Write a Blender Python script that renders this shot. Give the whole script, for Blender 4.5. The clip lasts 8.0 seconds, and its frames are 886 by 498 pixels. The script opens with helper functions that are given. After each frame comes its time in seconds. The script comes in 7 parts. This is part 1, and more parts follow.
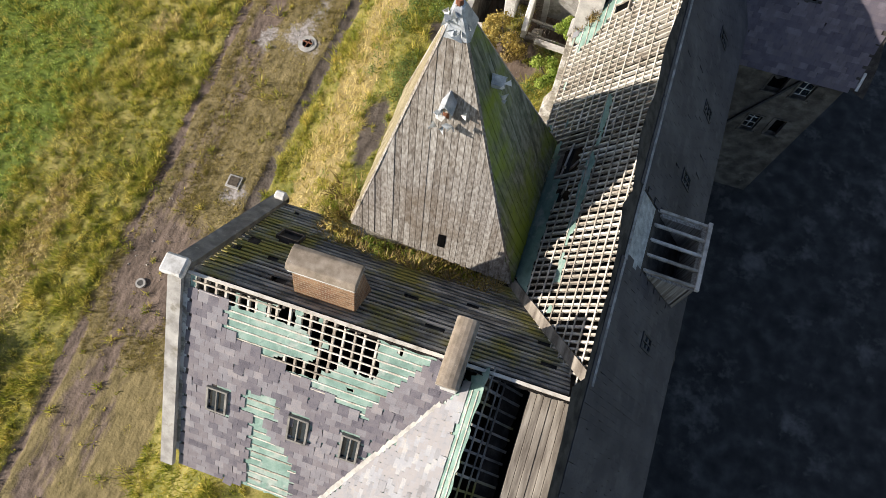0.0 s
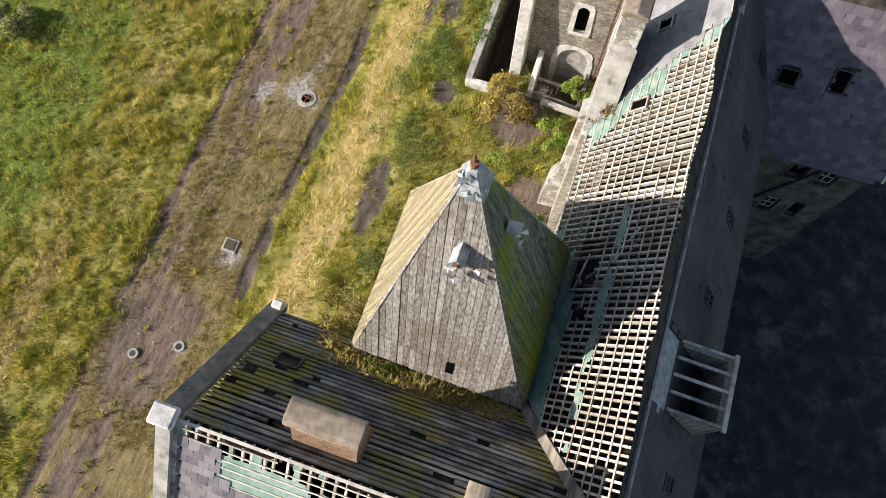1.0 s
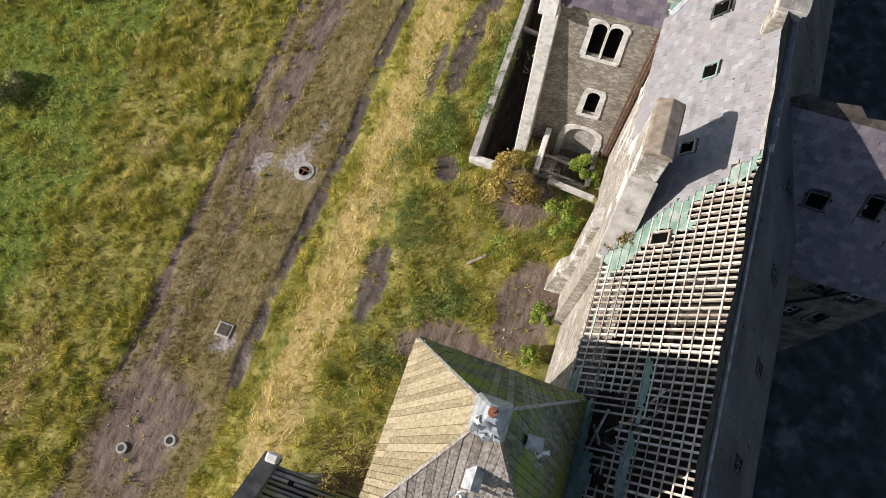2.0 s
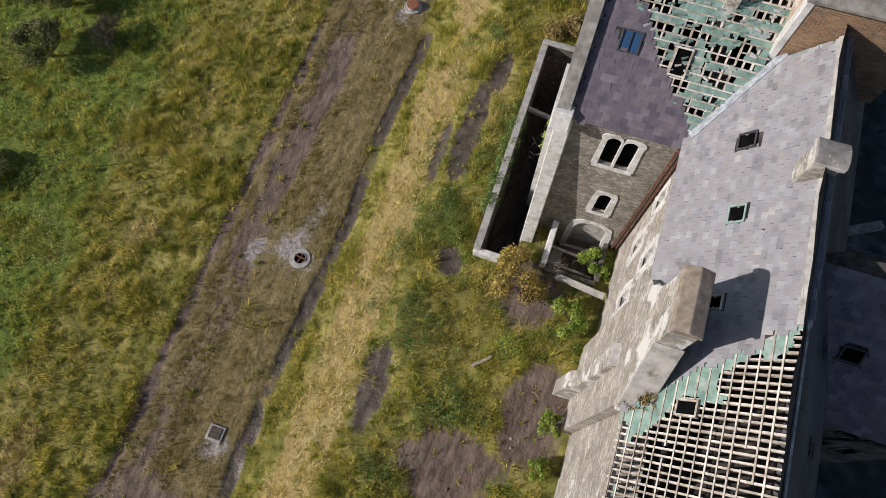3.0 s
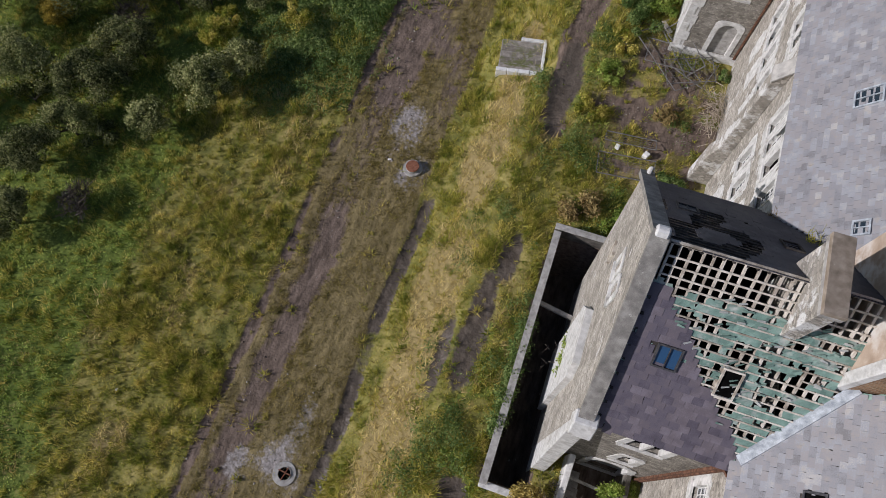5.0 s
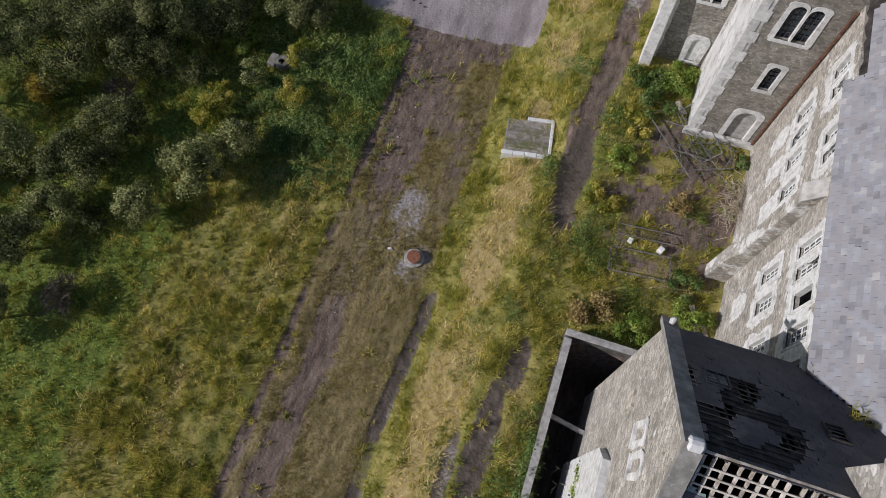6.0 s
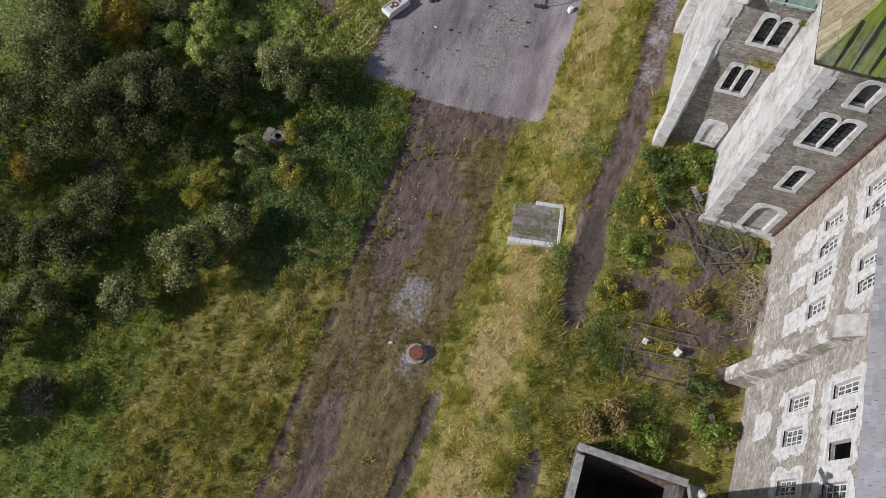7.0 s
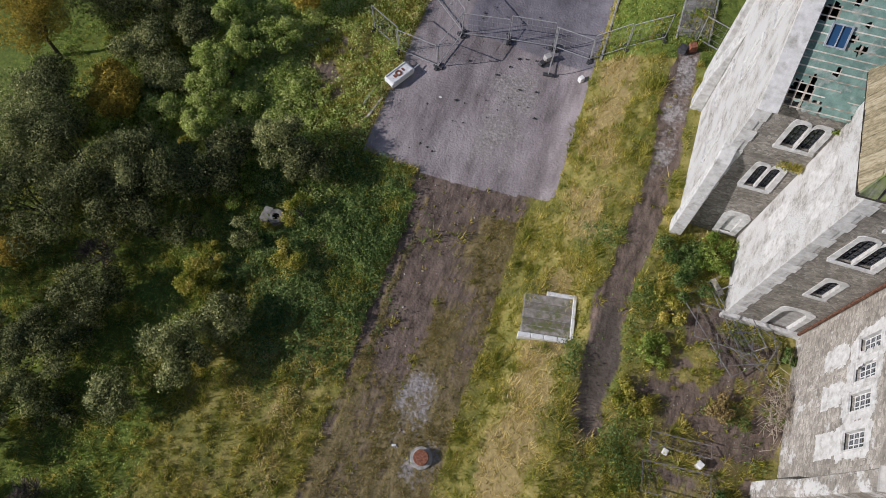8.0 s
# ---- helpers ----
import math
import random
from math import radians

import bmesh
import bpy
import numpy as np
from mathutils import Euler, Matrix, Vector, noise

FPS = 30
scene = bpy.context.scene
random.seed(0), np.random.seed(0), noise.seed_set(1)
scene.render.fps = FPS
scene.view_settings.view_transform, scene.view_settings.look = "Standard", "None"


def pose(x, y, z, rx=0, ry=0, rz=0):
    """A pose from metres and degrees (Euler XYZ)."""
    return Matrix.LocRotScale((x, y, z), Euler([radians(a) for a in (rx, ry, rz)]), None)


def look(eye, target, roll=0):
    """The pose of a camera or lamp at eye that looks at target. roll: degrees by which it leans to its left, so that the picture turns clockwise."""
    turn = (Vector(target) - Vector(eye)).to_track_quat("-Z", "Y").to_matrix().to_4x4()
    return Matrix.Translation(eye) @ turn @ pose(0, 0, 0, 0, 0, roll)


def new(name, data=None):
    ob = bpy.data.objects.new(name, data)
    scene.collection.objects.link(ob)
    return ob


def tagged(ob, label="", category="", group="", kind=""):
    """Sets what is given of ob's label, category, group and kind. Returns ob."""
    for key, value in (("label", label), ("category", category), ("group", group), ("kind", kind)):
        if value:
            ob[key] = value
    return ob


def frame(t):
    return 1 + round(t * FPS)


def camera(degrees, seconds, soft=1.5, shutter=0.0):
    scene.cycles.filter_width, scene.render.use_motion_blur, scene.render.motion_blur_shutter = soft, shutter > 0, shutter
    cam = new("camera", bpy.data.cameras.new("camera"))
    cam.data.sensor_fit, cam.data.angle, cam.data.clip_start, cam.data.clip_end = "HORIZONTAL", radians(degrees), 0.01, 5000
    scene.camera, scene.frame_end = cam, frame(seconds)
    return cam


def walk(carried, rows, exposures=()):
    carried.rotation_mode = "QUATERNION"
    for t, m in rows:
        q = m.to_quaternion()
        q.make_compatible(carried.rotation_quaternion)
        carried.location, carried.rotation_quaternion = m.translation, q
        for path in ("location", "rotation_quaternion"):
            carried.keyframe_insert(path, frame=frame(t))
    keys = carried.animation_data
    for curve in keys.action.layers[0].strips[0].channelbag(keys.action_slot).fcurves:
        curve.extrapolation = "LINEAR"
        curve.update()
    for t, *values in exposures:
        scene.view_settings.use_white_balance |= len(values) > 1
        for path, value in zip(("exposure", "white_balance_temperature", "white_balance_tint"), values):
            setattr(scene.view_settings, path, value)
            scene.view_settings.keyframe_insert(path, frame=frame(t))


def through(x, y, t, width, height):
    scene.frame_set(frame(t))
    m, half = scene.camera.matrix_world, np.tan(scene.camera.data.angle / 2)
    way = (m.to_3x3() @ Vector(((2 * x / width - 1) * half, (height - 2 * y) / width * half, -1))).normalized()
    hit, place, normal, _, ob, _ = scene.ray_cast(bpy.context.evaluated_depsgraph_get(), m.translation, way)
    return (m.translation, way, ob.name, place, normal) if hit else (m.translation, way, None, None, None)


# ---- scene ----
cam = camera(68.9, 8.0, soft=0.8)
PATH = [
    (0, (-0.272, 0.652, 33.969), (-0.509, 1.259, 32.078), -2.8),
    (0.5, (-0.954, 2.236, 33.963), (-1.19, 2.848, 32.073), -2.5),
    (1, (-1.723, 4.056, 33.985), (-1.958, 4.674, 32.098), -2.2),
    (1.5, (-2.529, 6.102, 34.018), (-2.764, 6.725, 32.133), -2.0),
    (3, (-5.294, 12.773, 34.154), (-5.523, 13.429, 32.279), -0.8),
    (3.5, (-6.09, 15.178, 34.165), (-6.324, 15.843, 32.294), -0.9),
    (4, (-6.844, 17.685, 34.191), (-7.085, 18.361, 32.324), -1.0),
    (4.5, (-7.655, 20.241, 34.201), (-7.904, 20.927, 32.339), -1.3),
    (6, (-10.198, 27.75, 34.217), (-10.469, 28.462, 32.368), -2.3),
    (6.5, (-11.078, 30.183, 34.271), (-11.353, 30.901, 32.425), -2.4),
    (7, (-11.986, 32.523, 34.353), (-12.264, 33.249, 32.51), -2.4),
    (7.5, (-12.922, 34.792, 34.404), (-13.203, 35.529, 32.566), -2.3),
    (8, (-13.856, 37.026, 34.45), (-14.141, 37.773, 32.617), -2.3),
]
walk(cam, [(t, look(eye, target, roll)) for t, eye, target, roll in PATH],
     [(0, 0.72, 6500, 13), (1.0, 0.70, 6500, 14), (1.7, 0.58, 6450, 15), (3.0, 0.0, 6150, 17), (4.5, -0.28, 5850, 18), (6.0, -0.25, 5800, 17), (8.0, -0.2, 5800, 17)])

# ---------------------------------------------------------------- light
SUN_EL, SUN_AZ = 27.0, 26.0                      # degrees above the horizon; degrees that the light runs north of east
sun_way = Vector((math.cos(radians(SUN_AZ)) * math.cos(radians(SUN_EL)), math.sin(radians(SUN_AZ)) * math.cos(radians(SUN_EL)), -math.sin(radians(SUN_EL))))
sun = new("sun", bpy.data.lights.new("sun", "SUN"))
sun.data.energy, sun.data.angle, sun.data.color = 4.6, radians(0.6), (1.0, 0.92, 0.80)
sun.matrix_world = look((-60, -20, 60), Vector((-60, -20, 60)) + sun_way)
world = bpy.data.worlds.new("world")
scene.world = world
world.use_nodes = True
wn = world.node_tree
sky = wn.nodes.new("ShaderNodeTexSky")
sky.sky_type, sky.sun_disc, sky.sun_elevation = "NISHITA", False, radians(SUN_EL)
sky.sun_rotation = math.atan2(-sun_way.x, -sun_way.y)
wn.nodes["Background"].inputs["Strength"].default_value = 0.075
wn.links.new(sky.outputs["Color"], wn.nodes["Background"].inputs["Color"])

# ---------------------------------------------------------------- materials
def material(name, colours, scale=6.0, fine=60.0, rough=0.9, bump=0.3, bump_scale=None, vary=0.0, stretch=(1, 1, 1), metal=0.0,
             stain=None, stain_scale=0.7, stain_at=(0.52, 0.66), depth=0.02, detail=6.0, mottle=1.0):
    """Mottled surface: a ramp of colours over noise at two scales, an optional stain of its own shape, tint that varies from piece to piece."""
    m = bpy.data.materials.new(name)
    m.use_nodes = True
    t = m.node_tree
    n, l = t.nodes, t.links
    bsdf = n["Principled BSDF"]
    geo = n.new("ShaderNodeNewGeometry")
    mp = n.new("ShaderNodeMapping")
    mp.inputs["Scale"].default_value = stretch
    l.new(geo.outputs["Position"], mp.inputs["Vector"])
    big = n.new("ShaderNodeTexNoise")
    big.inputs["Scale"].default_value, big.inputs["Detail"].default_value = scale, detail
    l.new(mp.outputs["Vector"], big.inputs["Vector"])
    small = n.new("ShaderNodeTexNoise")
    small.inputs["Scale"].default_value, small.inputs["Detail"].default_value = fine, 3.0
    l.new(mp.outputs["Vector"], small.inputs["Vector"])
    mix = n.new("ShaderNodeMath")
    mix.operation = "MULTIPLY_ADD"
    mix.inputs[1].default_value, mix.inputs[2].default_value = 0.35, -0.175
    l.new(small.outputs["Fac"], mix.inputs[0])
    add = n.new("ShaderNodeMath")
    add.operation = "ADD"
    calm = n.new("ShaderNodeMath")
    calm.operation = "MULTIPLY_ADD"
    calm.inputs[1].default_value, calm.inputs[2].default_value = mottle, 0.5 - 0.5 * mottle
    l.new(big.outputs["Fac"], calm.inputs[0])
    l.new(calm.outputs[0], add.inputs[0])
    l.new(mix.outputs[0], add.inputs[1])
    last = add
    if vary:
        info = n.new("ShaderNodeObjectInfo")
        both = n.new("ShaderNodeMath")
        l.new(info.outputs["Random"], both.inputs[0])
        l.new(geo.outputs["Random Per Island"], both.inputs[1])
        fr = n.new("ShaderNodeMath")
        fr.operation = "FRACT"
        l.new(both.outputs[0], fr.inputs[0])
        sc = n.new("ShaderNodeMath")
        sc.operation = "MULTIPLY_ADD"
        sc.inputs[1].default_value, sc.inputs[2].default_value = vary, -vary / 2
        l.new(fr.outputs[0], sc.inputs[0])
        last = n.new("ShaderNodeMath")
        l.new(add.outputs[0], last.inputs[0])
        l.new(sc.outputs[0], last.inputs[1])
    ramp = n.new("ShaderNodeValToRGB")
    el = ramp.color_ramp.elements
    while len(el) < len(colours):
        el.new(0.5)
    for i, c in enumerate(colours):
        el[i].position, el[i].color = 0.28 + 0.44 * i / max(1, len(colours) - 1), (*c, 1)
    l.new(last.outputs[0], ramp.inputs["Fac"])
    colour = ramp.outputs["Color"]
    if stain:
        sn = n.new("ShaderNodeTexNoise")
        sn.inputs["Scale"].default_value, sn.inputs["Detail"].default_value, sn.inputs["Roughness"].default_value = stain_scale, 7.0, 0.65
        l.new(geo.outputs["Position"], sn.inputs["Vector"])
        sr = n.new("ShaderNodeMapRange")
        sr.inputs["From Min"].default_value, sr.inputs["From Max"].default_value = stain_at
        l.new(sn.outputs["Fac"], sr.inputs["Value"])
        mx = n.new("ShaderNodeMix")
        mx.data_type = "RGBA"
        l.new(sr.outputs["Result"], mx.inputs["Factor"])
        l.new(colour, mx.inputs["A"])
        mx.inputs["B"].default_value = (*stain, 1)
        colour = mx.outputs["Result"]
    l.new(colour, bsdf.inputs["Base Color"])
    bsdf.inputs["Roughness"].default_value, bsdf.inputs["Metallic"].default_value = rough, metal
    bsdf.inputs["Specular IOR Level"].default_value = 0.25
    if bump:
        bp = n.new("ShaderNodeBump")
        bp.inputs["Strength"].default_value, bp.inputs["Distance"].default_value = bump, depth
        src = big if bump_scale is None else n.new("ShaderNodeTexNoise")
        if bump_scale is not None:
            src.inputs["Scale"].default_value, src.inputs["Detail"].default_value = bump_scale, 5.0
            l.new(mp.outputs["Vector"], src.inputs["Vector"])
        l.new(src.outputs["Fac"], bp.inputs["Height"])
        l.new(bp.outputs["Normal"], bsdf.inputs["Normal"])
    return m


def masonry(name, stones, mortar, scale, squash=(1, 1, 1.6), wash=None, wash_at=(0.45, 0.6), rough=0.95):
    """Rubble or brick walling: cells of stone with recessed joints, and a worn limewash with a shape of its own."""
    m = material(name, stones, 1.2, 30, rough, 0)
    n, l = m.node_tree.nodes, m.node_tree.links
    bsdf = n["Principled BSDF"]
    base = bsdf.inputs["Base Color"].links[0].from_socket
    geo = n.new("ShaderNodeNewGeometry")
    mp = n.new("ShaderNodeMapping")
    mp.inputs["Scale"].default_value = squash
    l.new(geo.outputs["Position"], mp.inputs["Vector"])
    cells = n.new("ShaderNodeTexVoronoi")
    cells.inputs["Scale"].default_value = scale
    l.new(mp.outputs["Vector"], cells.inputs["Vector"])
    edge = n.new("ShaderNodeTexVoronoi")
    edge.feature = "DISTANCE_TO_EDGE"
    edge.inputs["Scale"].default_value = scale
    l.new(mp.outputs["Vector"], edge.inputs["Vector"])
    bw = n.new("ShaderNodeRGBToBW")
    l.new(cells.outputs["Color"], bw.inputs["Color"])
    hsv = n.new("ShaderNodeHueSaturation")
    val = n.new("ShaderNodeMapRange")
    val.inputs["To Min"].default_value, val.inputs["To Max"].default_value = 0.55, 1.42
    l.new(bw.outputs["Val"], val.inputs["Value"])
    l.new(val.outputs["Result"], hsv.inputs["Value"])
    l.new(base, hsv.inputs["Color"])
    joint = n.new("ShaderNodeMapRange")
    joint.inputs["From Min"].default_value, joint.inputs["From Max"].default_value = 0.0, 0.06
    l.new(edge.outputs["Distance"], joint.inputs["Value"])
    mx = n.new("ShaderNodeMix")
    mx.data_type = "RGBA"
    l.new(joint.outputs["Result"], mx.inputs["Factor"])
    mx.inputs["A"].default_value = (*mortar, 1)
    l.new(hsv.outputs["Color"], mx.inputs["B"])
    colour = mx.outputs["Result"]
    if wash:
        sn = n.new("ShaderNodeTexNoise")
        sn.inputs["Scale"].default_value, sn.inputs["Detail"].default_value, sn.inputs["Roughness"].default_value = 0.9, 8.0, 0.7
        l.new(geo.outputs["Position"], sn.inputs["Vector"])
        sr = n.new("ShaderNodeMapRange")
        sr.inputs["From Min"].default_value, sr.inputs["From Max"].default_value = wash_at
        l.new(sn.outputs["Fac"], sr.inputs["Value"])
        m2 = n.new("ShaderNodeMix")
        m2.data_type = "RGBA"
        l.new(sr.outputs["Result"], m2.inputs["Factor"])
        l.new(colour, m2.inputs["A"])
        m2.inputs["B"].default_value = (*wash, 1)
        colour = m2.outputs["Result"]
    l.new(colour, bsdf.inputs["Base Color"])
    bp = n.new("ShaderNodeBump")
    bp.inputs["Strength"].default_value, bp.inputs["Distance"].default_value = 0.6, 0.03
    l.new(joint.outputs["Result"], bp.inputs["Height"])
    l.new(bp.outputs["Normal"], bsdf.inputs["Normal"])
    return m


SLATE = material("slate", ((0.10, 0.092, 0.11), (0.155, 0.145, 0.165), (0.20, 0.18, 0.19), (0.225, 0.22, 0.24), (0.30, 0.275, 0.275)), 3, 40, 0.55, 0.25, vary=0.34, mottle=0.4, stain=(0.30, 0.275, 0.265), stain_at=(0.62, 0.85), stain_scale=5.0)
SLATE_PALE = material("slate_pale", ((0.185, 0.18, 0.185), (0.25, 0.255, 0.275), (0.285, 0.27, 0.27), (0.285, 0.30, 0.33), (0.40, 0.385, 0.37)), 1.6, 40, 0.55, 0.25, vary=0.29, mottle=0.55, stain=(0.34, 0.305, 0.255), stain_at=(0.58, 0.8), stain_scale=3.2)
SLATE_PURPLE = material("slate_purple", ((0.085, 0.075, 0.095), (0.12, 0.108, 0.135), (0.145, 0.125, 0.14), (0.19, 0.17, 0.20)), 3, 40, 0.5, 0.25, vary=0.34, mottle=0.5, stain=(0.24, 0.23, 0.24), stain_at=(0.64, 0.8), stain_scale=3.0)
# East slope's shade put into a darker slate; used for the damp north too.
SLATE_SHADE = material("slate_shade", ((0.045, 0.045, 0.054), (0.075, 0.073, 0.083), (0.12, 0.115, 0.122)), 0.7, 30, 0.6, 0.25, vary=0.10, stretch=(1, 1, 0.6), stain=(0.14, 0.135, 0.14), stain_at=(0.56, 0.75), stain_scale=1.1)
LATH = material("lath_wood", ((0.27, 0.235, 0.19), (0.48, 0.44, 0.375), (0.68, 0.64, 0.57)), 4, 50, 0.85, 0.3, vary=0.35)
# Dark timber; on attic floors and under-roof sheets its colour holds the inner shade.
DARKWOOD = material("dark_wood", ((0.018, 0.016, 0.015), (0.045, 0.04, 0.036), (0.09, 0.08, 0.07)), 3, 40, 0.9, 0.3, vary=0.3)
MOSSWOOD = material("mossy_batten", ((0.12, 0.115, 0.105), (0.27, 0.262, 0.24), (0.44, 0.42, 0.38)), 2.5, 40, 0.9, 0.4, vary=0.35, stretch=(0.6, 1, 1), stain=(0.27, 0.24, 0.065), stain_at=(0.47, 0.62), stain_scale=0.6)
FELT = material("green_felt", ((0.13, 0.21, 0.18), (0.20, 0.31, 0.265), (0.30, 0.40, 0.35)), 2.2, 30, 0.8, 0.3, vary=0.2, stain=(0.42, 0.44, 0.41), stain_at=(0.54, 0.7), stain_scale=1.6)
FELT_PALE = material("bleached_felt", ((0.30, 0.33, 0.31), (0.46, 0.48, 0.46), (0.60, 0.61, 0.59)), 2.2, 30, 0.8, 0.3, vary=0.2)
BOARD = material("weathered_board", ((0.13, 0.11, 0.092), (0.235, 0.212, 0.185), (0.345, 0.322, 0.29), (0.48, 0.46, 0.425)), 5, 16, 0.85, 0.35, vary=0.20, stretch=(3.6, 3.6, 0.06), stain=(0.17, 0.13, 0.09), stain_scale=0.5, stain_at=(0.56, 0.8))
BOARD_PALE = material("sunbleached_board", ((0.19, 0.165, 0.10), (0.31, 0.265, 0.165), (0.43, 0.38, 0.26)), 5, 70, 0.85, 0.3, vary=0.3, stretch=(3, 3, 0.5))
BOARD_MOSS = material("mossy_board", ((0.075, 0.085, 0.06), (0.16, 0.175, 0.115), (0.28, 0.29, 0.23)), 3, 60, 0.9, 0.4, vary=0.26, stretch=(2.0, 3.0, 0.4), stain=(0.20, 0.26, 0.035), stain_scale=0.42, stain_at=(0.45, 0.62))
DECK = material("grey_deck_board", ((0.13, 0.11, 0.09), (0.27, 0.24, 0.20), (0.42, 0.38, 0.32)), 3, 60, 0.85, 0.4, vary=0.25, stretch=(2.5, 0.35, 1))
STONE = material("grey_stone", ((0.26, 0.25, 0.235), (0.38, 0.37, 0.345), (0.50, 0.485, 0.45)), 3, 40, 0.9, 0.4, vary=0.2, stain=(0.19, 0.175, 0.14), stain_at=(0.55, 0.7), stain_scale=2.0)
COPING = material("dark_coping", ((0.14, 0.135, 0.125), (0.22, 0.21, 0.19), (0.33, 0.32, 0.29)), 3, 40, 0.9, 0.35, vary=0.25, stain=(0.46, 0.45, 0.41), stain_at=(0.62, 0.7), stain_scale=5.0)
LIMEWASH = material("limewash", ((0.47, 0.47, 0.45), (0.60, 0.60, 0.58), (0.70, 0.70, 0.68)), 4, 40, 0.9, 0.35, vary=0.18, stain=(0.36, 0.35, 0.32), stain_at=(0.52, 0.68), stain_scale=1.9, depth=0.03)
CAPSTONE = material("chimney_cap_stone", ((0.17, 0.14, 0.105), (0.26, 0.215, 0.165), (0.36, 0.31, 0.25)), 4, 60, 0.9, 0.35, stain=(0.60, 0.58, 0.53), stain_at=(0.68, 0.71), stain_scale=7.0)
RUBBLE = masonry("rubble_wall", ((0.18, 0.165, 0.14), (0.27, 0.25, 0.215), (0.37, 0.345, 0.30)), (0.16, 0.148, 0.125), 5.5)
RUBBLE_WASHED = masonry("rubble_wall_washed", ((0.26, 0.24, 0.205), (0.36, 0.335, 0.29), (0.47, 0.44, 0.39)), (0.27, 0.255, 0.22), 5.5, wash=(0.66, 0.66, 0.64), wash_at=(0.50, 0.565))
RUBBLE_PALE = masonry("rubble_wall_pale", ((0.27, 0.25, 0.215), (0.375, 0.35, 0.305), (0.50, 0.47, 0.42)), (0.25, 0.235, 0.20), 5.5, wash=(0.62, 0.62, 0.60), wash_at=(0.60, 0.66))
RUBBLE_WHITE = masonry("rubble_wall_white", ((0.33, 0.315, 0.285), (0.42, 0.405, 0.37), (0.52, 0.50, 0.46)), (0.33, 0.32, 0.29), 5.5, wash=(0.62, 0.62, 0.605), wash_at=(0.36, 0.54))
def brickwork(name, a, b, mortar):
    """Coursed bricks for upright walls, of the true size, with recessed joints and stained patches."""
    m = material(name, (a, tuple(0.5 * (i + j) for i, j in zip(a, b)), b), 1.5, 30, 0.95, 0, stain=(0.10, 0.085, 0.07), stain_scale=1.6, stain_at=(0.56, 0.75))
    n, l = m.node_tree.nodes, m.node_tree.links
    bsdf = n["Principled BSDF"]
    base = bsdf.inputs["Base Color"].links[0].from_socket
    geo, sep, add, com, br = (n.new("ShaderNode" + k) for k in ("NewGeometry", "SeparateXYZ", "Math", "CombineXYZ", "TexBrick"))
    l.new(geo.outputs["Position"], sep.inputs[0])
    l.new(sep.outputs[0], add.inputs[0])
    l.new(sep.outputs[1], add.inputs[1])
    l.new(add.outputs[0], com.inputs[0])
    l.new(sep.outputs[2], com.inputs[1])
    l.new(com.outputs[0], br.inputs["Vector"])
    for k, v in (("Scale", 1.0), ("Mortar Size", 0.007), ("Brick Width", 0.23), ("Row Height", 0.085), ("Bias", 0.0)):
        br.inputs[k].default_value = v
    dark = n.new("ShaderNodeHueSaturation")
    dark.inputs["Value"].default_value = 0.62
    l.new(base, dark.inputs["Color"])
    l.new(base, br.inputs["Color1"])
    l.new(dark.outputs["Color"], br.inputs["Color2"])
    br.inputs["Mortar"].default_value = (*mortar, 1)
    l.new(br.outputs["Color"], bsdf.inputs["Base Color"])
    bp = n.new("ShaderNodeBump")
    bp.invert = True
    bp.inputs["Strength"].default_value, bp.inputs["Distance"].default_value = 0.7, 0.015
    l.new(br.outputs["Fac"], bp.inputs["Height"])
    l.new(bp.outputs["Normal"], bsdf.inputs["Normal"])
    return m


BRICKWORK = brickwork("coursed_brick", (0.23, 0.125, 0.075), (0.40, 0.25, 0.14), (0.33, 0.28, 0.20))
# Dark masonry: stains, plus courtyard and sunken-area shade put into the colour.
STAINED_SHADE_WALL = material("stained_shade_masonry", ((0.06, 0.055, 0.048), (0.125, 0.115, 0.10), (0.22, 0.205, 0.18)), 2.0, 30, 0.95, 0.5, stain=(0.30, 0.29, 0.26), stain_at=(0.6, 0.75), stain_scale=0.9)
TANWASH = material("tan_render", ((0.34, 0.26, 0.19), (0.46, 0.37, 0.29), (0.58, 0.50, 0.42)), 2, 40, 0.9, 0.3, stain=(0.62, 0.60, 0.56), stain_at=(0.5, 0.66), stain_scale=1.0)
# Dark bluish walling: the unlit sides have their shade in the colour.
SHADE_WALL = masonry("shade_wall", ((0.07, 0.073, 0.082), (0.105, 0.105, 0.115), (0.15, 0.15, 0.16)), (0.09, 0.09, 0.10), 0.9, squash=(1, 1, 1))
LEAD = material("lead_sheet", ((0.24, 0.265, 0.30), (0.40, 0.435, 0.47), (0.58, 0.62, 0.66)), 5, 40, 0.45, 0.3, metal=0.2)
RUST = material("rusty_iron", ((0.13, 0.05, 0.028), (0.23, 0.095, 0.055), (0.33, 0.16, 0.10)), 9, 60, 0.85, 0.3)
# Near-black and without gloss: puts the shade inside holes into the colour.
BLACK = material("hole_shade", ((0.003, 0.003, 0.003), (0.005, 0.005, 0.005), (0.008, 0.008, 0.008)), 3, 30, 0.95, 0.1)
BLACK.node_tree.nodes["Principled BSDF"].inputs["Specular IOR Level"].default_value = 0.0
WHITE = material("weathered_white_paint", ((0.58, 0.58, 0.56), (0.72, 0.72, 0.70), (0.80, 0.80, 0.78)), 7, 50, 0.7, 0.2, vary=0.12, stain=(0.42, 0.35, 0.27), stain_at=(0.62, 0.75), stain_scale=3)
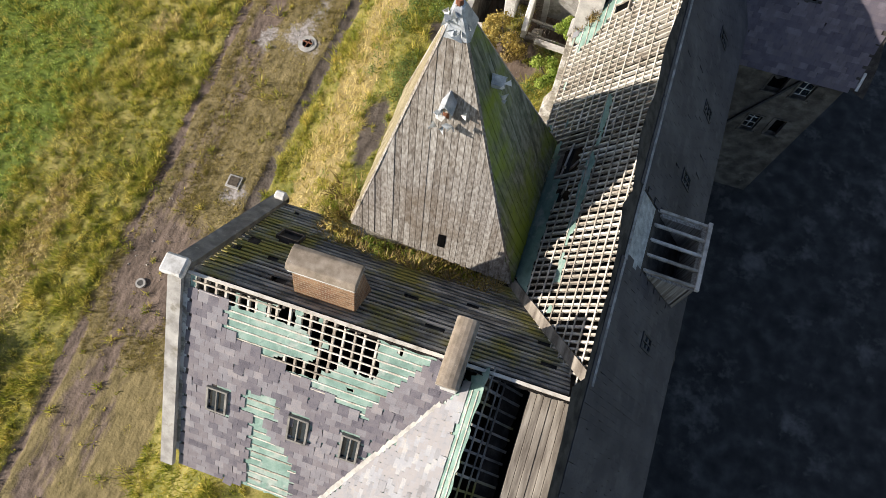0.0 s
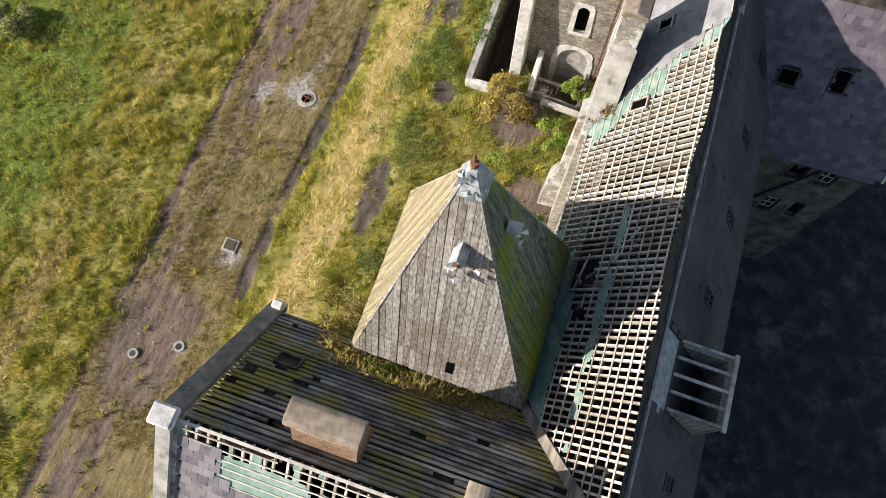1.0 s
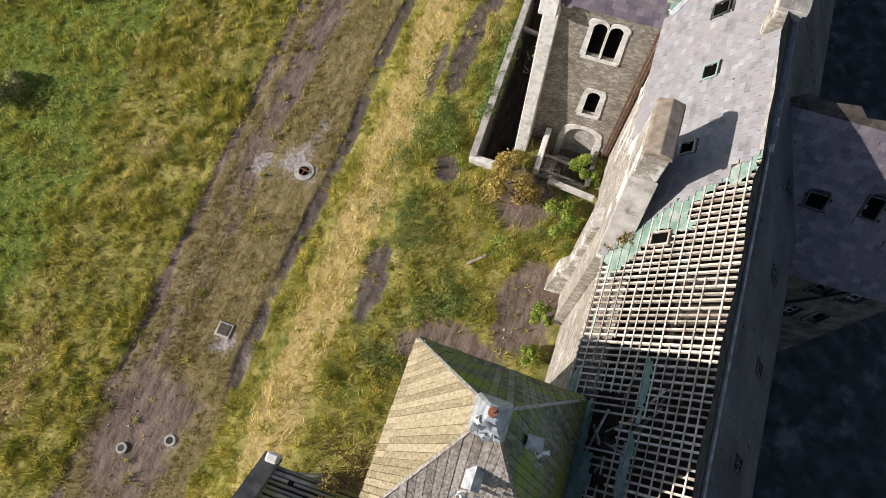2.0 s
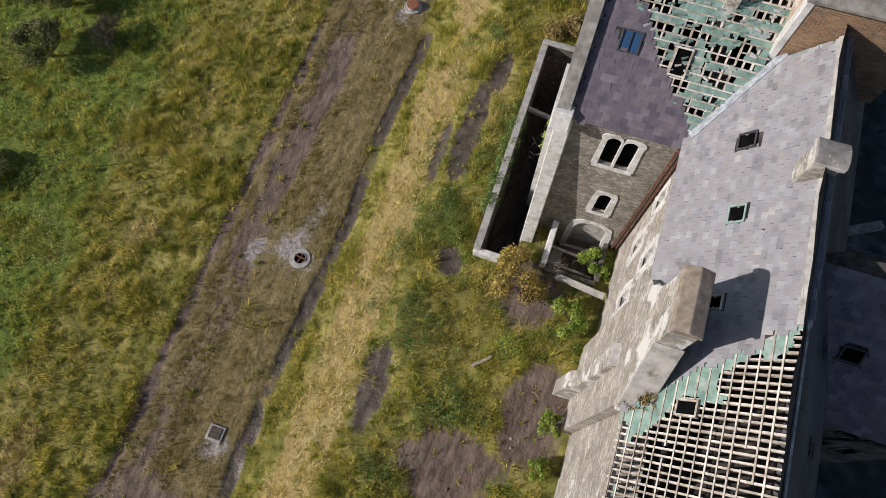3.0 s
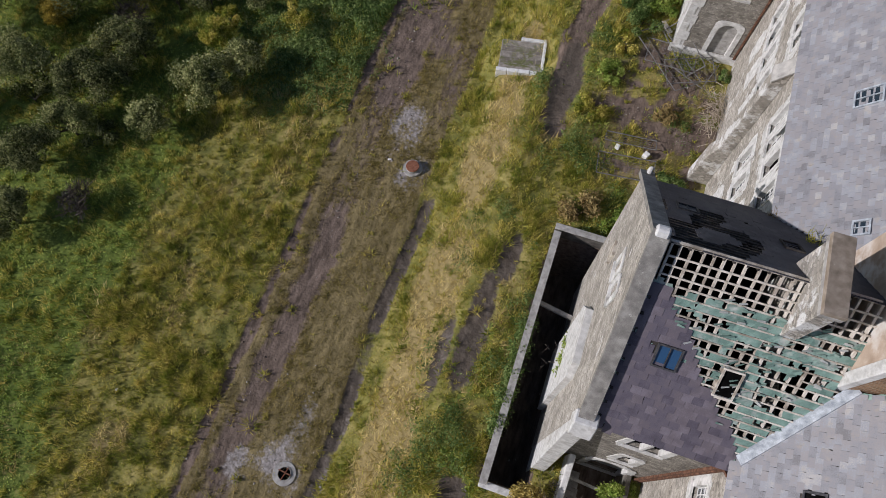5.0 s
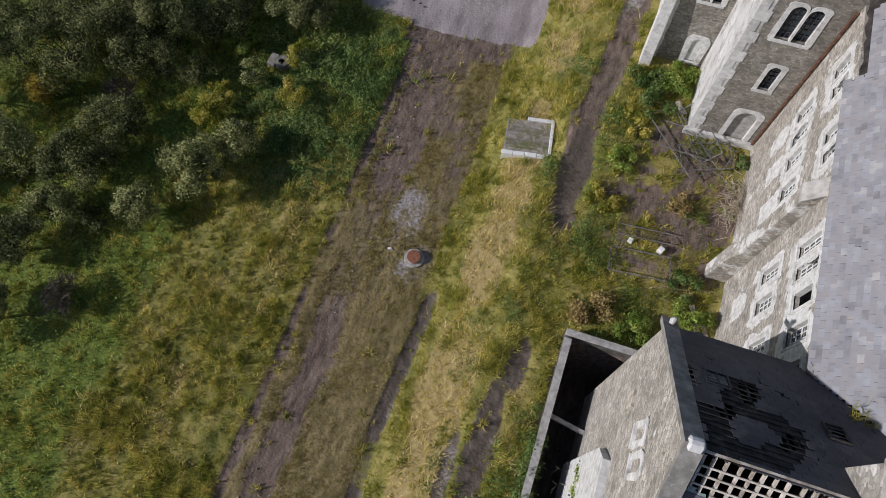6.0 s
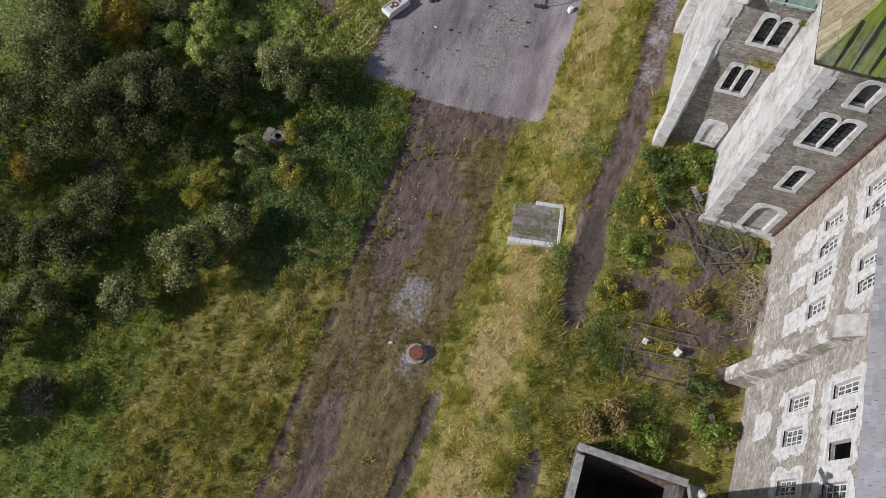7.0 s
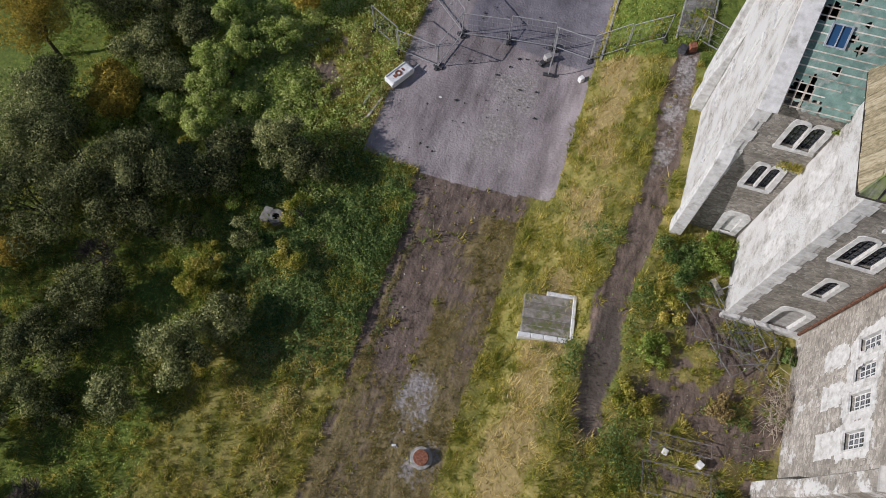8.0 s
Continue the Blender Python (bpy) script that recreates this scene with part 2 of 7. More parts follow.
CONCRETE = material("concrete", ((0.26, 0.25, 0.235), (0.36, 0.35, 0.33), (0.47, 0.46, 0.43)), 4, 40, 0.9, 0.3, stain=(0.20, 0.19, 0.16), stain_at=(0.54, 0.7), stain_scale=1.8)
DARKSTEEL = material("dark_steel", ((0.03, 0.03, 0.032), (0.055, 0.055, 0.06), (0.09, 0.09, 0.09)), 10, 60, 0.6, 0.15)
# Yard earth, near-black: the building's shade is put into its colour.
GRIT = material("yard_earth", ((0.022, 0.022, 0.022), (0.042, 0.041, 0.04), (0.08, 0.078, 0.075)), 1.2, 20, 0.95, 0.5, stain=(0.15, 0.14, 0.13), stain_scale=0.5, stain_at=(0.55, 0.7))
def leafy(m, through=0.3):
    """Thin leaves: matt, and some of the light comes through."""
    n, l = m.node_tree.nodes, m.node_tree.links
    bsdf, out = n["Principled BSDF"], n["Material Output"]
    bsdf.inputs["Specular IOR Level"].default_value = 0.12
    dome, turn, face = n.new("ShaderNodeAttribute"), n.new("ShaderNodeVectorMath"), n.new("ShaderNodeNewGeometry")
    dome.attribute_name = "dome"
    turn.operation = "MULTIPLY_ADD"
    turn.inputs[1].default_value = (1.0, 1.0, 1.0)
    l.new(dome.outputs["Vector"], turn.inputs[0])
    l.new(face.outputs["Normal"], turn.inputs[2])
    unit_n = n.new("ShaderNodeVectorMath")
    unit_n.operation = "NORMALIZE"
    l.new(turn.outputs[0], unit_n.inputs[0])
    l.new(unit_n.outputs[0], bsdf.inputs["Normal"])
    glow = n.new("ShaderNodeBsdfTranslucent")
    l.new(bsdf.inputs["Base Color"].links[0].from_socket, glow.inputs["Color"])
    mx = n.new("ShaderNodeMixShader")
    mx.inputs[0].default_value = through
    l.new(bsdf.outputs[0], mx.inputs[1])
    l.new(glow.outputs[0], mx.inputs[2])
    l.new(mx.outputs[0], out.inputs["Surface"])
    return m


STRAWMAT = leafy(material("dry_grass", ((0.38, 0.29, 0.09), (0.60, 0.47, 0.17), (0.78, 0.65, 0.30)), 1.3, 20, 0.9, 0, vary=0.35))
GRASSMAT = leafy(material("meadow_grass", ((0.14, 0.19, 0.022), (0.42, 0.405, 0.06), (0.82, 0.68, 0.20)), 1.7, 20, 0.9, 0, vary=0.30, stretch=(1.0, 0.55, 1.0), detail=4.0), 0.45)
WORNMAT = leafy(material("worn_turf", ((0.16, 0.14, 0.036), (0.31, 0.25, 0.075), (0.46, 0.37, 0.14)), 0.9, 20, 0.9, 0, vary=0.30))
LUSHMAT = leafy(material("lush_weed_leaf", ((0.15, 0.235, 0.038), (0.31, 0.42, 0.075), (0.55, 0.61, 0.17)), 1.2, 20, 0.85, 0, vary=0.40), 0.45)
IVYMAT = leafy(material("ivy_leaf", ((0.075, 0.13, 0.03), (0.15, 0.23, 0.06), (0.31, 0.39, 0.13)), 0.8, 20, 0.6, 0, vary=0.5), 0.4)
SCRUBMAT = leafy(material("scrub_leaf", ((0.06, 0.075, 0.027), (0.15, 0.17, 0.06), (0.40, 0.41, 0.18)), 0.7, 20, 0.8, 0, vary=0.6), 0.4)
WILLOWMAT = leafy(material("grey_willow_leaf", ((0.11, 0.135, 0.045), (0.265, 0.295, 0.10), (0.60, 0.60, 0.28)), 0.7, 20, 0.8, 0, vary=0.6), 0.4)
BRAMBLEMAT = leafy(material("bramble_leaf", ((0.24, 0.33, 0.06), (0.48, 0.57, 0.14), (0.72, 0.76, 0.30)), 0.9, 20, 0.8, 0, vary=0.5), 0.45)
AUTUMNMAT = leafy(material("autumn_leaf", ((0.20, 0.165, 0.03), (0.42, 0.33, 0.05), (0.66, 0.50, 0.09)), 0.8, 20, 0.8, 0, vary=0.5), 0.4)
RUSTLEAF = leafy(material("gold_brown_leaf", ((0.27, 0.20, 0.05), (0.45, 0.345, 0.09), (0.62, 0.50, 0.17)), 0.8, 20, 0.85, 0, vary=0.5))
OLDTUBE = material("rusting_steel_tube", ((0.12, 0.115, 0.11), (0.20, 0.195, 0.19), (0.34, 0.33, 0.32)), 9, 60, 0.6, 0.1, metal=0.3)
BRACKEN = material("brown_bracken", ((0.17, 0.12, 0.045), (0.29, 0.21, 0.075), (0.40, 0.31, 0.13)), 0.8, 20, 0.85, 0, vary=0.5)
TUBE = material("weathered_steel_tube", ((0.30, 0.30, 0.30), (0.42, 0.42, 0.42), (0.55, 0.55, 0.54)), 9, 60, 0.5, 0.1, metal=0.3)
TWIG = material("bare_twig", ((0.09, 0.075, 0.06), (0.16, 0.14, 0.115), (0.26, 0.235, 0.20)), 3, 30, 0.9, 0, vary=0.4)
BARK = material("bark", ((0.045, 0.036, 0.028), (0.08, 0.066, 0.05), (0.13, 0.11, 0.085)), 8, 40, 0.95, 0.4)
GUTTER = material("rusted_gutter", ((0.06, 0.03, 0.022), (0.13, 0.065, 0.04), (0.24, 0.13, 0.085)), 6, 60, 0.85, 0.3)
GLASS = bpy.data.materials.new("window_glass")
GLASS.use_nodes = True
gb = GLASS.node_tree.nodes["Principled BSDF"]
gb.inputs["Base Color"].default_value, gb.inputs["Roughness"].default_value = (0.03, 0.045, 0.06, 1), 0.08
gb.inputs["Transmission Weight"].default_value = 0.35
BLUEGLASS = bpy.data.materials.new("blue_rooflight_glass")
BLUEGLASS.use_nodes = True
gb = BLUEGLASS.node_tree.nodes["Principled BSDF"]
gb.inputs["Base Color"].default_value, gb.inputs["Roughness"].default_value = (0.028, 0.075, 0.16, 1), 0.15

# ---------------------------------------------------------------- mesh tools
rnd = random.Random(7)


class Solid:
    """Collects boxes, prisms and sheets into one mesh."""

    def __init__(self):
        self.v, self.f = [], []

    def add(self, verts, faces):
        k = len(self.v)
        self.v += [tuple(p) for p in verts]
        self.f += [tuple(i + k for i in face) for face in faces]
        return self

    def box(self, x0, x1, y0, y1, z0, z1):
        return self.add([(x, y, z) for x in (x0, x1) for y in (y0, y1) for z in (z0, z1)],
                        [(0, 1, 3, 2), (4, 6, 7, 5), (0, 4, 5, 1), (2, 3, 7, 6), (0, 2, 6, 4), (1, 5, 7, 3)])

    def bar(self, a, b, w, h=None, up=(0, 0, 1)):
        """A straight bar of section w x h from a to b."""
        a, b = Vector(a), Vector(b)
        h = w if h is None else h
        d = (b - a).normalized()
        s = d.cross(Vector(up))
        s = (s if s.length > 1e-4 else d.cross(Vector((1, 0, 0)))).normalized()
        u = s.cross(d)
        q = [s * w / 2 * i + u * h / 2 * j for i, j in ((-1, -1), (1, -1), (1, 1), (-1, 1))]
        return self.add([a + o for o in q] + [b + o for o in q], [(3, 2, 1, 0), (4, 5, 6, 7)] + [(i, (i + 1) % 4, 4 + (i + 1) % 4, 4 + i) for i in range(4)])

    def prism(self, outline, axis, a, b):
        """A flat outline (two coordinates a point) drawn out along an axis from a to b."""
        def at(p, d):
            return {"x": (d, p[0], p[1]), "y": (p[0], d, p[1]), "z": (p[0], p[1], d)}[axis]
        k = len(outline)
        return self.add([at(p, a) for p in outline] + [at(p, b) for p in outline],
                        [tuple(range(k))[::-1], tuple(range(k, 2 * k))] + [(i, (i + 1) % k, k + (i + 1) % k, k + i) for i in range(k)])

    def ring(self, c, r0, r1, z0, z1, k=20):
        v, f = [], []
        for i in range(k):
            s, co = math.sin(2 * math.pi * i / k), math.cos(2 * math.pi * i / k)
            v += [(c[0] + r * co, c[1] + r * s, z) for r, z in ((r0, z0), (r0, z1), (r1, z1), (r1, z0))]
        for i in range(k):
            a, b = 4 * i, 4 * ((i + 1) % k)
            f += [(a + j, a + (j + 1) % 4, b + (j + 1) % 4, b + j) for j in range(4)]
        return self.add(v, f)

    def disc(self, c, r, z0, z1, k=20):
        v = [(c[0] + r * math.cos(2 * math.pi * i / k), c[1] + r * math.sin(2 * math.pi * i / k), z) for z in (z0, z1) for i in range(k)]
        return self.add(v, [tuple(range(k))[::-1], tuple(range(k, 2 * k))] + [(i, (i + 1) % k, k + (i + 1) % k, k + i) for i in range(k)])

    def mesh(self, name):
        me = bpy.data.meshes.new(name)
        me.from_pydata(self.v, [], self.f)
        me.update()
        return me


def thing(name, at, label, category, group="", kind=""):
    ob = new(name)
    ob.location = at
    ob.empty_display_size = 0.3
    return tagged(ob, label, category, group, kind)


def place(ob):
    return ob.matrix_basis if ob.parent is None else place(ob.parent) @ ob.matrix_parent_inverse @ ob.matrix_basis


def part(name, solid, mat, parent=None, label="", bevel=0.0):
    me = solid if isinstance(solid, bpy.types.Mesh) else solid.mesh(name)
    if bevel:
        bm = bmesh.new()
        bm.from_mesh(me)
        bmesh.ops.recalc_face_normals(bm, faces=bm.faces)
        bmesh.ops.bevel(bm, geom=[e for e in bm.edges if e.is_manifold and e.calc_face_angle() > 0.5], offset=bevel, segments=1, affect="EDGES")
        bm.to_mesh(me)
        bm.free()
    if mat and not me.materials:
        me.materials.append(mat)
    ob = new(name, me)
    if parent:
        ob.parent = parent
        ob.matrix_parent_inverse = place(parent).inverted()
    return tagged(ob, label)


def piece(name, me, parent, m):
    """One of many alike pieces: its own object on a shared mesh."""
    ob = new(name, me)
    ob.parent = parent
    ob.matrix_parent_inverse = place(parent).inverted()
    ob.matrix_basis = m
    return ob


def lump(x, y, s=1.0, k=0):
    return noise.noise(Vector((x * s + 13.1 * k, y * s - 7.7 * k, 3.3 * k)))


class Plane:
    """A roof slope: origin at its lower edge, u along the eave, v up the slope."""

    def __init__(self, o, u, v):
        self.o, self.u, self.v = Vector(o), Vector(u).normalized(), Vector(v).normalized()
        self.n = self.u.cross(self.v)
        if self.n.z < 0:
            self.n = -self.n

    def at(self, u, v, h=0.0):
        return self.o + self.u * u + self.v * v + self.n * h

    def matrix(self, u, v, h=0.0, turn=0.0, tip=0.0):
        r = Matrix((self.u, self.n.cross(self.u), self.n)).transposed().to_4x4()
        return Matrix.Translation(self.at(u, v, h)) @ r @ pose(0, 0, 0, tip, 0, turn)


def slates(plane, parent, mat, u0, u1, v0, v1, inside, singles, w=0.27, g=0.2, lift=0.03, slip=0.015):
    """Slates in half-lapped courses. The first ones are parts of their own, the rest one joined mesh."""
    base = Solid().add([(-w * 0.485, 0, 0.0), (w * 0.485, 0, 0.0), (w * 0.49, g * 1.5, 0.0), (-w * 0.49, g * 1.5, 0.0),
                        (-w * 0.49, 0, 0.018), (w * 0.49, 0, 0.018), (w * 0.49, g * 1.5, 0.018), (-w * 0.49, g * 1.5, 0.018)],
                       [(4, 5, 6, 7), (0, 1, 5, 4), (1, 2, 6, 5), (3, 0, 4, 7), (2, 3, 7, 6)]).mesh("slate")
    base.materials.append(mat)
    rest, made = Solid(), 0
    j = 0
    v = v0
    while v < v1:
        u = u0 + (w / 2 if j % 2 else 0)
        while u < u1:
            if inside(u, v):
                m = plane.matrix(u, v, lift + rnd.uniform(0, 0.006), rnd.gauss(0, 1.4), -3.4 + rnd.gauss(0, 0.5))
                if rnd.random() < slip:
                    m = m @ pose(0, -rnd.uniform(0.03, 0.12), 0.01, 0, 0, rnd.uniform(-12, 12))
                if made < singles:
                    piece("slate", base, parent, m)
                    made += 1
                else:
                    rest.add([m @ p.co for p in base.vertices], [tuple(p.vertices) for p in base.polygons])
            u += w
        v += g
        j += 1
    if rest.v:
        tagged(part("slates", rest, mat, parent), kind="stuff")


def sheet(plane, u0, u1, v0, v1, inside, step=0.12, h=0.006, curl=0.006):
    """Torn sheet laid on a slope, with ragged edges."""
    s = Solid()
    nu, nv = int((u1 - u0) / step) + 1, int((v1 - v0) / step) + 1
    ids = {}
    for i in range(nu):
        for j in range(nv):
            u, v = u0 + i * step, v0 + j * step
            if inside(u + step / 2, v + step / 2):
                q = []
                for a, b in ((i, j), (i + 1, j), (i + 1, j + 1), (i, j + 1)):
                    if (a, b) not in ids:
                        ids[a, b] = len(s.v)
                        jit = step * 0.35
                        s.v.append(tuple(plane.at(u0 + a * step + rnd.uniform(-jit, jit), v0 + b * step + rnd.uniform(-jit, jit), h + rnd.uniform(-curl, curl))))
                    q.append(ids[a, b])
                s.f.append(tuple(q))
    return s


def timbers(plane, parent, mat, rafters, battens, rafter_at, batten_at, rw=0.06, rh=0.11, bw=0.045, bh=0.03, names=("rafter", "batten")):
    """Rafters up the slope and battens across, each a piece; a piece is given by its place and the stretches it spans."""
    unit_r = Solid().box(-rw / 2, rw / 2, 0, 1, -rh, 0).mesh(names[0])
    unit_b = Solid().box(0, 1, -bw / 2, bw / 2, 0.002, bh).mesh(names[1])
    for me in (unit_r, unit_b):
        me.materials.append(mat)
    for u in rafters:
        for a, b in rafter_at(u):
            if b - a > 0.15:
                piece(names[0], unit_r, parent, plane.matrix(u + rnd.gauss(0, 0.008), a, 0, rnd.gauss(0, 0.25)) @ Matrix.Diagonal((rnd.uniform(0.85, 1.15), b - a, 1, 1)))
    for v in battens:
        for a, b in batten_at(v):
            if b - a > 0.15:
                piece(names[1], unit_b, parent, plane.matrix(a, v + rnd.gauss(0, 0.01), 0, rnd.gauss(0, 0.15)) @ Matrix.Diagonal((b - a, rnd.uniform(0.8, 1.2), 1, 1)))


def spans(test, a, b, step=0.1):
    """The stretches of a..b where test holds."""
    out, start, x = [], None, a
    while x <= b:
        ok = test(x)
        if ok and start is None:
            start = x
        if not ok and start is not None:
            out.append((start, x))
            start = None
        x += step
    if start is not None:
        out.append((start, b))
    return out


def broken(stretches, chance, lo=0.3, hi=0.9):
    """Takes a bite out of some stretches."""
    out = []
    for a, b in stretches:
        if b - a > 1.2 and rnd.random() < chance:
            c = rnd.uniform(a + 0.2, b - 0.4)
            out += [(a, c), (min(b, c + rnd.uniform(lo, hi)), b)]
        else:
            out.append((a, b))
    return out


def wall(axis, face, thick, a0, a1, z0, z1, holes=()):
    """An upright wall: its outer face at axis = face, thick towards plus, with real openings (a0, a1, z0, z1)."""
    xs = sorted({a0, a1, *[h[i] for h in holes for i in (0, 1)]})
    zs = sorted({z0, z1, *[h[i] for h in holes for i in (2, 3)]})
    full = {}
    for i in range(len(xs) - 1):
        for j in range(len(zs) - 1):
            mx, mz = (xs[i] + xs[i + 1]) / 2, (zs[j] + zs[j + 1]) / 2
            full[i, j] = not any(h[0] < mx < h[1] and h[2] < mz < h[3] for h in holes)
    s = Solid()

    def p(a, z, d):
        return (face + d, a, z) if axis == "x" else (a, face + d, z)
    for (i, j), ok in full.items():
        if not ok:
            continue
        x0, x1, y0, y1 = xs[i], xs[i + 1], zs[j], zs[j + 1]
        for d in (0, thick):
            s.add([p(x0, y0, d), p(x1, y0, d), p(x1, y1, d), p(x0, y1, d)], [(0, 1, 2, 3)])
        for (di, dj), (e, f) in {(-1, 0): ((x0, y0), (x0, y1)), (1, 0): ((x1, y0), (x1, y1)), (0, -1): ((x0, y0), (x1, y0)), (0, 1): ((x0, y1), (x1, y1))}.items():
            if not full.get((i + di, j + dj), False):
                s.add([p(*e, 0), p(*f, 0), p(*f, thick), p(*e, thick)], [(0, 1, 2, 3)])
    return s


def arch(a0, a1, z0, z1, point=0.6, k=6):
    """Outline of an opening with a pointed head, from the sill round."""
    w = a1 - a0
    spring = z1 - w * point
    c = (a0 + a1) / 2
    left = [(a0 + (c - a0) * (1 - math.cos(math.pi / 2 * i / k)), spring + (z1 - spring) * math.sin(math.pi / 2 * i / k) ** 0.9) for i in range(k + 1)]
    right = [(2 * c - x, z) for x, z in left[:-1]][::-1]
    return [(a0, z0)] + left + right + [(a1, z0)]


def window(parent, axis, face, sgn, a0, a1, z0, z1, lights=1, pointed=True, margin=0.2, bars=(2, 5), mat=None, blind=False, pane=None):
    """A window in an upright wall: washed stone surround with toothed edges, sill, dark glass and glazing bars. sgn: which way is out."""
    def p(a, z, d):
        return (face + sgn * d, a, z) if axis == "x" else (a, face + sgn * d, z)
    sur = Solid()
    w = (a1 - a0) / lights
    tops = [arch(a0 + i * w + 0.05, a0 + (i + 1) * w - 0.05, z0, z1, 0.62 if pointed else 0.02) for i in range(lights)]
    for i, line in enumerate(tops):
        c = (line[0][0] + line[-1][0]) / 2
        lo, hi = a0 + i * w, a0 + (i + 1) * w
        outer = []
        for a, z in line:
            dx = margin if (a < c and i == 0) or (a > c and i == lights - 1) else 0.05
            t = 0.07 if int(z * 3.2) % 2 else 0.0
            oa = a - dx - (t if dx == margin else 0) if a < c - 1e-6 else a + dx + (t if dx == margin else 0) if a > c + 1e-6 else a
            oz = z + margin * max(0.0, min(1.0, (z - (z1 - w * 0.7)) / (w * 0.5))) if z > z0 + 0.01 else z - 0.02
            outer.append((oa, oz))
        for q in range(len(line) - 1):
            (b0, c0), (b1, c1), (d0, e0), (d1, e1) = line[q], line[q + 1], outer[q], outer[q + 1]
            sur.add([p(b0, c0, 0.035), p(b1, c1, 0.035), p(d1, e1, 0.035), p(d0, e0, 0.035), p(d0, e0, -0.01), p(d1, e1, -0.01), p(b0, c0, -0.22), p(b1, c1, -0.22)],
                    [(0, 1, 2, 3), (3, 2, 5, 4), (0, 6, 7, 1)])
    bm = bmesh.new()
    bm.from_mesh(sur.mesh("window"))
    bmesh.ops.remove_doubles(bm, verts=bm.verts, dist=0.002)
    sur = bpy.data.meshes.new("window")
    bm.to_mesh(sur)
    bm.free()
    top = part("window", sur, mat or LIMEWASH, parent, "washed stone window surround")
    sill = Solid()
    m = margin * 0.8
    pts = [p(a, z, d) for d in (-0.05, 0.09) for a, z in ((a0 - m, z0 - 0.14), (a1 + m, z0 - 0.14), (a1 + m, z0), (a0 - m, z0))]
    sill.add(pts, [(3, 2, 1, 0), (4, 5, 6, 7)] + [(i, (i + 1) % 4, 4 + (i + 1) % 4, 4 + i) for i in range(4)])
    part("sill", sill, mat or LIMEWASH, top)
    if blind:
        s = Solid().add([p(a0, z0, -0.09), p(a1, z0, -0.09), p(a1, z1, -0.09), p(a0, z1, -0.09)], [(0, 1, 2, 3)])
        part("blocking", s, LIMEWASH, top, "blocked up with limewashed rubble")
        return top
    g = Solid().add([p(a0, z0, -0.2), p(a1, z0, -0.2), p(a1, z1, -0.2), p(a0, z1, -0.2)], [(0, 1, 2, 3)])
    # A BLACK pane paints the dark inside an unglazed window.
    part("pane", g, pane or GLASS, top, "window infill: dark dusty glass, blocking, black sheet for inner shade")
    if bars[0]:
        paint = WHITE if not pointed else DARKSTEEL
        for i in range(lights):
            lo, hi = a0 + i * w, a0 + (i + 1) * w
            for q in range(bars[0] + 1):
                a = lo + 0.06 + (hi - lo - 0.12) * q / bars[0]
                part("glazing_bar", Solid().bar(p(a, z0, -0.17), p(a, z1 - 0.1, -0.17), 0.03), paint, top)
            for q in range(bars[1] + 1):
                z = z0 + (z1 - z0) * q / bars[1]
                part("glazing_bar", Solid().bar(p(lo, z, -0.165), p(hi, z, -0.165), 0.03), paint, top)
    return top


def rooflight(plane, parent, u, v, w, h, glass=None, depth=0.10, open_hole=False, bars=1, rim=None):
    """A low roof window: upstand frame and glass, or an empty frame over a black sheet for the dark inside."""
    fr = Solid()
    t = 0.06
    for a, b, c, d in ((u, v, u + w, v + t), (u, v + h - t, u + w, v + h), (u, v + t, u + t, v + h - t), (u + w - t, v + t, u + w, v + h - t)):
        q = [plane.at(x, y, z) for z in (-0.05, depth) for x, y in ((a, b), (c, b), (c, d), (a, d))]
        fr.add(q, [(3, 2, 1, 0), (4, 5, 6, 7)] + [(i, (i + 1) % 4, 4 + (i + 1) % 4, 4 + i) for i in range(4)])
    if not open_hole:
        for i in range(1, bars + 1):
            x = u + w * i / (bars + 1)
            fr.bar(plane.at(x, v + t, depth - 0.02), plane.at(x, v + h - t, depth - 0.02), 0.035)
    top = part("rooflight", fr, rim or (LATH if open_hole else LEAD), parent, "empty timber rooflight frame" if open_hole else "glazed rooflight with a lead frame")
    q = [plane.at(x, y, 0.045) for x, y in ((u + t, v + t), (u + w - t, v + t), (u + w - t, v + h - t), (u + t, v + h - t))]
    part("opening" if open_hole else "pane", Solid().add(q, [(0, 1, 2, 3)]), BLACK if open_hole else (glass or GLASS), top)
    return top


def chimney(parent, x0, x1, y0, y1, z0, z1, mat, cap=CAPSTONE, label="", round_top=True):
    """A stack with a projecting, weathered cap."""
    body = part("chimney", Solid().box(x0, x1, y0, y1, z0, z1 - 0.32), mat, parent, label, bevel=0.02)
    s = Solid()
    e = 0.07
    s.box(x0 - e, x1 + e, y0 - e, y1 + e, z1 - 0.32, z1 - 0.16)
    part("necking", s, STONE, body, bevel=0.02)
    if not round_top:
        s = Solid().box(x0 - e, x1 + e, y0 - e, y1 + e, z1 - 0.158, z1)
    elif x1 - x0 < y1 - y0:
        c, r = (x0 + x1) / 2, (x1 - x0) / 2 + e
        s = Solid().prism([(c - r * math.cos(math.pi * i / 8), z1 - 0.16 + 0.16 * math.sin(math.pi * i / 8)) for i in range(9)], "y", y0 - e, y1 + e)
    else:
        c, r = (y0 + y1) / 2, (y1 - y0) / 2 + e
        s = Solid().prism([(c - r * math.cos(math.pi * i / 8), z1 - 0.16 + 0.16 * math.sin(math.pi * i / 8)) for i in range(9)], "x", x0 - e, x1 + e)
    part("chimney_cap", s, cap, body, "lichen-spotted stone cap", bevel=0.015)
    return body

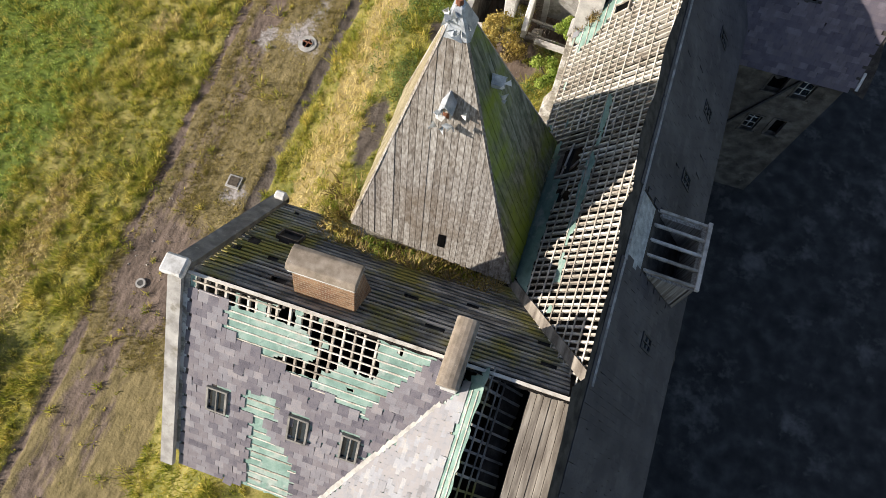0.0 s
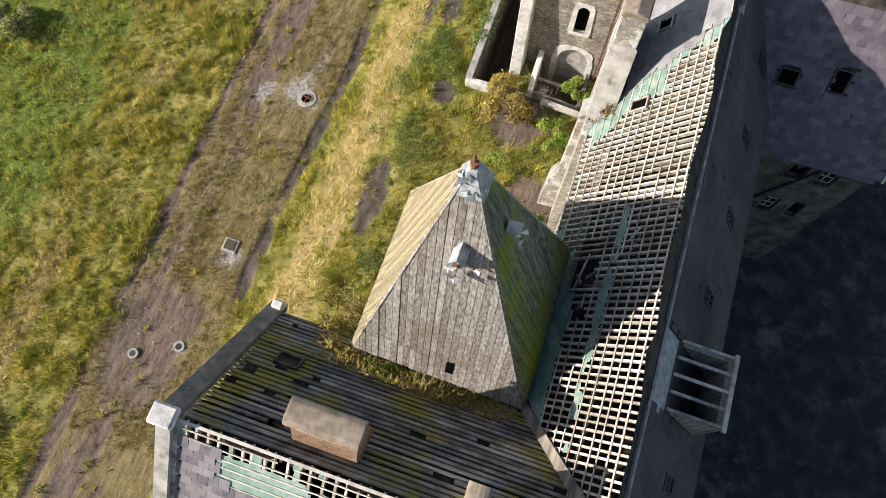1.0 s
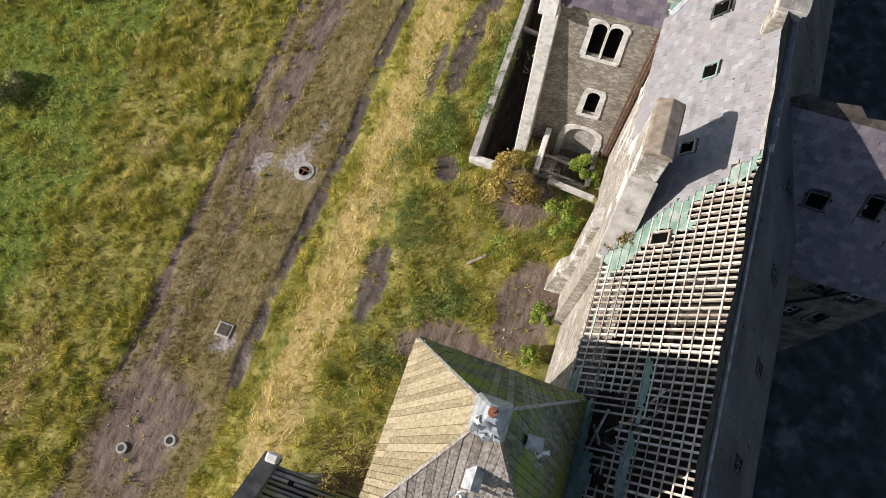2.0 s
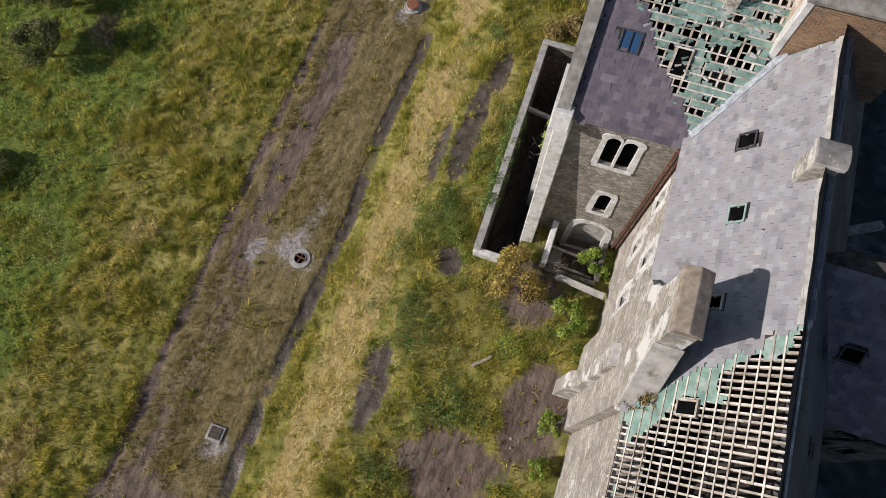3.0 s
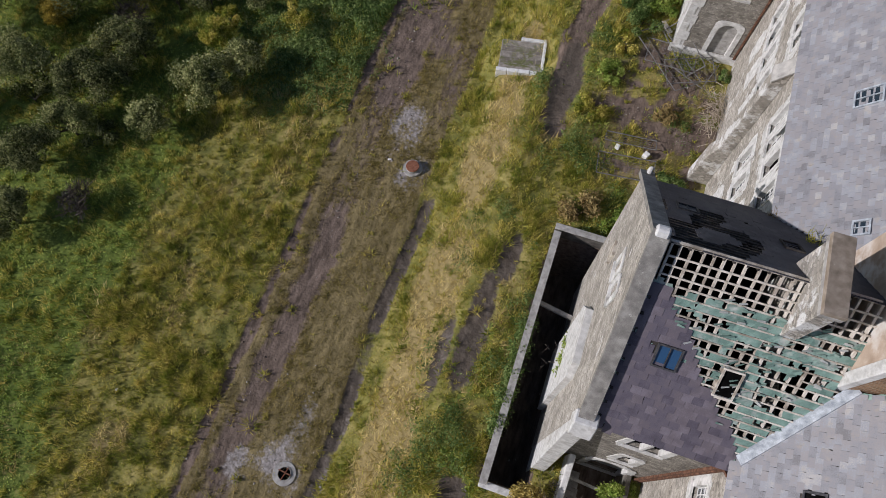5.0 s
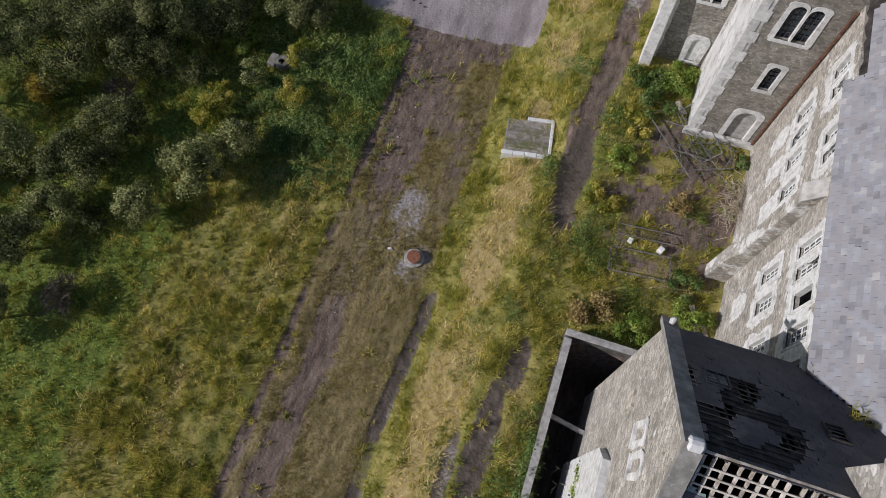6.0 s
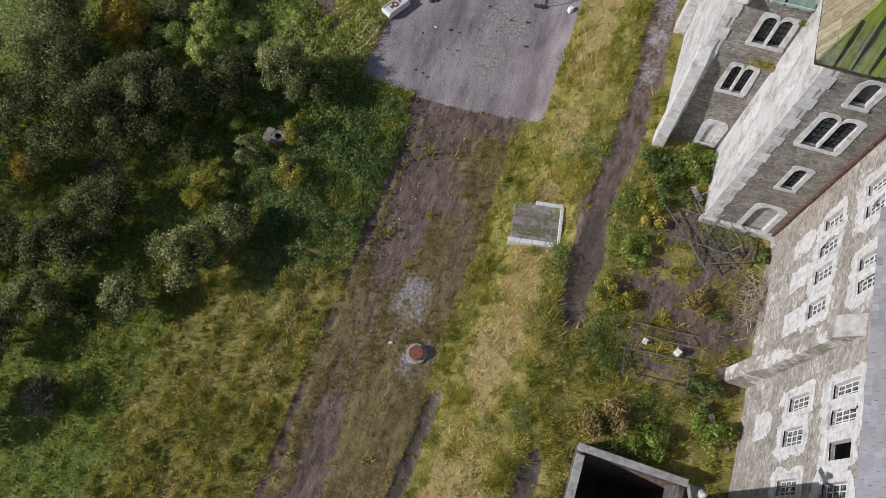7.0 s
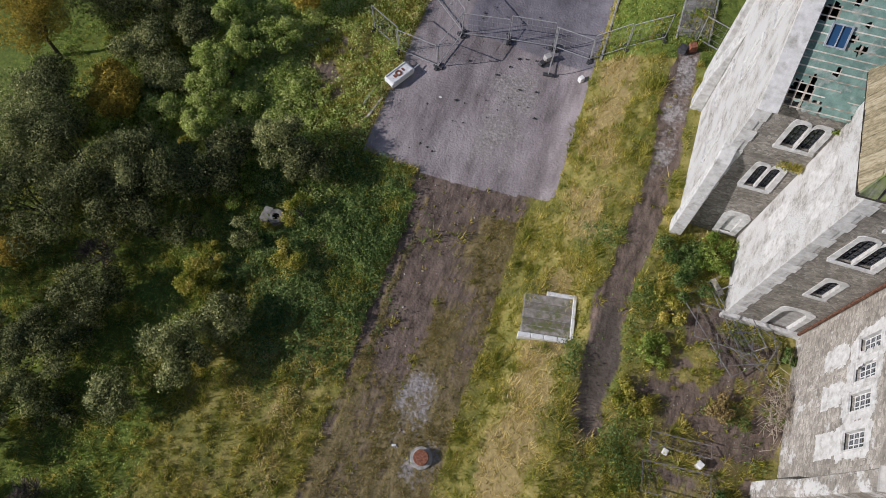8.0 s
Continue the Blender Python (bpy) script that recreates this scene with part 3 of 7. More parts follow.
# ---------------------------------------------------------------- ground
def smooth(a, b, x):
    t = np.clip((x - a) / (b - a), 0, 1)
    return t * t * (3 - 2 * t)


def fbm(x, y, s, seed):
    """Cheap smooth noise for whole arrays: sums of turned sines."""
    r = np.random.RandomState(seed)
    out = np.zeros_like(x)
    for i in range(7):
        a, ph, f = r.uniform(0, 6.28), r.uniform(0, 6.28, 2), s * 1.55 ** i
        out += np.sin((x * math.cos(a) + y * math.sin(a)) * f + ph[0] + 1.3 * np.sin((x * math.sin(a) - y * math.cos(a)) * f * 0.7 + ph[1])) / 1.35 ** i
    return out / 3.2


def height(x, y):
    """Lie of the land: a low field in the west, a grassy bank, and a terrace along the building."""
    base = 0.25 + 0.014 * np.clip(y - 18, 0, 60) - 0.028 * np.clip(-22 - x, 0, 40)
    rise = 2.15 * smooth(-15.2, -10.2, x + 0.4 * fbm(x, y, 0.15, 3)) + 0.012 * np.clip(y - 45, 0, 30) * smooth(-14, -8, x)
    z = base + rise
    pad = 1 - smooth(1.3, 2.6, np.hypot((x + 12.5), (y - 48.5)))
    z = z * (1 - pad) + 1.85 * pad
    stair = (x > -3.75) & (x < -1.3) & (y > 24.55) & (y < 26.9)
    z = np.where(stair, 1.15, z)
    pit = (x > -7.25) & (x < -5.4) & (y > 24.5) & (y < 37.15) | (x > -5.5) & (x < -2.9) & (y > 35.3) & (y < 37.15)
    return np.where(pit, -2.4, z)


def relief(x, y, flat):
    """Hummocks of the unmown grass, worn away where it is flat: three sizes."""
    hum = 0.07 * fbm(x, y, 0.9, 81) + 0.06 * fbm(x * 1.2, y * 0.8, 2.6, 82) + 0.045 * fbm(x, y, 6.5, 84)
    return hum * (1 - 0.8 * np.clip(flat, 0, 1))


def line_mask(x, y, cx, half, soft, seed, wob=0.35):
    d = np.abs(x - cx + wob * fbm(x, y, 0.25, seed))
    return 1 - smooth(half - soft, half + soft, d + 0.25 * fbm(x, y, 1.1, seed + 1))


def spot(x, y, cx, cy, rx, ry, seed):
    d = np.sqrt(((x - cx) / rx) ** 2 + ((y - cy) / ry) ** 2) + 0.3 * fbm(x, y, 0.9, seed)
    return 1 - smooth(0.25, 1.35, d)


def zones(x, y):
    """How much of each cover lies at a place: mud, straw, lush weed, gravel, tarmac, wet."""
    mud = 0.85 * line_mask(x, y, -19.75, 0.85, 0.55, 11) * (0.5 + 0.5 * smooth(-0.6, 0.3, fbm(x, y * 0.4, 0.6, 14)))
    mud = np.maximum(mud, 0.9 * line_mask(x, y, -21.5, 0.28, 0.16, 15, 0.18) * smooth(-0.75, -0.2, fbm(x * 0.3, y, 0.35, 16)))
    mud = np.maximum(mud, 0.6 * line_mask(x, y, -18.0, 0.5, 0.5, 17) * smooth(-0.2, 0.5, fbm(x, y * 0.4, 0.5, 18)))
    north = smooth(38, 47, y)
    mud = np.maximum(mud, line_mask(x, y, -19.6, 1.3, 0.6, 19) * north)
    mud = np.maximum(mud, 0.62 * line_mask(x, y, -17.6, 2.4, 0.6, 20) * north * smooth(-0.5, 0.5, fbm(x, y * 0.5, 0.7, 21)))
    mud = np.maximum(mud, smooth(53.0, 54.2, y) * line_mask(x, y, -18.6, 3.4, 0.7, 22))
    mud = np.maximum(mud, spot(x, y, -19.0, 5.5, 3.0, 4.5, 23) * 0.9)
    mud = np.maximum(mud, spot(x, y, -2.4, 17.4, 1.7, 3.6, 25))
    mud = np.maximum(mud, spot(x, y, -5.5, 13.5, 3.0, 2.2, 26) * 0.9)
    mud = np.maximum(mud, 0.95 * spot(x, y, -3.6, 46.4, 4.4, 6.4, 27) * smooth(-0.45, 0.15, fbm(x, y, 1.6, 28)))
    mud = np.maximum(mud, line_mask(x, y, -9.5 + 0.75 * smooth(50, 58, y), 0.75, 0.2, 29, 0.2) * smooth(42.6, 43.6, y) * (1 - smooth(66.5, 67.5, y)))
    mud = np.maximum(mud, 0.75 * spot(x, y, -29.9, 61.4, 2.6, 4.0, 24) * smooth(-0.5, 0.3, fbm(x, y, 1.4, 30)))
    mud = np.maximum(mud, spot(x, y, -4.0, 23.0, 2.2, 2.0, 31))
    mud = np.maximum(mud, ((x > -7.6) & (x < -5.2) & (y > 24) & (y < 37.3) | (x > -5.6) & (x < -2.8) & (y > 35) & (y < 37.3) | (x > -3.9) & (x < -1.1) & (y > 24.4) & (y < 27)).astype(float))
    run = np.abs(x + 15.55 - 0.028 * (y - 13) + 0.22 * fbm(x * 0.2, y, 0.3, 33) + 0.06 * fbm(x, y, 2.0, 34))
    wet = 1.2 * (1 - smooth(0.2, 0.55, run)) * (1 - smooth(37, 39, y)) * smooth(8, 10, y) * (0.3 + 0.7 * smooth(-0.5, 0.0, fbm(x * 0.2, y, 0.5, 35)))
    for cx, cy, rx, ry, k in ((-10.2, 16.3, 0.85, 2.4, 41), (-8.6, 23.4, 0.85, 0.85, 42), (-10.0, 30.6, 0.75, 3.9, 43), (-9.4, 35.5, 0.6, 1.7, 46), (-9.4, 46.5, 0.85, 4.5, 44), (-11.2, 29.0, 0.4, 2.2, 45)):
        wet = np.maximum(wet, 1.2 * spot(x, y, cx, cy, rx, ry, k))
    straw = line_mask(x, y, -12.4 + 0.004 * (y - 20), 1.35, 0.55, 51) * smooth(2, 7, y)
    straw = straw * (0.62 + 0.38 * smooth(-0.5, 0.3, fbm(x, y, 0.5, 52))) * (1 - 0.75 * smooth(30, 42, y))
    straw = np.maximum(straw, 0.85 * line_mask(x, y, -12.4, 1.1, 0.6, 53) * smooth(34, 40, y) * smooth(-0.6, 0.2, fbm(x, y, 0.4, 54)))
    straw = np.maximum(straw, 0.42 * smooth(0.05, 0.6, fbm(x, y * 0.35, 0.5, 55)) * smooth(-36, -30, x) * (1 - smooth(-23.5, -22, x)))
    straw = np.maximum(straw, 0.8 * line_mask(x, y, -26.2, 0.9, 0.6, 57) * smooth(-0.3, 0.3, fbm(x, y, 0.2, 58)))
    lush = (1 - smooth(-31.5, -27.5, x + 1.8 * fbm(x, y, 0.16, 61))) * smooth(8, 14, y + 20)
    lush = np.maximum(lush, smooth(0.0, 0.5, fbm(x, y, 0.9, 63)) * smooth(-12, -9.5, x) * 0.55)
    lush = np.maximum(lush, spot(x, y, -24.5, 50.5, 5.5, 5.0, 65))
    gravel = np.zeros_like(x)
    for cx, cy, rx, ry, k in ((-17.2, 21.6, 1.7, 1.9, 71), (-16.9, 24.9, 0.9, 1.6, 72), (-19.3, 21.2, 0.9, 1.2, 79), (-17.8, 42.4, 1.5, 2.6, 73), (-16.5, 39.2, 1.1, 1.6, 74), (-17.0, 11.0, 1.0, 1.1, 75), (-17.4, 5.4, 0.7, 0.8, 76)):
        gravel = np.maximum(gravel, spot(x, y, cx, cy, rx, ry, k))
    gravel = np.maximum(gravel, 0.9 * line_mask(x, y, -8.8, 0.6, 0.25, 80, 0.2) * smooth(56, 59, y) * (1 - smooth(66, 67, y)))
    gravel = np.maximum(gravel, 0.95 * line_mask(x, y, -18.4, 1.5, 0.9, 86, 0.5) * smooth(55.6, 57.5, y) * (1 - smooth(62.5, 66, y)))
    gravel = 0.78 * gravel * (0.5 + 0.5 * smooth(-0.5, 0.3, fbm(x, y, 1.3, 78)))
    tar = ((x > -25.9) & (x < -13.95) & (y > 55.3 + 0.35 * (np.abs(x + 20) - 3) * 0.3)).astype(float) * smooth(-0.2, 0.0, y - 55.1 - 0.10 * (x + 18) ** 2 * 0.06)
    mown = smooth(65.6, 66.3, y) * smooth(-13.6, -13.4, x)
    straw = straw * (1 - mown)
    lush = np.maximum(lush * (1 - spot(x, y, -29.9, 61.4, 3.2, 4.6, 24)), mown)
    lawn = ((x > -13.8) & (x < -10.2) & (y > 57)).astype(float) + ((x > -7.9) & (x < -4) & (y > 67)).astype(float)
    return mud, straw, lush, gravel, tar, wet, lawn


def worn(x, y):
    """The thin, trampled turf of the track between its western rut and the ditch."""
    a = line_mask(x, y, -18.55, 3.15, 0.35, 35, 0.25) * (1 - smooth(55, 57, y))
    return np.maximum(a, 0.5 * spot(x, y, -4.0, 44.5, 4.5, 5.0, 36))


def axis_steps(fine0, fine1, step, far):
    mid = list(np.arange(fine0, fine1 + step, step))
    out, d, a = [], step, mid[-1]
    while a < far:
        d *= 1.35
        a += d
        out.append(a)
    low, d, a = [], step, mid[0]
    while a > -far:
        d *= 1.35
        a -= d
        low.append(a)
    return np.array(low[::-1] + mid + out)


gx, gy = axis_steps(-46, 0, 0.2, 900), axis_steps(-9, 76, 0.2, 900)
gx = np.concatenate([gx[gx < -22.5], np.arange(-22.5, -9.0, 0.1), gx[gx > -8.95]])
GX, GY = np.meshgrid(gx, gy)
mud, straw, lush, gravel, tar, wet, lawn = zones(GX, GY)
thin = worn(GX, GY)
newtar = tar * smooth(65.4, 66.2, GY + 0.12 * (GX + 18) + 0.2 * fbm(GX, GY, 0.8, 85)) * smooth(-23.2, -22.4, GX)
GZ = height(GX, GY) + relief(GX, GY, np.maximum.reduce([tar, mud, thin])) - 0.07 * mud - 0.08 * wet
near = (GX > -60) & (GX < 12) & (GY > -14) & (GY < 84)
GZ = GZ + np.where(near, 0.045 * fbm(GX, GY * 0.14, 3.0, 83) * np.maximum(mud, 0.5 * thin) * (1 - tar), 0)
GZ = np.where(GX > 5.0, np.minimum(GZ, 2.4), GZ)
nxv, nyv = len(gx), len(gy)
me = bpy.data.meshes.new("ground")
idx = np.arange(nxv * nyv).reshape(nyv, nxv)
quads = np.stack([idx[:-1, :-1], idx[:-1, 1:], idx[1:, 1:], idx[1:, :-1]], -1).reshape(-1, 4)
me.from_pydata(np.stack([GX, GY, GZ], -1).reshape(-1, 3).tolist(), [], quads.tolist())
me.polygons.foreach_set("use_smooth", np.ones(len(quads), dtype=bool))
for nm, arr in (("mud", mud), ("straw", straw), ("lush", lush), ("gravel", gravel), ("tar", tar), ("wet", wet), ("thin", thin), ("newtar", newtar)):
    at = me.attributes.new(nm, "FLOAT", "POINT")
    at.data.foreach_set("value", np.ascontiguousarray(arr.reshape(-1), dtype=np.float32))


def ground_material():
    m = material("field", ((0.095, 0.105, 0.024), (0.22, 0.205, 0.05), (0.38, 0.32, 0.11)), 0.9, 9, 0.95, 0.9, bump_scale=7, depth=0.05)
    n, l = m.node_tree.nodes, m.node_tree.links
    bsdf = n["Principled BSDF"]
    colour = bsdf.inputs["Base Color"].links[0].from_socket
    geo = n.new("ShaderNodeNewGeometry")
    rough_val = None
    for nm, a, b, sc in (("lush", (0.08, 0.115, 0.018), (0.19, 0.24, 0.045), 3.0), ("straw", (0.20, 0.155, 0.06), (0.36, 0.285, 0.125), 4.0),
                         ("thin", (0.115, 0.093, 0.04), (0.30, 0.24, 0.115), 3.6), ("mud", (0.075, 0.056, 0.043), (0.235, 0.178, 0.142), 3.6), ("tar", (0.175, 0.15, 0.148), (0.40, 0.355, 0.35), 0.9), ("newtar", (0.14, 0.13, 0.145), (0.24, 0.225, 0.245), 0.7),
                         ("gravel", (0.16, 0.145, 0.13), (0.44, 0.405, 0.385), 5.0), ("wet", (0.075, 0.06, 0.046), (0.135, 0.112, 0.09), 2.0)):
        att = n.new("ShaderNodeAttribute")
        att.attribute_name = nm
        ns = n.new("ShaderNodeTexNoise")
        ns.inputs["Scale"].default_value, ns.inputs["Detail"].default_value, ns.inputs["Roughness"].default_value = sc, 9.0, 0.65
        run = n.new("ShaderNodeMapping")
        run.inputs["Scale"].default_value = (1, 0.3, 1) if nm in ("mud", "thin", "tar") else (1, 1, 1)
        l.new(geo.outputs["Position"], run.inputs["Vector"])
        l.new(run.outputs["Vector"], ns.inputs["Vector"])
        rp = n.new("ShaderNodeValToRGB")
        rp.color_ramp.elements[0].position, rp.color_ramp.elements[1].position = 0.34, 0.68
        rp.color_ramp.elements[0].color, rp.color_ramp.elements[1].color = (*a, 1), (*b, 1)
        l.new(ns.outputs["Fac"], rp.inputs["Fac"])
        # the edge of each cover breaks up over fine noise
        ed = n.new("ShaderNodeTexNoise")
        ed.inputs["Scale"].default_value, ed.inputs["Detail"].default_value = 5.0, 6.0
        l.new(run.outputs["Vector"], ed.inputs["Vector"])
        ad = n.new("ShaderNodeMath")
        ad.operation = "MULTIPLY_ADD"
        ad.inputs[1].default_value, ad.inputs[2].default_value = (0.9, -0.45) if nm not in ("tar", "newtar") else (0.2, -0.1)
        l.new(ed.outputs["Fac"], ad.inputs[0])
        sm = n.new("ShaderNodeMath")
        l.new(att.outputs["Fac"], sm.inputs[0])
        l.new(ad.outputs[0], sm.inputs[1])
        mr = n.new("ShaderNodeMapRange")
        mr.inputs["From Min"].default_value, mr.inputs["From Max"].default_value = 0.3, 0.65
        l.new(sm.outputs[0], mr.inputs["Value"])
        mx = n.new("ShaderNodeMix")
        mx.data_type = "RGBA"
        l.new(mr.outputs["Result"], mx.inputs["Factor"])
        l.new(colour, mx.inputs["A"])
        l.new(rp.outputs["Color"], mx.inputs["B"])
        colour = mx.outputs["Result"]
        if nm == "wet":
            rr = n.new("ShaderNodeMapRange")
            rr.inputs["To Min"].default_value, rr.inputs["To Max"].default_value = 0.95, 0.35
            l.new(mr.outputs["Result"], rr.inputs["Value"])
            l.new(rr.outputs["Result"], bsdf.inputs["Roughness"])
    l.new(colour, bsdf.inputs["Base Color"])
    return m


me.materials.append(ground_material())
tagged(new("ground", me), "rough field with grass, muddy wheel tracks and tarmac", "ground", kind="structure")
tagged(part("yard", Solid().box(4.9, 40, -30, 80, 1.8, 2.55), GRIT), "earth courtyard, darkened in colour for the building's shade", "yard", kind="structure")

# ---------------------------------------------------------------- main range
RX, RZ, KW, KE = 2.32, 17.75, 1.3, 1.52
main = thing("main_range", (2, 16, 2.6), "long derelict stone range with stripped and slated roof", "building")
EAVE_W, EAVE_E = -0.85, 5.2
PW = Plane((EAVE_W, 0, RZ - KW * (RX - EAVE_W)), (0, -1, 0), (1, 0, KW))
PE = Plane((EAVE_E, 0, RZ - KE * (EAVE_E - RX)), (0, 1, 0), (-1, 0, KE))
LW, LE = math.hypot(RX - EAVE_W, KW * (RX - EAVE_W)), math.hypot(EAVE_E - RX, KE * (EAVE_E - RX))
CW, CE = (RX - EAVE_W) / LW, (EAVE_E - RX) / LE


def south_end(x):
    return 3.55 + 1.24 * (2.05 - x)


def north_end(x):
    return min(29.1, 30.35 - 1.25 * (2.05 - x))


def slate_line(x, y=0.0):
    return 16.97 + 0.9 * (x + 0.69) + 0.25 * lump(x, 0, 1.7, 4)


w_wins = [(25.2, 24.6, 7.0, 8.5), (26.25, 25.65, 9.6, 11.0), (23.6, 23.0, 9.6, 11.2), (22.7, 22.0, 6.9, 8.3), (21.7, 21.0, 6.0, 7.6), (21.5, 20.9, 9.6, 11.2), (20.6, 20.0, 4.9, 6.3)]
f_wins = [(48.25, 49.1, 8.8, 10.2, 0), (47.2, 48.0, 8.6, 10.0, 0), (46.0, 46.8, 8.4, 9.8, 0), (44.5, 45.3, 8.2, 9.6, 0), (40.55, 41.2, 10.9, 12.6, 0), (39.6, 40.25, 10.9, 12.6, 0), (38.35, 39.1, 11.0, 12.4, 2), (36.9, 37.7, 10.8, 12.4, 0),
          (35.6, 36.3, 10.6, 12.2, 0), (40.6, 41.3, 7.6, 9.2, 0), (39.2, 40.0, 7.4, 9.0, 0), (37.3, 38.0, 7.4, 9.0, 0), (48.3, 49.1, 6.4, 7.9, 1), (46.6, 47.4, 6.3, 7.8, 1), (44.5, 45.3, 6.1, 7.6, 1), (40.0, 40.9, 4.6, 6.0, 1),
          (48.45, 49.15, 11.9, 13.1, 0), (47.5, 48.2, 11.9, 13.1, 0), (45.25, 45.95, 11.8, 13.0, 0), (44.35, 45.05, 11.8, 13.0, 0)]
holes = [(min(a, b), max(a, b), c, d) for a, b, c, d in w_wins] + [(a, b, c, d) for a, b, c, d, k in f_wins if k != 1]


def ghost(parent, plane, a, b, c, d):
    """The limewashed ghost of a blocked window, with its arched head."""
    def inside(u, v):
        m, w = (a + b) / 2, (b - a) / 2 + 0.14
        top = d - 0.55 * (b - a) + math.sqrt(max(0, 1 - ((u - m) / w) ** 2)) * 0.75 * (b - a)
        return abs(u - m) < w + 0.12 * lump(u, v, 1.8, 53) and c - 0.2 + 0.3 * lump(u, v, 1.2, 54) < v < top + 0.06 * lump(u, v, 3.0, 55)
    part("blocked_window", sheet(plane, a - 0.4, b + 0.4, c - 0.6, d + 0.4, inside, 0.08, -0.012, 0.003), LIMEWASH, parent, "blocked window under limewash")


part("wall_west", wall("x", -0.5, 0.6, 3.0, 72.0, 0.0, 13.8, holes), RUBBLE_PALE, main, "rubble wall with worn limewash")
part("wall_east", wall("x", 4.35, 0.55, -8.0, 72.0, 0.0, 13.9), SHADE_WALL, main, "east wall, its shade in the dark colour")
# Floor added to close the attic; the dark inside is in its colour.
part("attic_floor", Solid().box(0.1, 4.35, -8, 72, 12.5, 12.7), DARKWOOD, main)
for a, b in ((11.4, 26.3), (35.6, 46.9)):
    part("gutter_board", Solid().box(-0.8, -0.52, a, b, 13.55, 13.66), STONE, main)
PWALL = Plane((-0.5, 0, 0), (0, 1, 0), (0, 0, 1))
for a, b, c, d in holes:                              # worn white dressing round each window
    def dressed(u, v):
        if a - 0.02 < u < b + 0.02 and c - 0.02 < v < d + 0.02:
            return False
        dx, dz = max(a - u, u - b, 0) / 0.42, max((c - v) / 0.75, (v - d) / 0.42, 0)
        return math.hypot(dx, dz) < 0.9 + 0.45 * lump(u, v, 1.5, 51) + 0.25 * lump(u, v, 4.0, 52)
    patch = sheet(PWALL, a - 0.64, b + 0.64, c - 1.1, d + 0.6, dressed, 0.08, -0.012, 0.002)
    part("limewash_patch", patch, LIMEWASH, main, "flaking white limewash round a window")
for a, b, c, d in w_wins:
    window(main, "x", -0.5, -1, min(a, b), max(a, b), c, d, 1, False, 0.22, (2, 4))
for a, b, c, d, k in f_wins:
    if k == 1:
        ghost(main, PWALL, a, b, c, d)
        continue
    window(main, "x", -0.5, -1, a, b, c, d, 1, False, 0.08 if c > 8.0 else 0.2, (3, 4) if k == 0 else (0, 0), pane=BLACK if k == 2 else None)

roof_w = part("roof_west", sheet(PW, -29.2, -3.5, 0.0, LW, lambda u, v: south_end(EAVE_W + CW * v) < -u < north_end(EAVE_W + CW * v) and (
    -u > slate_line(EAVE_W + CW * v) - 0.75 + 0.9 * lump(u, v, 1.1, 5) or (v < 3.4 and -u > 5.5 and lump(u * 0.25, v * 3.4, 0.5, 2) + 0.3 * lump(u, v, 1.3, 3) > 0.36) or (0.45 < v < 1.75 + 0.2 * lump(u, v, 1.4, 7) and 5.0 < -u < 10.2 and lump(u, v, 0.6, 8) > -0.3))), FELT, main, "torn green roofing felt")


def lath_ok(u, v):
    x, y = EAVE_W + CW * v, -u
    return south_end(x) - 0.1 < y < slate_line(x) + 0.35 and not (v < 1.6 and 5.8 < y < 9.9)


def fallen(u, v):
    y = -u
    return 9.4 < y < 12.0 and 0.9 < v < 2.1 + 0.5 * lump(y, 1, 1.2, 6)


timbers(PW, roof_w, LATH, [-(3.9 + 0.215 * i) for i in range(73)], [0.12 + 0.33 * i for i in range(15)],
        lambda u: spans(lambda v: lath_ok(u, v) and not (fallen(u, v) and int(u * 40) % 3), 0.0, LW),
        lambda v: broken([s for s in spans(lambda u: lath_ok(u, v) and not fallen(u, v), -20.0, -3.5)], 0.6))
for i in range(9):
    y, v = rnd.uniform(8.7, 12.2), rnd.uniform(0.9, 2.6)
    part("fallen_rafter", Solid().bar(PW.at(-y, v, -0.5), PW.at(-y + rnd.uniform(-1.4, 1.4), v + rnd.uniform(0.5, 1.7), rnd.uniform(-0.2, 0.2)), 0.06, 0.09), LATH, roof_w, "fallen rafter")
part("purlin", Solid().bar(PW.at(-19, 1.6, -0.22), PW.at(-7, 1.6, -0.22), 0.12, 0.16).bar(PW.at(-19, 3.2, -0.22), PW.at(-5, 3.2, -0.22), 0.12, 0.16), DARKWOOD, main)
part("ridge_board", Solid().bar((RX, 3.6, RZ + 0.02), (RX, 19.6, RZ + 0.02), 0.07, 0.16), LATH, main)
part("ridge_tile", Solid().prism([(RX - 0.2, RZ - 0.16), (RX, RZ + 0.11), (RX + 0.2, RZ - 0.16), (RX, RZ + 0.02)], "y", 19.5, 29.1).prism([(RX - 0.2, RZ - 0.16), (RX, RZ + 0.11), (RX + 0.2, RZ - 0.16), (RX, RZ + 0.02)], "y", 33.6, 72), STONE, main)


def in_light(y, v, boxes):
    return any(a < y < b and c - 0.3 < v < d for a, b, c, d in boxes)


hatch = [(22.85, 23.5, 2.35, 2.95), (25.6, 26.25, 2.2, 2.85), (19.95, 20.45, 2.15, 2.75)]
roof_n = part("roof_slating", Solid().add([PW.at(-a, b, 0.012) for a, b in ((29.0, LW), (19.6, LW), (17.1, 0.1), (27.0, 0.1))], [(0, 1, 2, 3)]), DARKWOOD, main, "slated part of the roof")
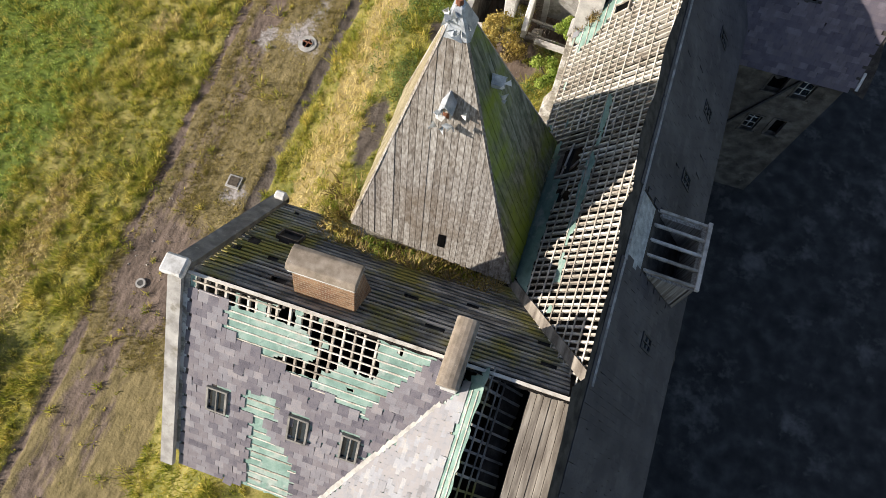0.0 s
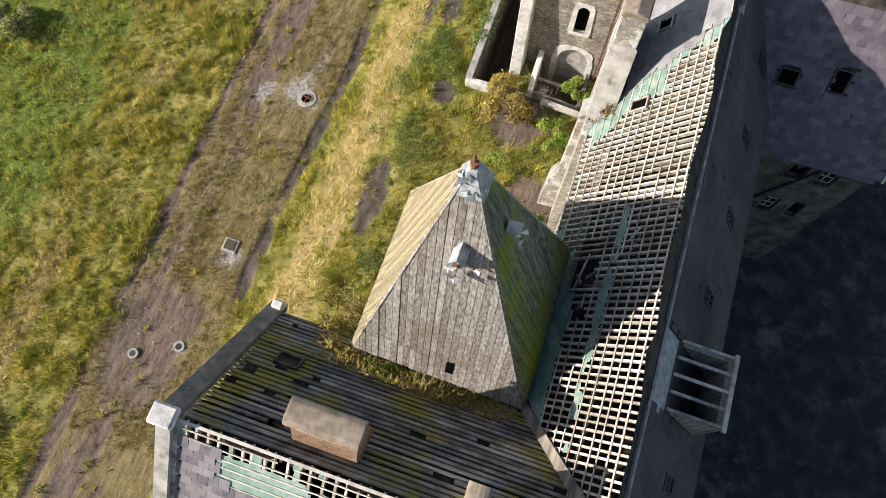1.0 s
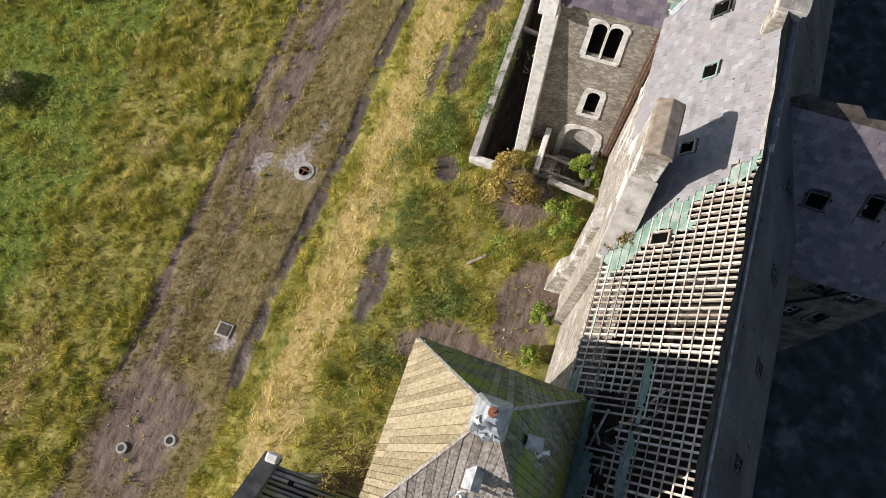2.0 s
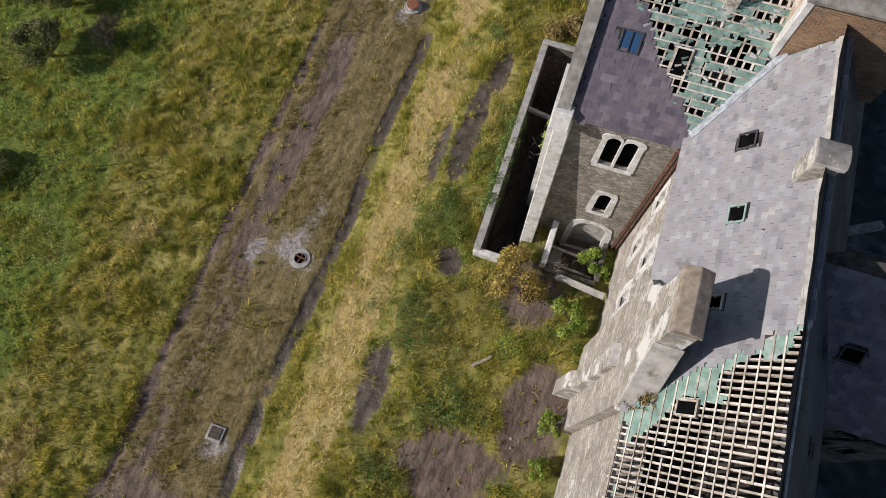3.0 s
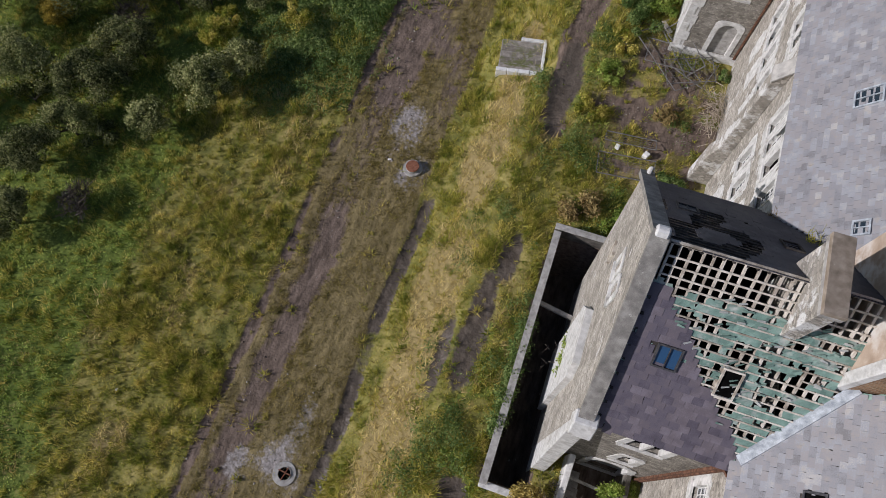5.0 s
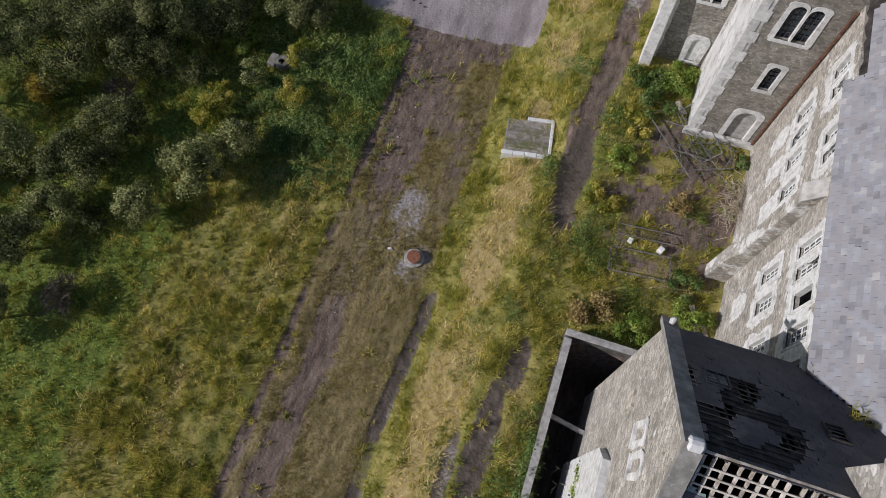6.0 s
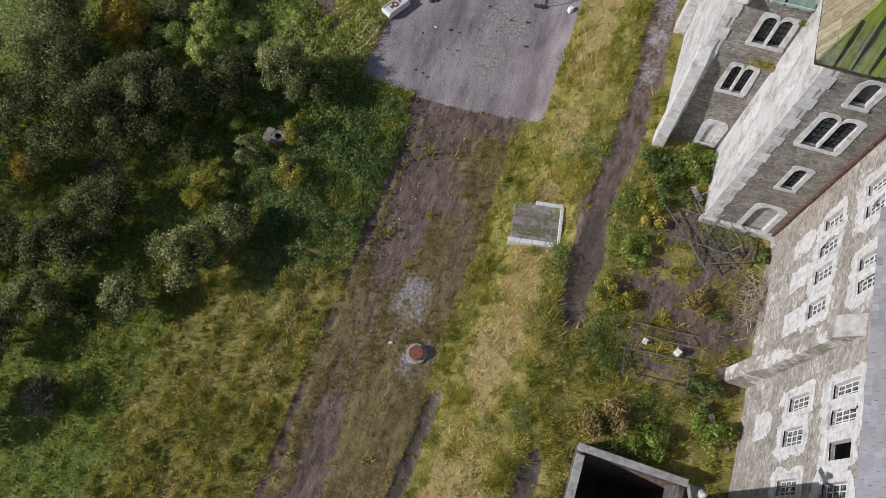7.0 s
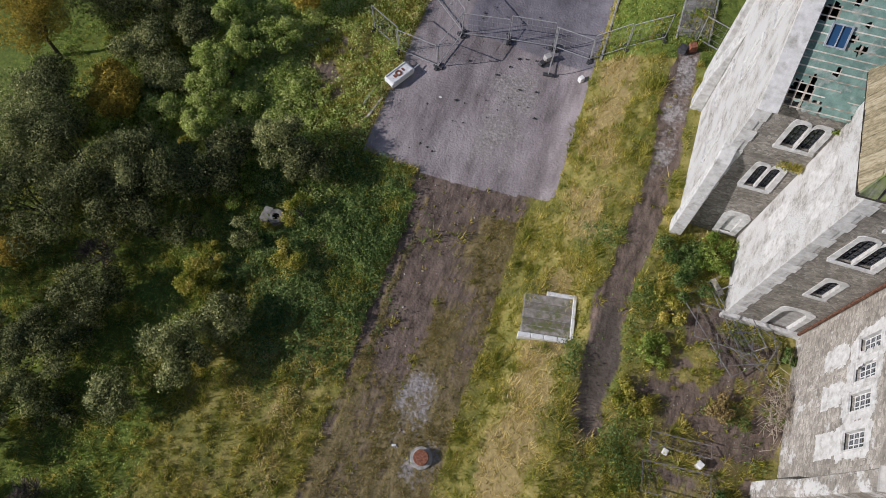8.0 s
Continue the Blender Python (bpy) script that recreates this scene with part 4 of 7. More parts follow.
slates(PW, roof_n, SLATE_PALE, -29.2, -16.5, -0.05, LW - 0.05, lambda u, v: slate_line(EAVE_W + CW * v) < -u < north_end(EAVE_W + CW * v) - 0.08 and not in_light(-u, v, hatch)
       and not (EAVE_W + CW * v < -0.1 and 17.0 < -u < 20.9), 300, w=0.29, g=0.205)
for k, (a, b, c, d) in enumerate(hatch + [(16.7, 17.2, 1.9, 2.6)]):
    rooflight(PW, roof_n, -b, c, b - a, d - c, open_hole=True, rim=DARKSTEEL if k == 1 else FELT if k == 0 else None)
roof_far = part("roof_north_slating", sheet(PW, -72, -33.0, 0, LW, lambda u, v: -u > 31.0 + (0.28 + KW * (RX - EAVE_W - CW * v)) / 1.04 and not (-u > 47.0 and v < 0.6), 0.25, 0.0, 0.004), DARKWOOD, main)
slates(PW, roof_far, SLATE_PALE, -60, -33, -0.05, LW - 0.1, lambda u, v: -u > 30.9 + (0.28 + KW * (RX - EAVE_W - CW * v)) / 1.04 and not (-u > 47.0 and v < 0.75) and not (-u > 50.4 and v < 2), 260, w=0.29, g=0.205)
for y, v, w, h in ((39.05, 2.25, 0.75, 0.95), (34.05, 2.65, 0.55, 0.55)):
    rooflight(PW, roof_far, -y - w, v, w, h, open_hole=False)
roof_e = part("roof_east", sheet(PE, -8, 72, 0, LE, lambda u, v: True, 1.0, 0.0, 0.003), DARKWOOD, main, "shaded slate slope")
# Darker slates carry the shade of this slope in their colour.
slates(PE, roof_e, SLATE_SHADE, -8, 34, -0.05, LE - 0.05, lambda u, v: not (7.3 < u < 9.4 and v > 1.2), 0, w=0.36, g=0.3)
for y, x in ((11.15, 3.85), (14.05, 4.1), (17.0, 4.05), (20.0, 4.05), (5.7, 3.8)):
    rooflight(PE, roof_e, y - 0.24, (EAVE_E - x) / CE - 0.38, 0.48, 0.76, depth=0.08, rim=DARKSTEEL)

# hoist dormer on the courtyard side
# Black board in place of the dormer's dark inside.
part("dormer_shade", Solid().box(2.55, 4.44, 7.48, 9.2, 14.2, 14.3), BLACK, main)
dorm = part("dormer", Solid().box(4.45, 4.6, 7.35, 9.35, 14.0, 16.38).prism([(2.75, 16.45), (4.5, 16.3), (4.5, 14.0)], "y", 7.35, 7.47).prism([(2.75, 16.45), (4.5, 16.3), (4.5, 14.0)], "y", 9.22, 9.35), BOARD, main, "boarded hoist dormer with a bare roof frame")
for i in range(5):
    part("rafter", Solid().bar((2.65, 7.42 + 0.475 * i, 16.62), (4.66, 7.42 + 0.475 * i, 16.45), 0.075, 0.1), LATH, dorm)
part("plate", Solid().bar((4.62, 7.3, 16.5), (4.62, 9.42, 16.5), 0.11, 0.12).bar((3.0, 7.3, 16.62), (3.0, 9.4, 16.62), 0.06, 0.06), LATH, dorm)
part("lead_flashing", Solid().prism([(2.38, 17.72), (2.95, 16.85), (2.9, 16.78), (2.34, 17.64)], "y", 7.1, 9.2), LEAD, dorm, "pale lead flashing")

# ---------------------------------------------------------------- wall-head stack and buttress on the main range
stack = part("chimney", Solid().prism([(16.7, 13.0), (17.0, 13.7), (18.25, 16.2), (18.3, 17.7), (20.05, 17.7), (20.08, 16.3), (20.25, 15.5), (20.45, 15.2), (20.6, 14.5), (20.95, 14.1), (21.1, 13.0)], "x", -0.98, -0.2), RUBBLE_WASHED, main, "wall-head chimney with sloping shoulders", bevel=0.03)
part("chimney_cap", Solid().prism([(-1.04, 17.7), (-1.0, 17.86), (-0.6, 18.0), (-0.2, 17.86), (-0.15, 17.7)], "y", 18.22, 20.12), CAPSTONE, stack, "lichen-spotted cap", bevel=0.02)
part("shoulder_slab", Solid().prism([(16.95, 13.72), (18.24, 16.24), (18.24, 16.38), (16.88, 13.84)], "x", -1.03, -0.14), STONE, stack, "sloping stone shoulder", bevel=0.015)
part("breast", wall("x", -0.94, 0.42, 16.9, 21.1, 0.5, 13.05), RUBBLE_PALE, stack)
for y, foot, top in ((18.45, 1.1, 12.3), (42.65, 0.9, 12.6)):
    b = part("buttress", Solid().prism([(-0.5, 1.0), (-0.5 - foot - 0.25, 1.0), (-0.5 - foot, 5.4), (-0.5 - foot * 0.72, 6.2), (-0.5 - foot * 0.6, top - 0.9), (-0.5, top)], "y", y, y + 0.75), RUBBLE_WASHED, main, "stepped stone buttress", bevel=0.03)
    part("weathering", Solid().prism([(-0.46, top + 0.06), (-0.5 - foot * 0.66, top - 0.86), (-0.5 - foot * 0.66, top - 0.98), (-0.46, top - 0.06)], "y", y - 0.05, y + 0.8), STONE, b, "sloping stone cap")
ridge_stack = chimney(main, 1.66, 2.42, 23.95, 24.65, 16.0, 18.55, RUBBLE_WASHED, COPING, "washed ridge chimney")

# ---------------------------------------------------------------- brick block where the wings meet
brick = thing("brick_block", (2.5, 31, 13), "brick and rendered block above the roof valley", "building")
part("wall_south", Solid().box(0.9, 4.6, 29.15, 29.5, 15.0, 18.7), BRICKWORK, brick, "soft brown brick wall")
part("quoin", Solid().box(0.64, 0.9, 29.12, 29.5, 15.2, 18.72), LIMEWASH, brick, "white washed corner", bevel=0.03)
part("wall_west", Solid().box(0.72, 1.05, 29.5, 33.4, 14.5, 18.95), TANWASH, brick, "stained tan render")
part("coping", Solid().prism([(28.95, 18.7), (29.78, 18.7), (29.78, 19.02), (29.2, 19.02), (28.95, 18.84)], "x", 0.56, 4.65), COPING, brick, "grey coping", bevel=0.02)
part("coping", Solid().prism([(0.62, 18.95), (1.18, 18.95), (1.18, 19.1), (0.7, 19.1)], "y", 29.78, 33.45), LIMEWASH, brick, "washed coping", bevel=0.02)
part("upper_wall", Solid().box(1.05, 4.6, 29.82, 30.1, 15.0, 19.62), BRICKWORK, brick, "soft brown brick wall")
part("upper_coping", Solid().box(1.0, 4.65, 29.8, 30.5, 19.62, 19.76), LIMEWASH, brick, "band of worn white render", bevel=0.03)
part("stack", Solid().box(1.45, 4.4, 30.55, 33.0, 15.0, 21.2), BRICKWORK, brick, "broad red brick stack", bevel=0.12)
part("roof_deck", Solid().box(1.05, 4.6, 29.5, 33.6, 15.8, 16.0), DARKWOOD, brick)

# ---------------------------------------------------------------- wing with the lattice of bare laths (centre)
DY, DZ, KD = 31.0, 18.03, 1.04
mid = thing("centre_wing", (-2.5, 31, 2.4), "gabled stone wing, its slates half stripped from the laths", "building")
PDS = Plane((0, 26.5, DZ - KD * (DY - 26.5)), (1, 0, 0), (0, 1, KD))
PDN = Plane((0, 35.5, DZ - KD * (35.5 - DY)), (-1, 0, 0), (0, -1, KD))
LD = math.hypot(4.5, 4.5 * KD)
CD = 4.5 / LD
d_holes = [(-3.42, -2.08, 10.35, 12.5), (-2.72, -2.02, 6.0, 7.9), (-3.15, -1.4, 1.2, 4.6)]
part("wall_south", wall("y", 26.72, 0.53, -5.0, -0.5, 0.0, 13.5, d_holes), RUBBLE, mid, "dark rubble wall")
window(mid, "y", 26.7, -1, -3.42, -2.08, 10.35, 12.5, 2, True, 0.2, (0, 0), pane=BLACK)
window(mid, "y", 26.7, -1, -2.72, -2.02, 6.0, 7.9, 1, True, 0.24, (0, 0), pane=BLACK)
window(mid, "y", 26.7, -1, -3.15, -1.4, 1.2, 4.6, 1, True, 0.26, (0, 0), pane=CONCRETE)
part("wall_north", wall("y", 34.73, 0.55, -5.0, -0.5, 0.0, 13.5), RUBBLE, mid)
gable = part("gable", Solid().prism([(26.7, 0.0), (35.3, 0.0), (35.3, 13.5), (31.0, 18.1), (26.7, 13.5)], "x", -5.5, -5.0), RUBBLE_PALE, mid, "limewashed gable wall")
part("coping", Solid().prism([(26.35, 13.3), (31.0, 18.25), (31.0, 18.5), (26.2, 13.45)], "x", -5.58, -5.08).prism([(35.65, 13.3), (31.0, 18.25), (31.0, 18.5), (35.8, 13.45)], "x", -5.58, -5.08), COPING, gable, "weathered grey coping")
part("finial", Solid().prism([(35.4, 13.7), (35.72, 13.7), (35.66, 13.95), (35.6, 14.15), (35.5, 14.18), (35.46, 13.95)], "x", -5.38, -5.2), LIMEWASH, gable, "broken stone finial", bevel=0.06)
part("saddle_stone", Solid().prism([(30.8, 18.36), (31.22, 18.36), (31.12, 18.58), (30.92, 18.6)], "x", -5.5, -5.12), LIMEWASH, gable, "small white saddle stone", bevel=0.05)
part("kneeler", Solid().prism([(26.0, 12.9), (26.75, 12.9), (26.75, 13.75), (26.3, 13.75)], "x", -5.68, -4.92), LIMEWASH, gable, bevel=0.04)
part("buttress", Solid().prism([(26.75, 0.5), (25.45, 0.5), (25.65, 3.2), (26.1, 8.0), (26.5, 12.4), (26.75, 12.9)], "x", -5.5, -4.85), LIMEWASH, mid, "slab-like corner buttress with worn wash", bevel=0.04)
part("chimney_breast", Solid().prism([(28.6, 0.5), (31.7, 0.5), (31.7, 9.0), (31.2, 10.2), (29.0, 10.2), (28.6, 9.2)], "x", -5.78, -5.48), LIMEWASH, mid, "projecting washed breast")
for a, b, c, d in ((30.5, 31.0, 14.6, 15.6), (31.5, 32.0, 14.3, 15.3)):
    window(mid, "x", -5.52, -1, a, b, c - 1.2, d - 1.0, 1, True, 0.2, (2, 3))
part("louvre", Solid().prism([(32.9, 11.0), (33.5, 11.0), (33.5, 11.9), (32.9, 11.9)], "x", -5.6, -5.45), LATH, mid, "broken timber louvre")


def d_slate(x, y):
    return y < 29.95 - 0.79 * (x + 4.65) + 0.22 * lump(x, y, 1.6, 9) or x < -4.5 and y < 30.2


def d_in(x, y):
    return -5.0 < x and y < 31.0 and (x < 0.72 and y > 26.64 + (RZ - KW * (RX - x) - 13.5) / KD - 0.1 or x < -0.7)


def felt_d(u, v):
    x, y = u, 26.5 + CD * v
    if not d_in(x, y):
        return False
    if y > 30.15 + 0.2 * lump(x, y, 1.2, 12):
        return False
    if in_light(x, v, [(-2.27, -1.66, 3.0, 4.2)]):
        return False
    row = int((v - 0.15) / 0.27)
    return d_slate(x, y) or lump(x * 0.8, row * 0.9, 1.1, 13) + 0.45 * lump(x * 1.6, row * 2.3, 1.7, 14) + 0.35 * lump(x, y, 4.5, 15) < 0.16 + 0.1 * (0.5 - abs(x + 1.5) / 4)


roof_s = part("roof_south", sheet(PDS, -5.0, 0.75, 0.0, LD, felt_d, 0.09, 0.008, 0.008), FELT, mid, "torn green felt under the laths")
timbers(PDS, roof_s, LATH, [-4.9 + 0.29 * i for i in range(20)], [0.15 + 0.27 * i for i in range(23)],
        lambda u: spans(lambda v: d_in(u, 26.5 + CD * v), 0.0, LD),
        lambda v: broken([s for s in spans(lambda u: d_in(u, 26.5 + CD * v) and (not d_slate(u, 26.5 + CD * v)), -5.0, 0.75)], 0.25), bw=0.05)
s_part = part("slating", Solid().add([PDS.at(u, v, 0.013) for u, v in ((-4.98, 0.0), (-0.85, 0.0), (-4.98, 5.1))], [(0, 1, 2)]), DARKWOOD, mid, "slated corner of the south slope")
slates(PDS, s_part, SLATE_PURPLE, -4.9, 0.2, -0.05, LD, lambda u, v: d_in(u, 26.5 + CD * v) and d_slate(u, 26.5 + CD * v) and not in_light(u, v, [(-4.3, -3.35, 2.95, 3.4)]) and (26.5 + CD * v < 30.0), 280, w=0.32, g=0.27)
rooflight(PDS, s_part, -4.2, 2.68, 0.75, 0.8, BLUEGLASS, rim=DARKSTEEL)
rooflight(PDS, roof_s, -2.27, 2.35, 0.6, 1.0, open_hole=True)
for i in range(150):                                  # loose, lifted scraps of felt
    u, v = rnd.uniform(-4.2, 0.4), rnd.uniform(0.8, 5.4)
    x, y = u, 26.5 + CD * v
    if d_in(x, y) and not d_slate(x, y):
        a = rnd.gauss(0, 0.3)
        q = [PDS.at(u + r * math.cos(a + t), v + r * math.sin(a + t), 0.03 + hgt) for t, r, hgt in ((0, 0.14, 0.0), (0.6, 0.12, 0.04), (2.9, 0.13, 0.07), (3.7, 0.11, 0.02))]
        part("felt_scrap", Solid().add(q, [(0, 1, 2, 3)]), FELT if i % 3 else FELT_PALE, roof_s)
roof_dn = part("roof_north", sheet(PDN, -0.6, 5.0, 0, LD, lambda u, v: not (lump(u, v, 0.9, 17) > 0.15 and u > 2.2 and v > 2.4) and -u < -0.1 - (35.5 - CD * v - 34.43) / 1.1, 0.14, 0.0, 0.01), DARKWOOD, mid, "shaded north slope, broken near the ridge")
slates(PDN, roof_dn, SLATE_SHADE, -0.6, 5.0, -0.05, LD - 0.1, lambda u, v: not (u > 2.0 and v > 2.0 and lump(u, v, 0.8, 17) > -0.1) and -u < -0.16 - (35.5 - CD * v - 34.43) / 1.1, 0)
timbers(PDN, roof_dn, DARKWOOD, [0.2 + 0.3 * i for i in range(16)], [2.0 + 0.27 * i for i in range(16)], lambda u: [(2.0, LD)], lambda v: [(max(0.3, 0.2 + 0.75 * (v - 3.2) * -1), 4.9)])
rooflight(PDN, roof_dn, 3.75, 2.35, 0.7, 0.7, COPING, rim=DARKSTEEL)
rooflight(PDN, roof_dn, 0.75, 3.3, 0.6, 0.75, open_hole=True, rim=DARKWOOD)
part("ridge_board", Solid().bar((-5.0, DY, DZ + 0.03), (0.5, DY, DZ + 0.03), 0.06, 0.16), LATH, mid)
part("attic_floor", Solid().box(-5.0, 0.1, 27.2, 34.8, 12.4, 12.6), DARKWOOD, mid)
for dx in (0.0, -0.2):
    part("downpipe", Solid().bar((-0.66 + dx, 26.58, 1.3), (-0.66 + dx, 26.58, 13.0), 0.1).bar((-0.66 + dx, 26.6, 13.0), (-0.6 + dx, 26.3, 13.35), 0.1), GUTTER, mid, "rusty iron downpipe")
part("valley_gutter", Solid().bar(PW.at(-26.75, 0.25, 0.06), PW.at(-29.2, 3.3, 0.06), 0.34, 0.05, PW.n), LEAD, mid, "slate-edged lead valley")
chimney(mid, -1.35, -0.9, 29.8, 31.9, 15.5, 19.2, RUBBLE_WASHED, CAPSTONE, "tall washed chimney on the wing's ridge", False)

# ---------------------------------------------------------------- south-west wing
AY, AZ, KS, KN = 3.12, 17.85, 0.97, 1.05
west = thing("west_wing", (-4, 2.6, 2.0), "gabled stone wing with slipping slates and green felt", "building")
PAS = Plane((0, -1.75, AZ - KS * (AY + 1.75)), (1, 0, 0), (0, 1, KS))
PAN = Plane((0, 7.0, AZ - KN * (7.0 - AY)), (-1, 0, 0), (0, -1, KN))
LS, LN = math.hypot(AY + 1.75, KS * (AY + 1.75)), math.hypot(7.0 - AY, KN * (7.0 - AY))
CS, CN = (AY + 1.75) / LS, (7.0 - AY) / LN
part("wall_south", wall("y", -1.43, 0.55, -8.35, -3.0, 0.0, 13.3), RUBBLE_WASHED, west)
part("wall_north", wall("y", 6.18, 0.5, -8.35, -0.5, 0.0, 13.6), RUBBLE, west)
part("attic_floor", Solid().box(-8.4, 2.0, -1.0, 6.3, 12.6, 12.8), DARKWOOD, west)
ga = part("gable", Solid().prism([(-1.45, 0.0), (6.7, 0.0), (6.7, 13.9), (3.12, 17.9), (-1.45, 13.4)], "x", -8.85, -8.35), RUBBLE_WASHED, west, "washed gable wall")
part("coping", Solid().prism([(-1.85, 13.1), (3.12, 17.98), (3.12, 18.14), (-1.95, 13.25)], "x", -8.9, -8.5), STONE, ga, "pale sunlit coping")
part("coping", Solid().prism([(7.15, 13.55), (3.12, 17.98), (3.12, 18.2), (7.25, 13.7)], "x", -8.95, -8.4), COPING, ga, "dark coping")
part("saddle_stone", Solid().box(-9.0, -8.35, 2.85, 3.4, 18.05, 18.3), LIMEWASH, ga, bevel=0.05)
part("saddle_stone", Solid().box(-8.8, -8.4, 7.0, 7.3, 13.6, 14.1), LIMEWASH, ga, bevel=0.06)


def sr_z(x):
    return 16.87 + 1.27 * (x + 1.11)


def a_in(x, y):
    """South slope up to the valley of the south range."""
    return -8.38 < x and y < 3.1 and (AZ - KS * (AY - y) > sr_z(x) + 0.02 or x < -3.9) and x < -0.9


def a_bare(x, y):
    j = 0.16 * lump(x, y, 1.6, 21)
    if x < -7.3:
        return y > 2.72
    low = y > 3.05 - (1.0 + 0.27 * (x + 7.3)) * 0.95 + j if x < -3.0 else y > 1.35 + 0.95 * (x + 3.0) + j
    return bool(low) or (-6.5 < x < -5.45 and 0.1 < y < 0.75 + j) or (-6.2 < x < -4.7 and y < -0.25 - 0.55 * (x + 5.4) + j)


def a_hole(x, y):
    return lump(x, y * 1.6, 1.1, 24) + 0.35 * lump(x, y, 3.0, 25) > 0.10 and -6.4 < x < -2.4 and 1.7 < y < 3.0 or (y > 2.72 and -8.2 < x < -3 and lump(x, 0, 2.5, 26) > -0.25)


roof_as = part("roof_south", sheet(PAS, -8.4, -0.85, 0, LS, lambda u, v: a_in(u, -1.75 + CS * v) and not a_hole(u, -1.75 + CS * v), 0.09, 0.006, 0.006), FELT, west, "green felt stretched under battens")
timbers(PAS, roof_as, LATH, [-8.2 + 0.3 * i for i in range(25)], [0.12 + 0.27 * i for i in range(25)],
        lambda u: spans(lambda v: a_in(u, -1.75 + CS * v), 0, LS),
        lambda v: broken(spans(lambda u: a_in(u, -1.75 + CS * v) and a_bare(u, -1.75 + CS * v), -8.4, -0.8), 0.2))
sl = part("slating", Solid().add([PAS.at(u, v, 0.011) for u, v in ((-8.36, 0.05), (-7.35, 0.05), (-7.35, 6.1), (-8.36, 6.1))], [(0, 1, 2, 3)]), DARKWOOD, west, "purple-grey slating")
lights_a = [(-7.62, -6.98, 2.55, 3.4), (-5.1, -4.48, 2.5, 3.4), (-3.5, -2.95, 2.5, 3.4)]
slates(PAS, sl, SLATE, -8.25, -0.8, -0.08, LS - 0.05, lambda u, v: a_in(u, -1.75 + CS * v) and not a_bare(u, -1.75 + CS * v) and not in_light(u, v, lights_a), 300, w=0.30, g=0.235, slip=0.05)
for k, (a, b, c, d) in enumerate(lights_a):
    rooflight(PAS, sl, a, c - 0.05, b - a, d - c, glass=GLASS, depth=0.12, rim=COPING)

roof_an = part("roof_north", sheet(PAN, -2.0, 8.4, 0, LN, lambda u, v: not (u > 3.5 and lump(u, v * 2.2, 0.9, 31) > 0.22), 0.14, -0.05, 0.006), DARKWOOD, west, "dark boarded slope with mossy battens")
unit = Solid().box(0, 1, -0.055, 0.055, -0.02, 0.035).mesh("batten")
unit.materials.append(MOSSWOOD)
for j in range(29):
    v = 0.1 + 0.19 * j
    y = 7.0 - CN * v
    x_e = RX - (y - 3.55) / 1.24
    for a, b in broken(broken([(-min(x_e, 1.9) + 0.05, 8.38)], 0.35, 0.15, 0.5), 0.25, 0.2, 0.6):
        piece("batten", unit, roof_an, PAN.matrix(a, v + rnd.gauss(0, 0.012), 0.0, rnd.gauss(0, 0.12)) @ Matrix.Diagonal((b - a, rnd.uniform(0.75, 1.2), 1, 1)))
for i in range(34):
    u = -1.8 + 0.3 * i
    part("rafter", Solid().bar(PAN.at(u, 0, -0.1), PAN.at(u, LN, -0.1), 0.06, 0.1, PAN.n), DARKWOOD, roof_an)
rooflight(PAN, roof_an, 6.75, 2.0, 0.75, 0.55, depth=0.16, glass=DARKWOOD, bars=0, rim=DARKWOOD)
part("ridge_board", Solid().bar((-8.4, AY, AZ + 0.03), (1.9, AY, AZ + 0.03), 0.08, 0.14), LATH, west)
part("valley_flashing", Solid().bar((-1.11, 2.13, 16.95), (-3.85, -1.45, 13.5), 0.16, 0.05, (0, 0, 1)), STONE, west, "mortared valley")
part("valley_board", Solid().bar(PW.at(-3.7, LW - 0.05, 0.08), PW.at(-7.0, 0.3, 0.08), 0.3, 0.04, PW.n), DECK, west, "bare valley board")
body = part("chimney", Solid().prism([(3.5, 15.5), (3.5, 17.25), (3.88, 18.2), (3.9, 18.42), (4.5, 18.42), (4.5, 15.5)], "x", -5.72, -3.98), BRICKWORK, west, "brick chimney below a stone cap", bevel=0.02)
part("necking", Solid().box(-5.78, -3.92, 3.84, 4.56, 18.42, 18.52), LIMEWASH, body, "pale stone band", bevel=0.02)
part("chimney_cap", Solid().prism([(3.84, 18.52), (3.86, 18.64), (3.98, 18.72), (4.42, 18.72), (4.54, 18.64), (4.56, 18.52)], "x", -5.8, -3.9), CAPSTONE, body, "lichen-spotted stone cap", bevel=0.02)
part("flashing", Solid().box(-5.8, -3.9, 3.42, 3.5, 17.2, 17.42), LEAD, body, "crumpled lead flashing")
chimney(west, -1.24, -0.8, 2.42, 4.02, 15.5, 18.75, LIMEWASH, CAPSTONE, "washed chimney beside the valley")

# ---------------------------------------------------------------- south range beyond the wing
south = thing("south_range", (-1, -4, 2.0), "pale slated roof running south from the wing", "building")
SX, SZ = -0.2, sr_z(-0.2)
PSW = Plane((-3.9, 0, sr_z(-3.9)), (0, -1, 0), (1, 0, 1.27))
LSW = math.hypot(SX + 3.9, 1.27 * (SX + 3.9))
CSW = (SX + 3.9) / LSW


def s_in(u, v):
    x = -3.9 + CSW * v
    return -u < AY - (AZ - sr_z(x)) / KS


rs = part("roof_west", sheet(PSW, -3.2, 9, 0, LSW, s_in, 0.2, 0.004, 0.004), FELT, south, "felted strip beside the ridge")
slates(PSW, rs, SLATE_PALE, -3.2, 6, 0, LSW - 0.75, lambda u, v: s_in(u, v), 250)
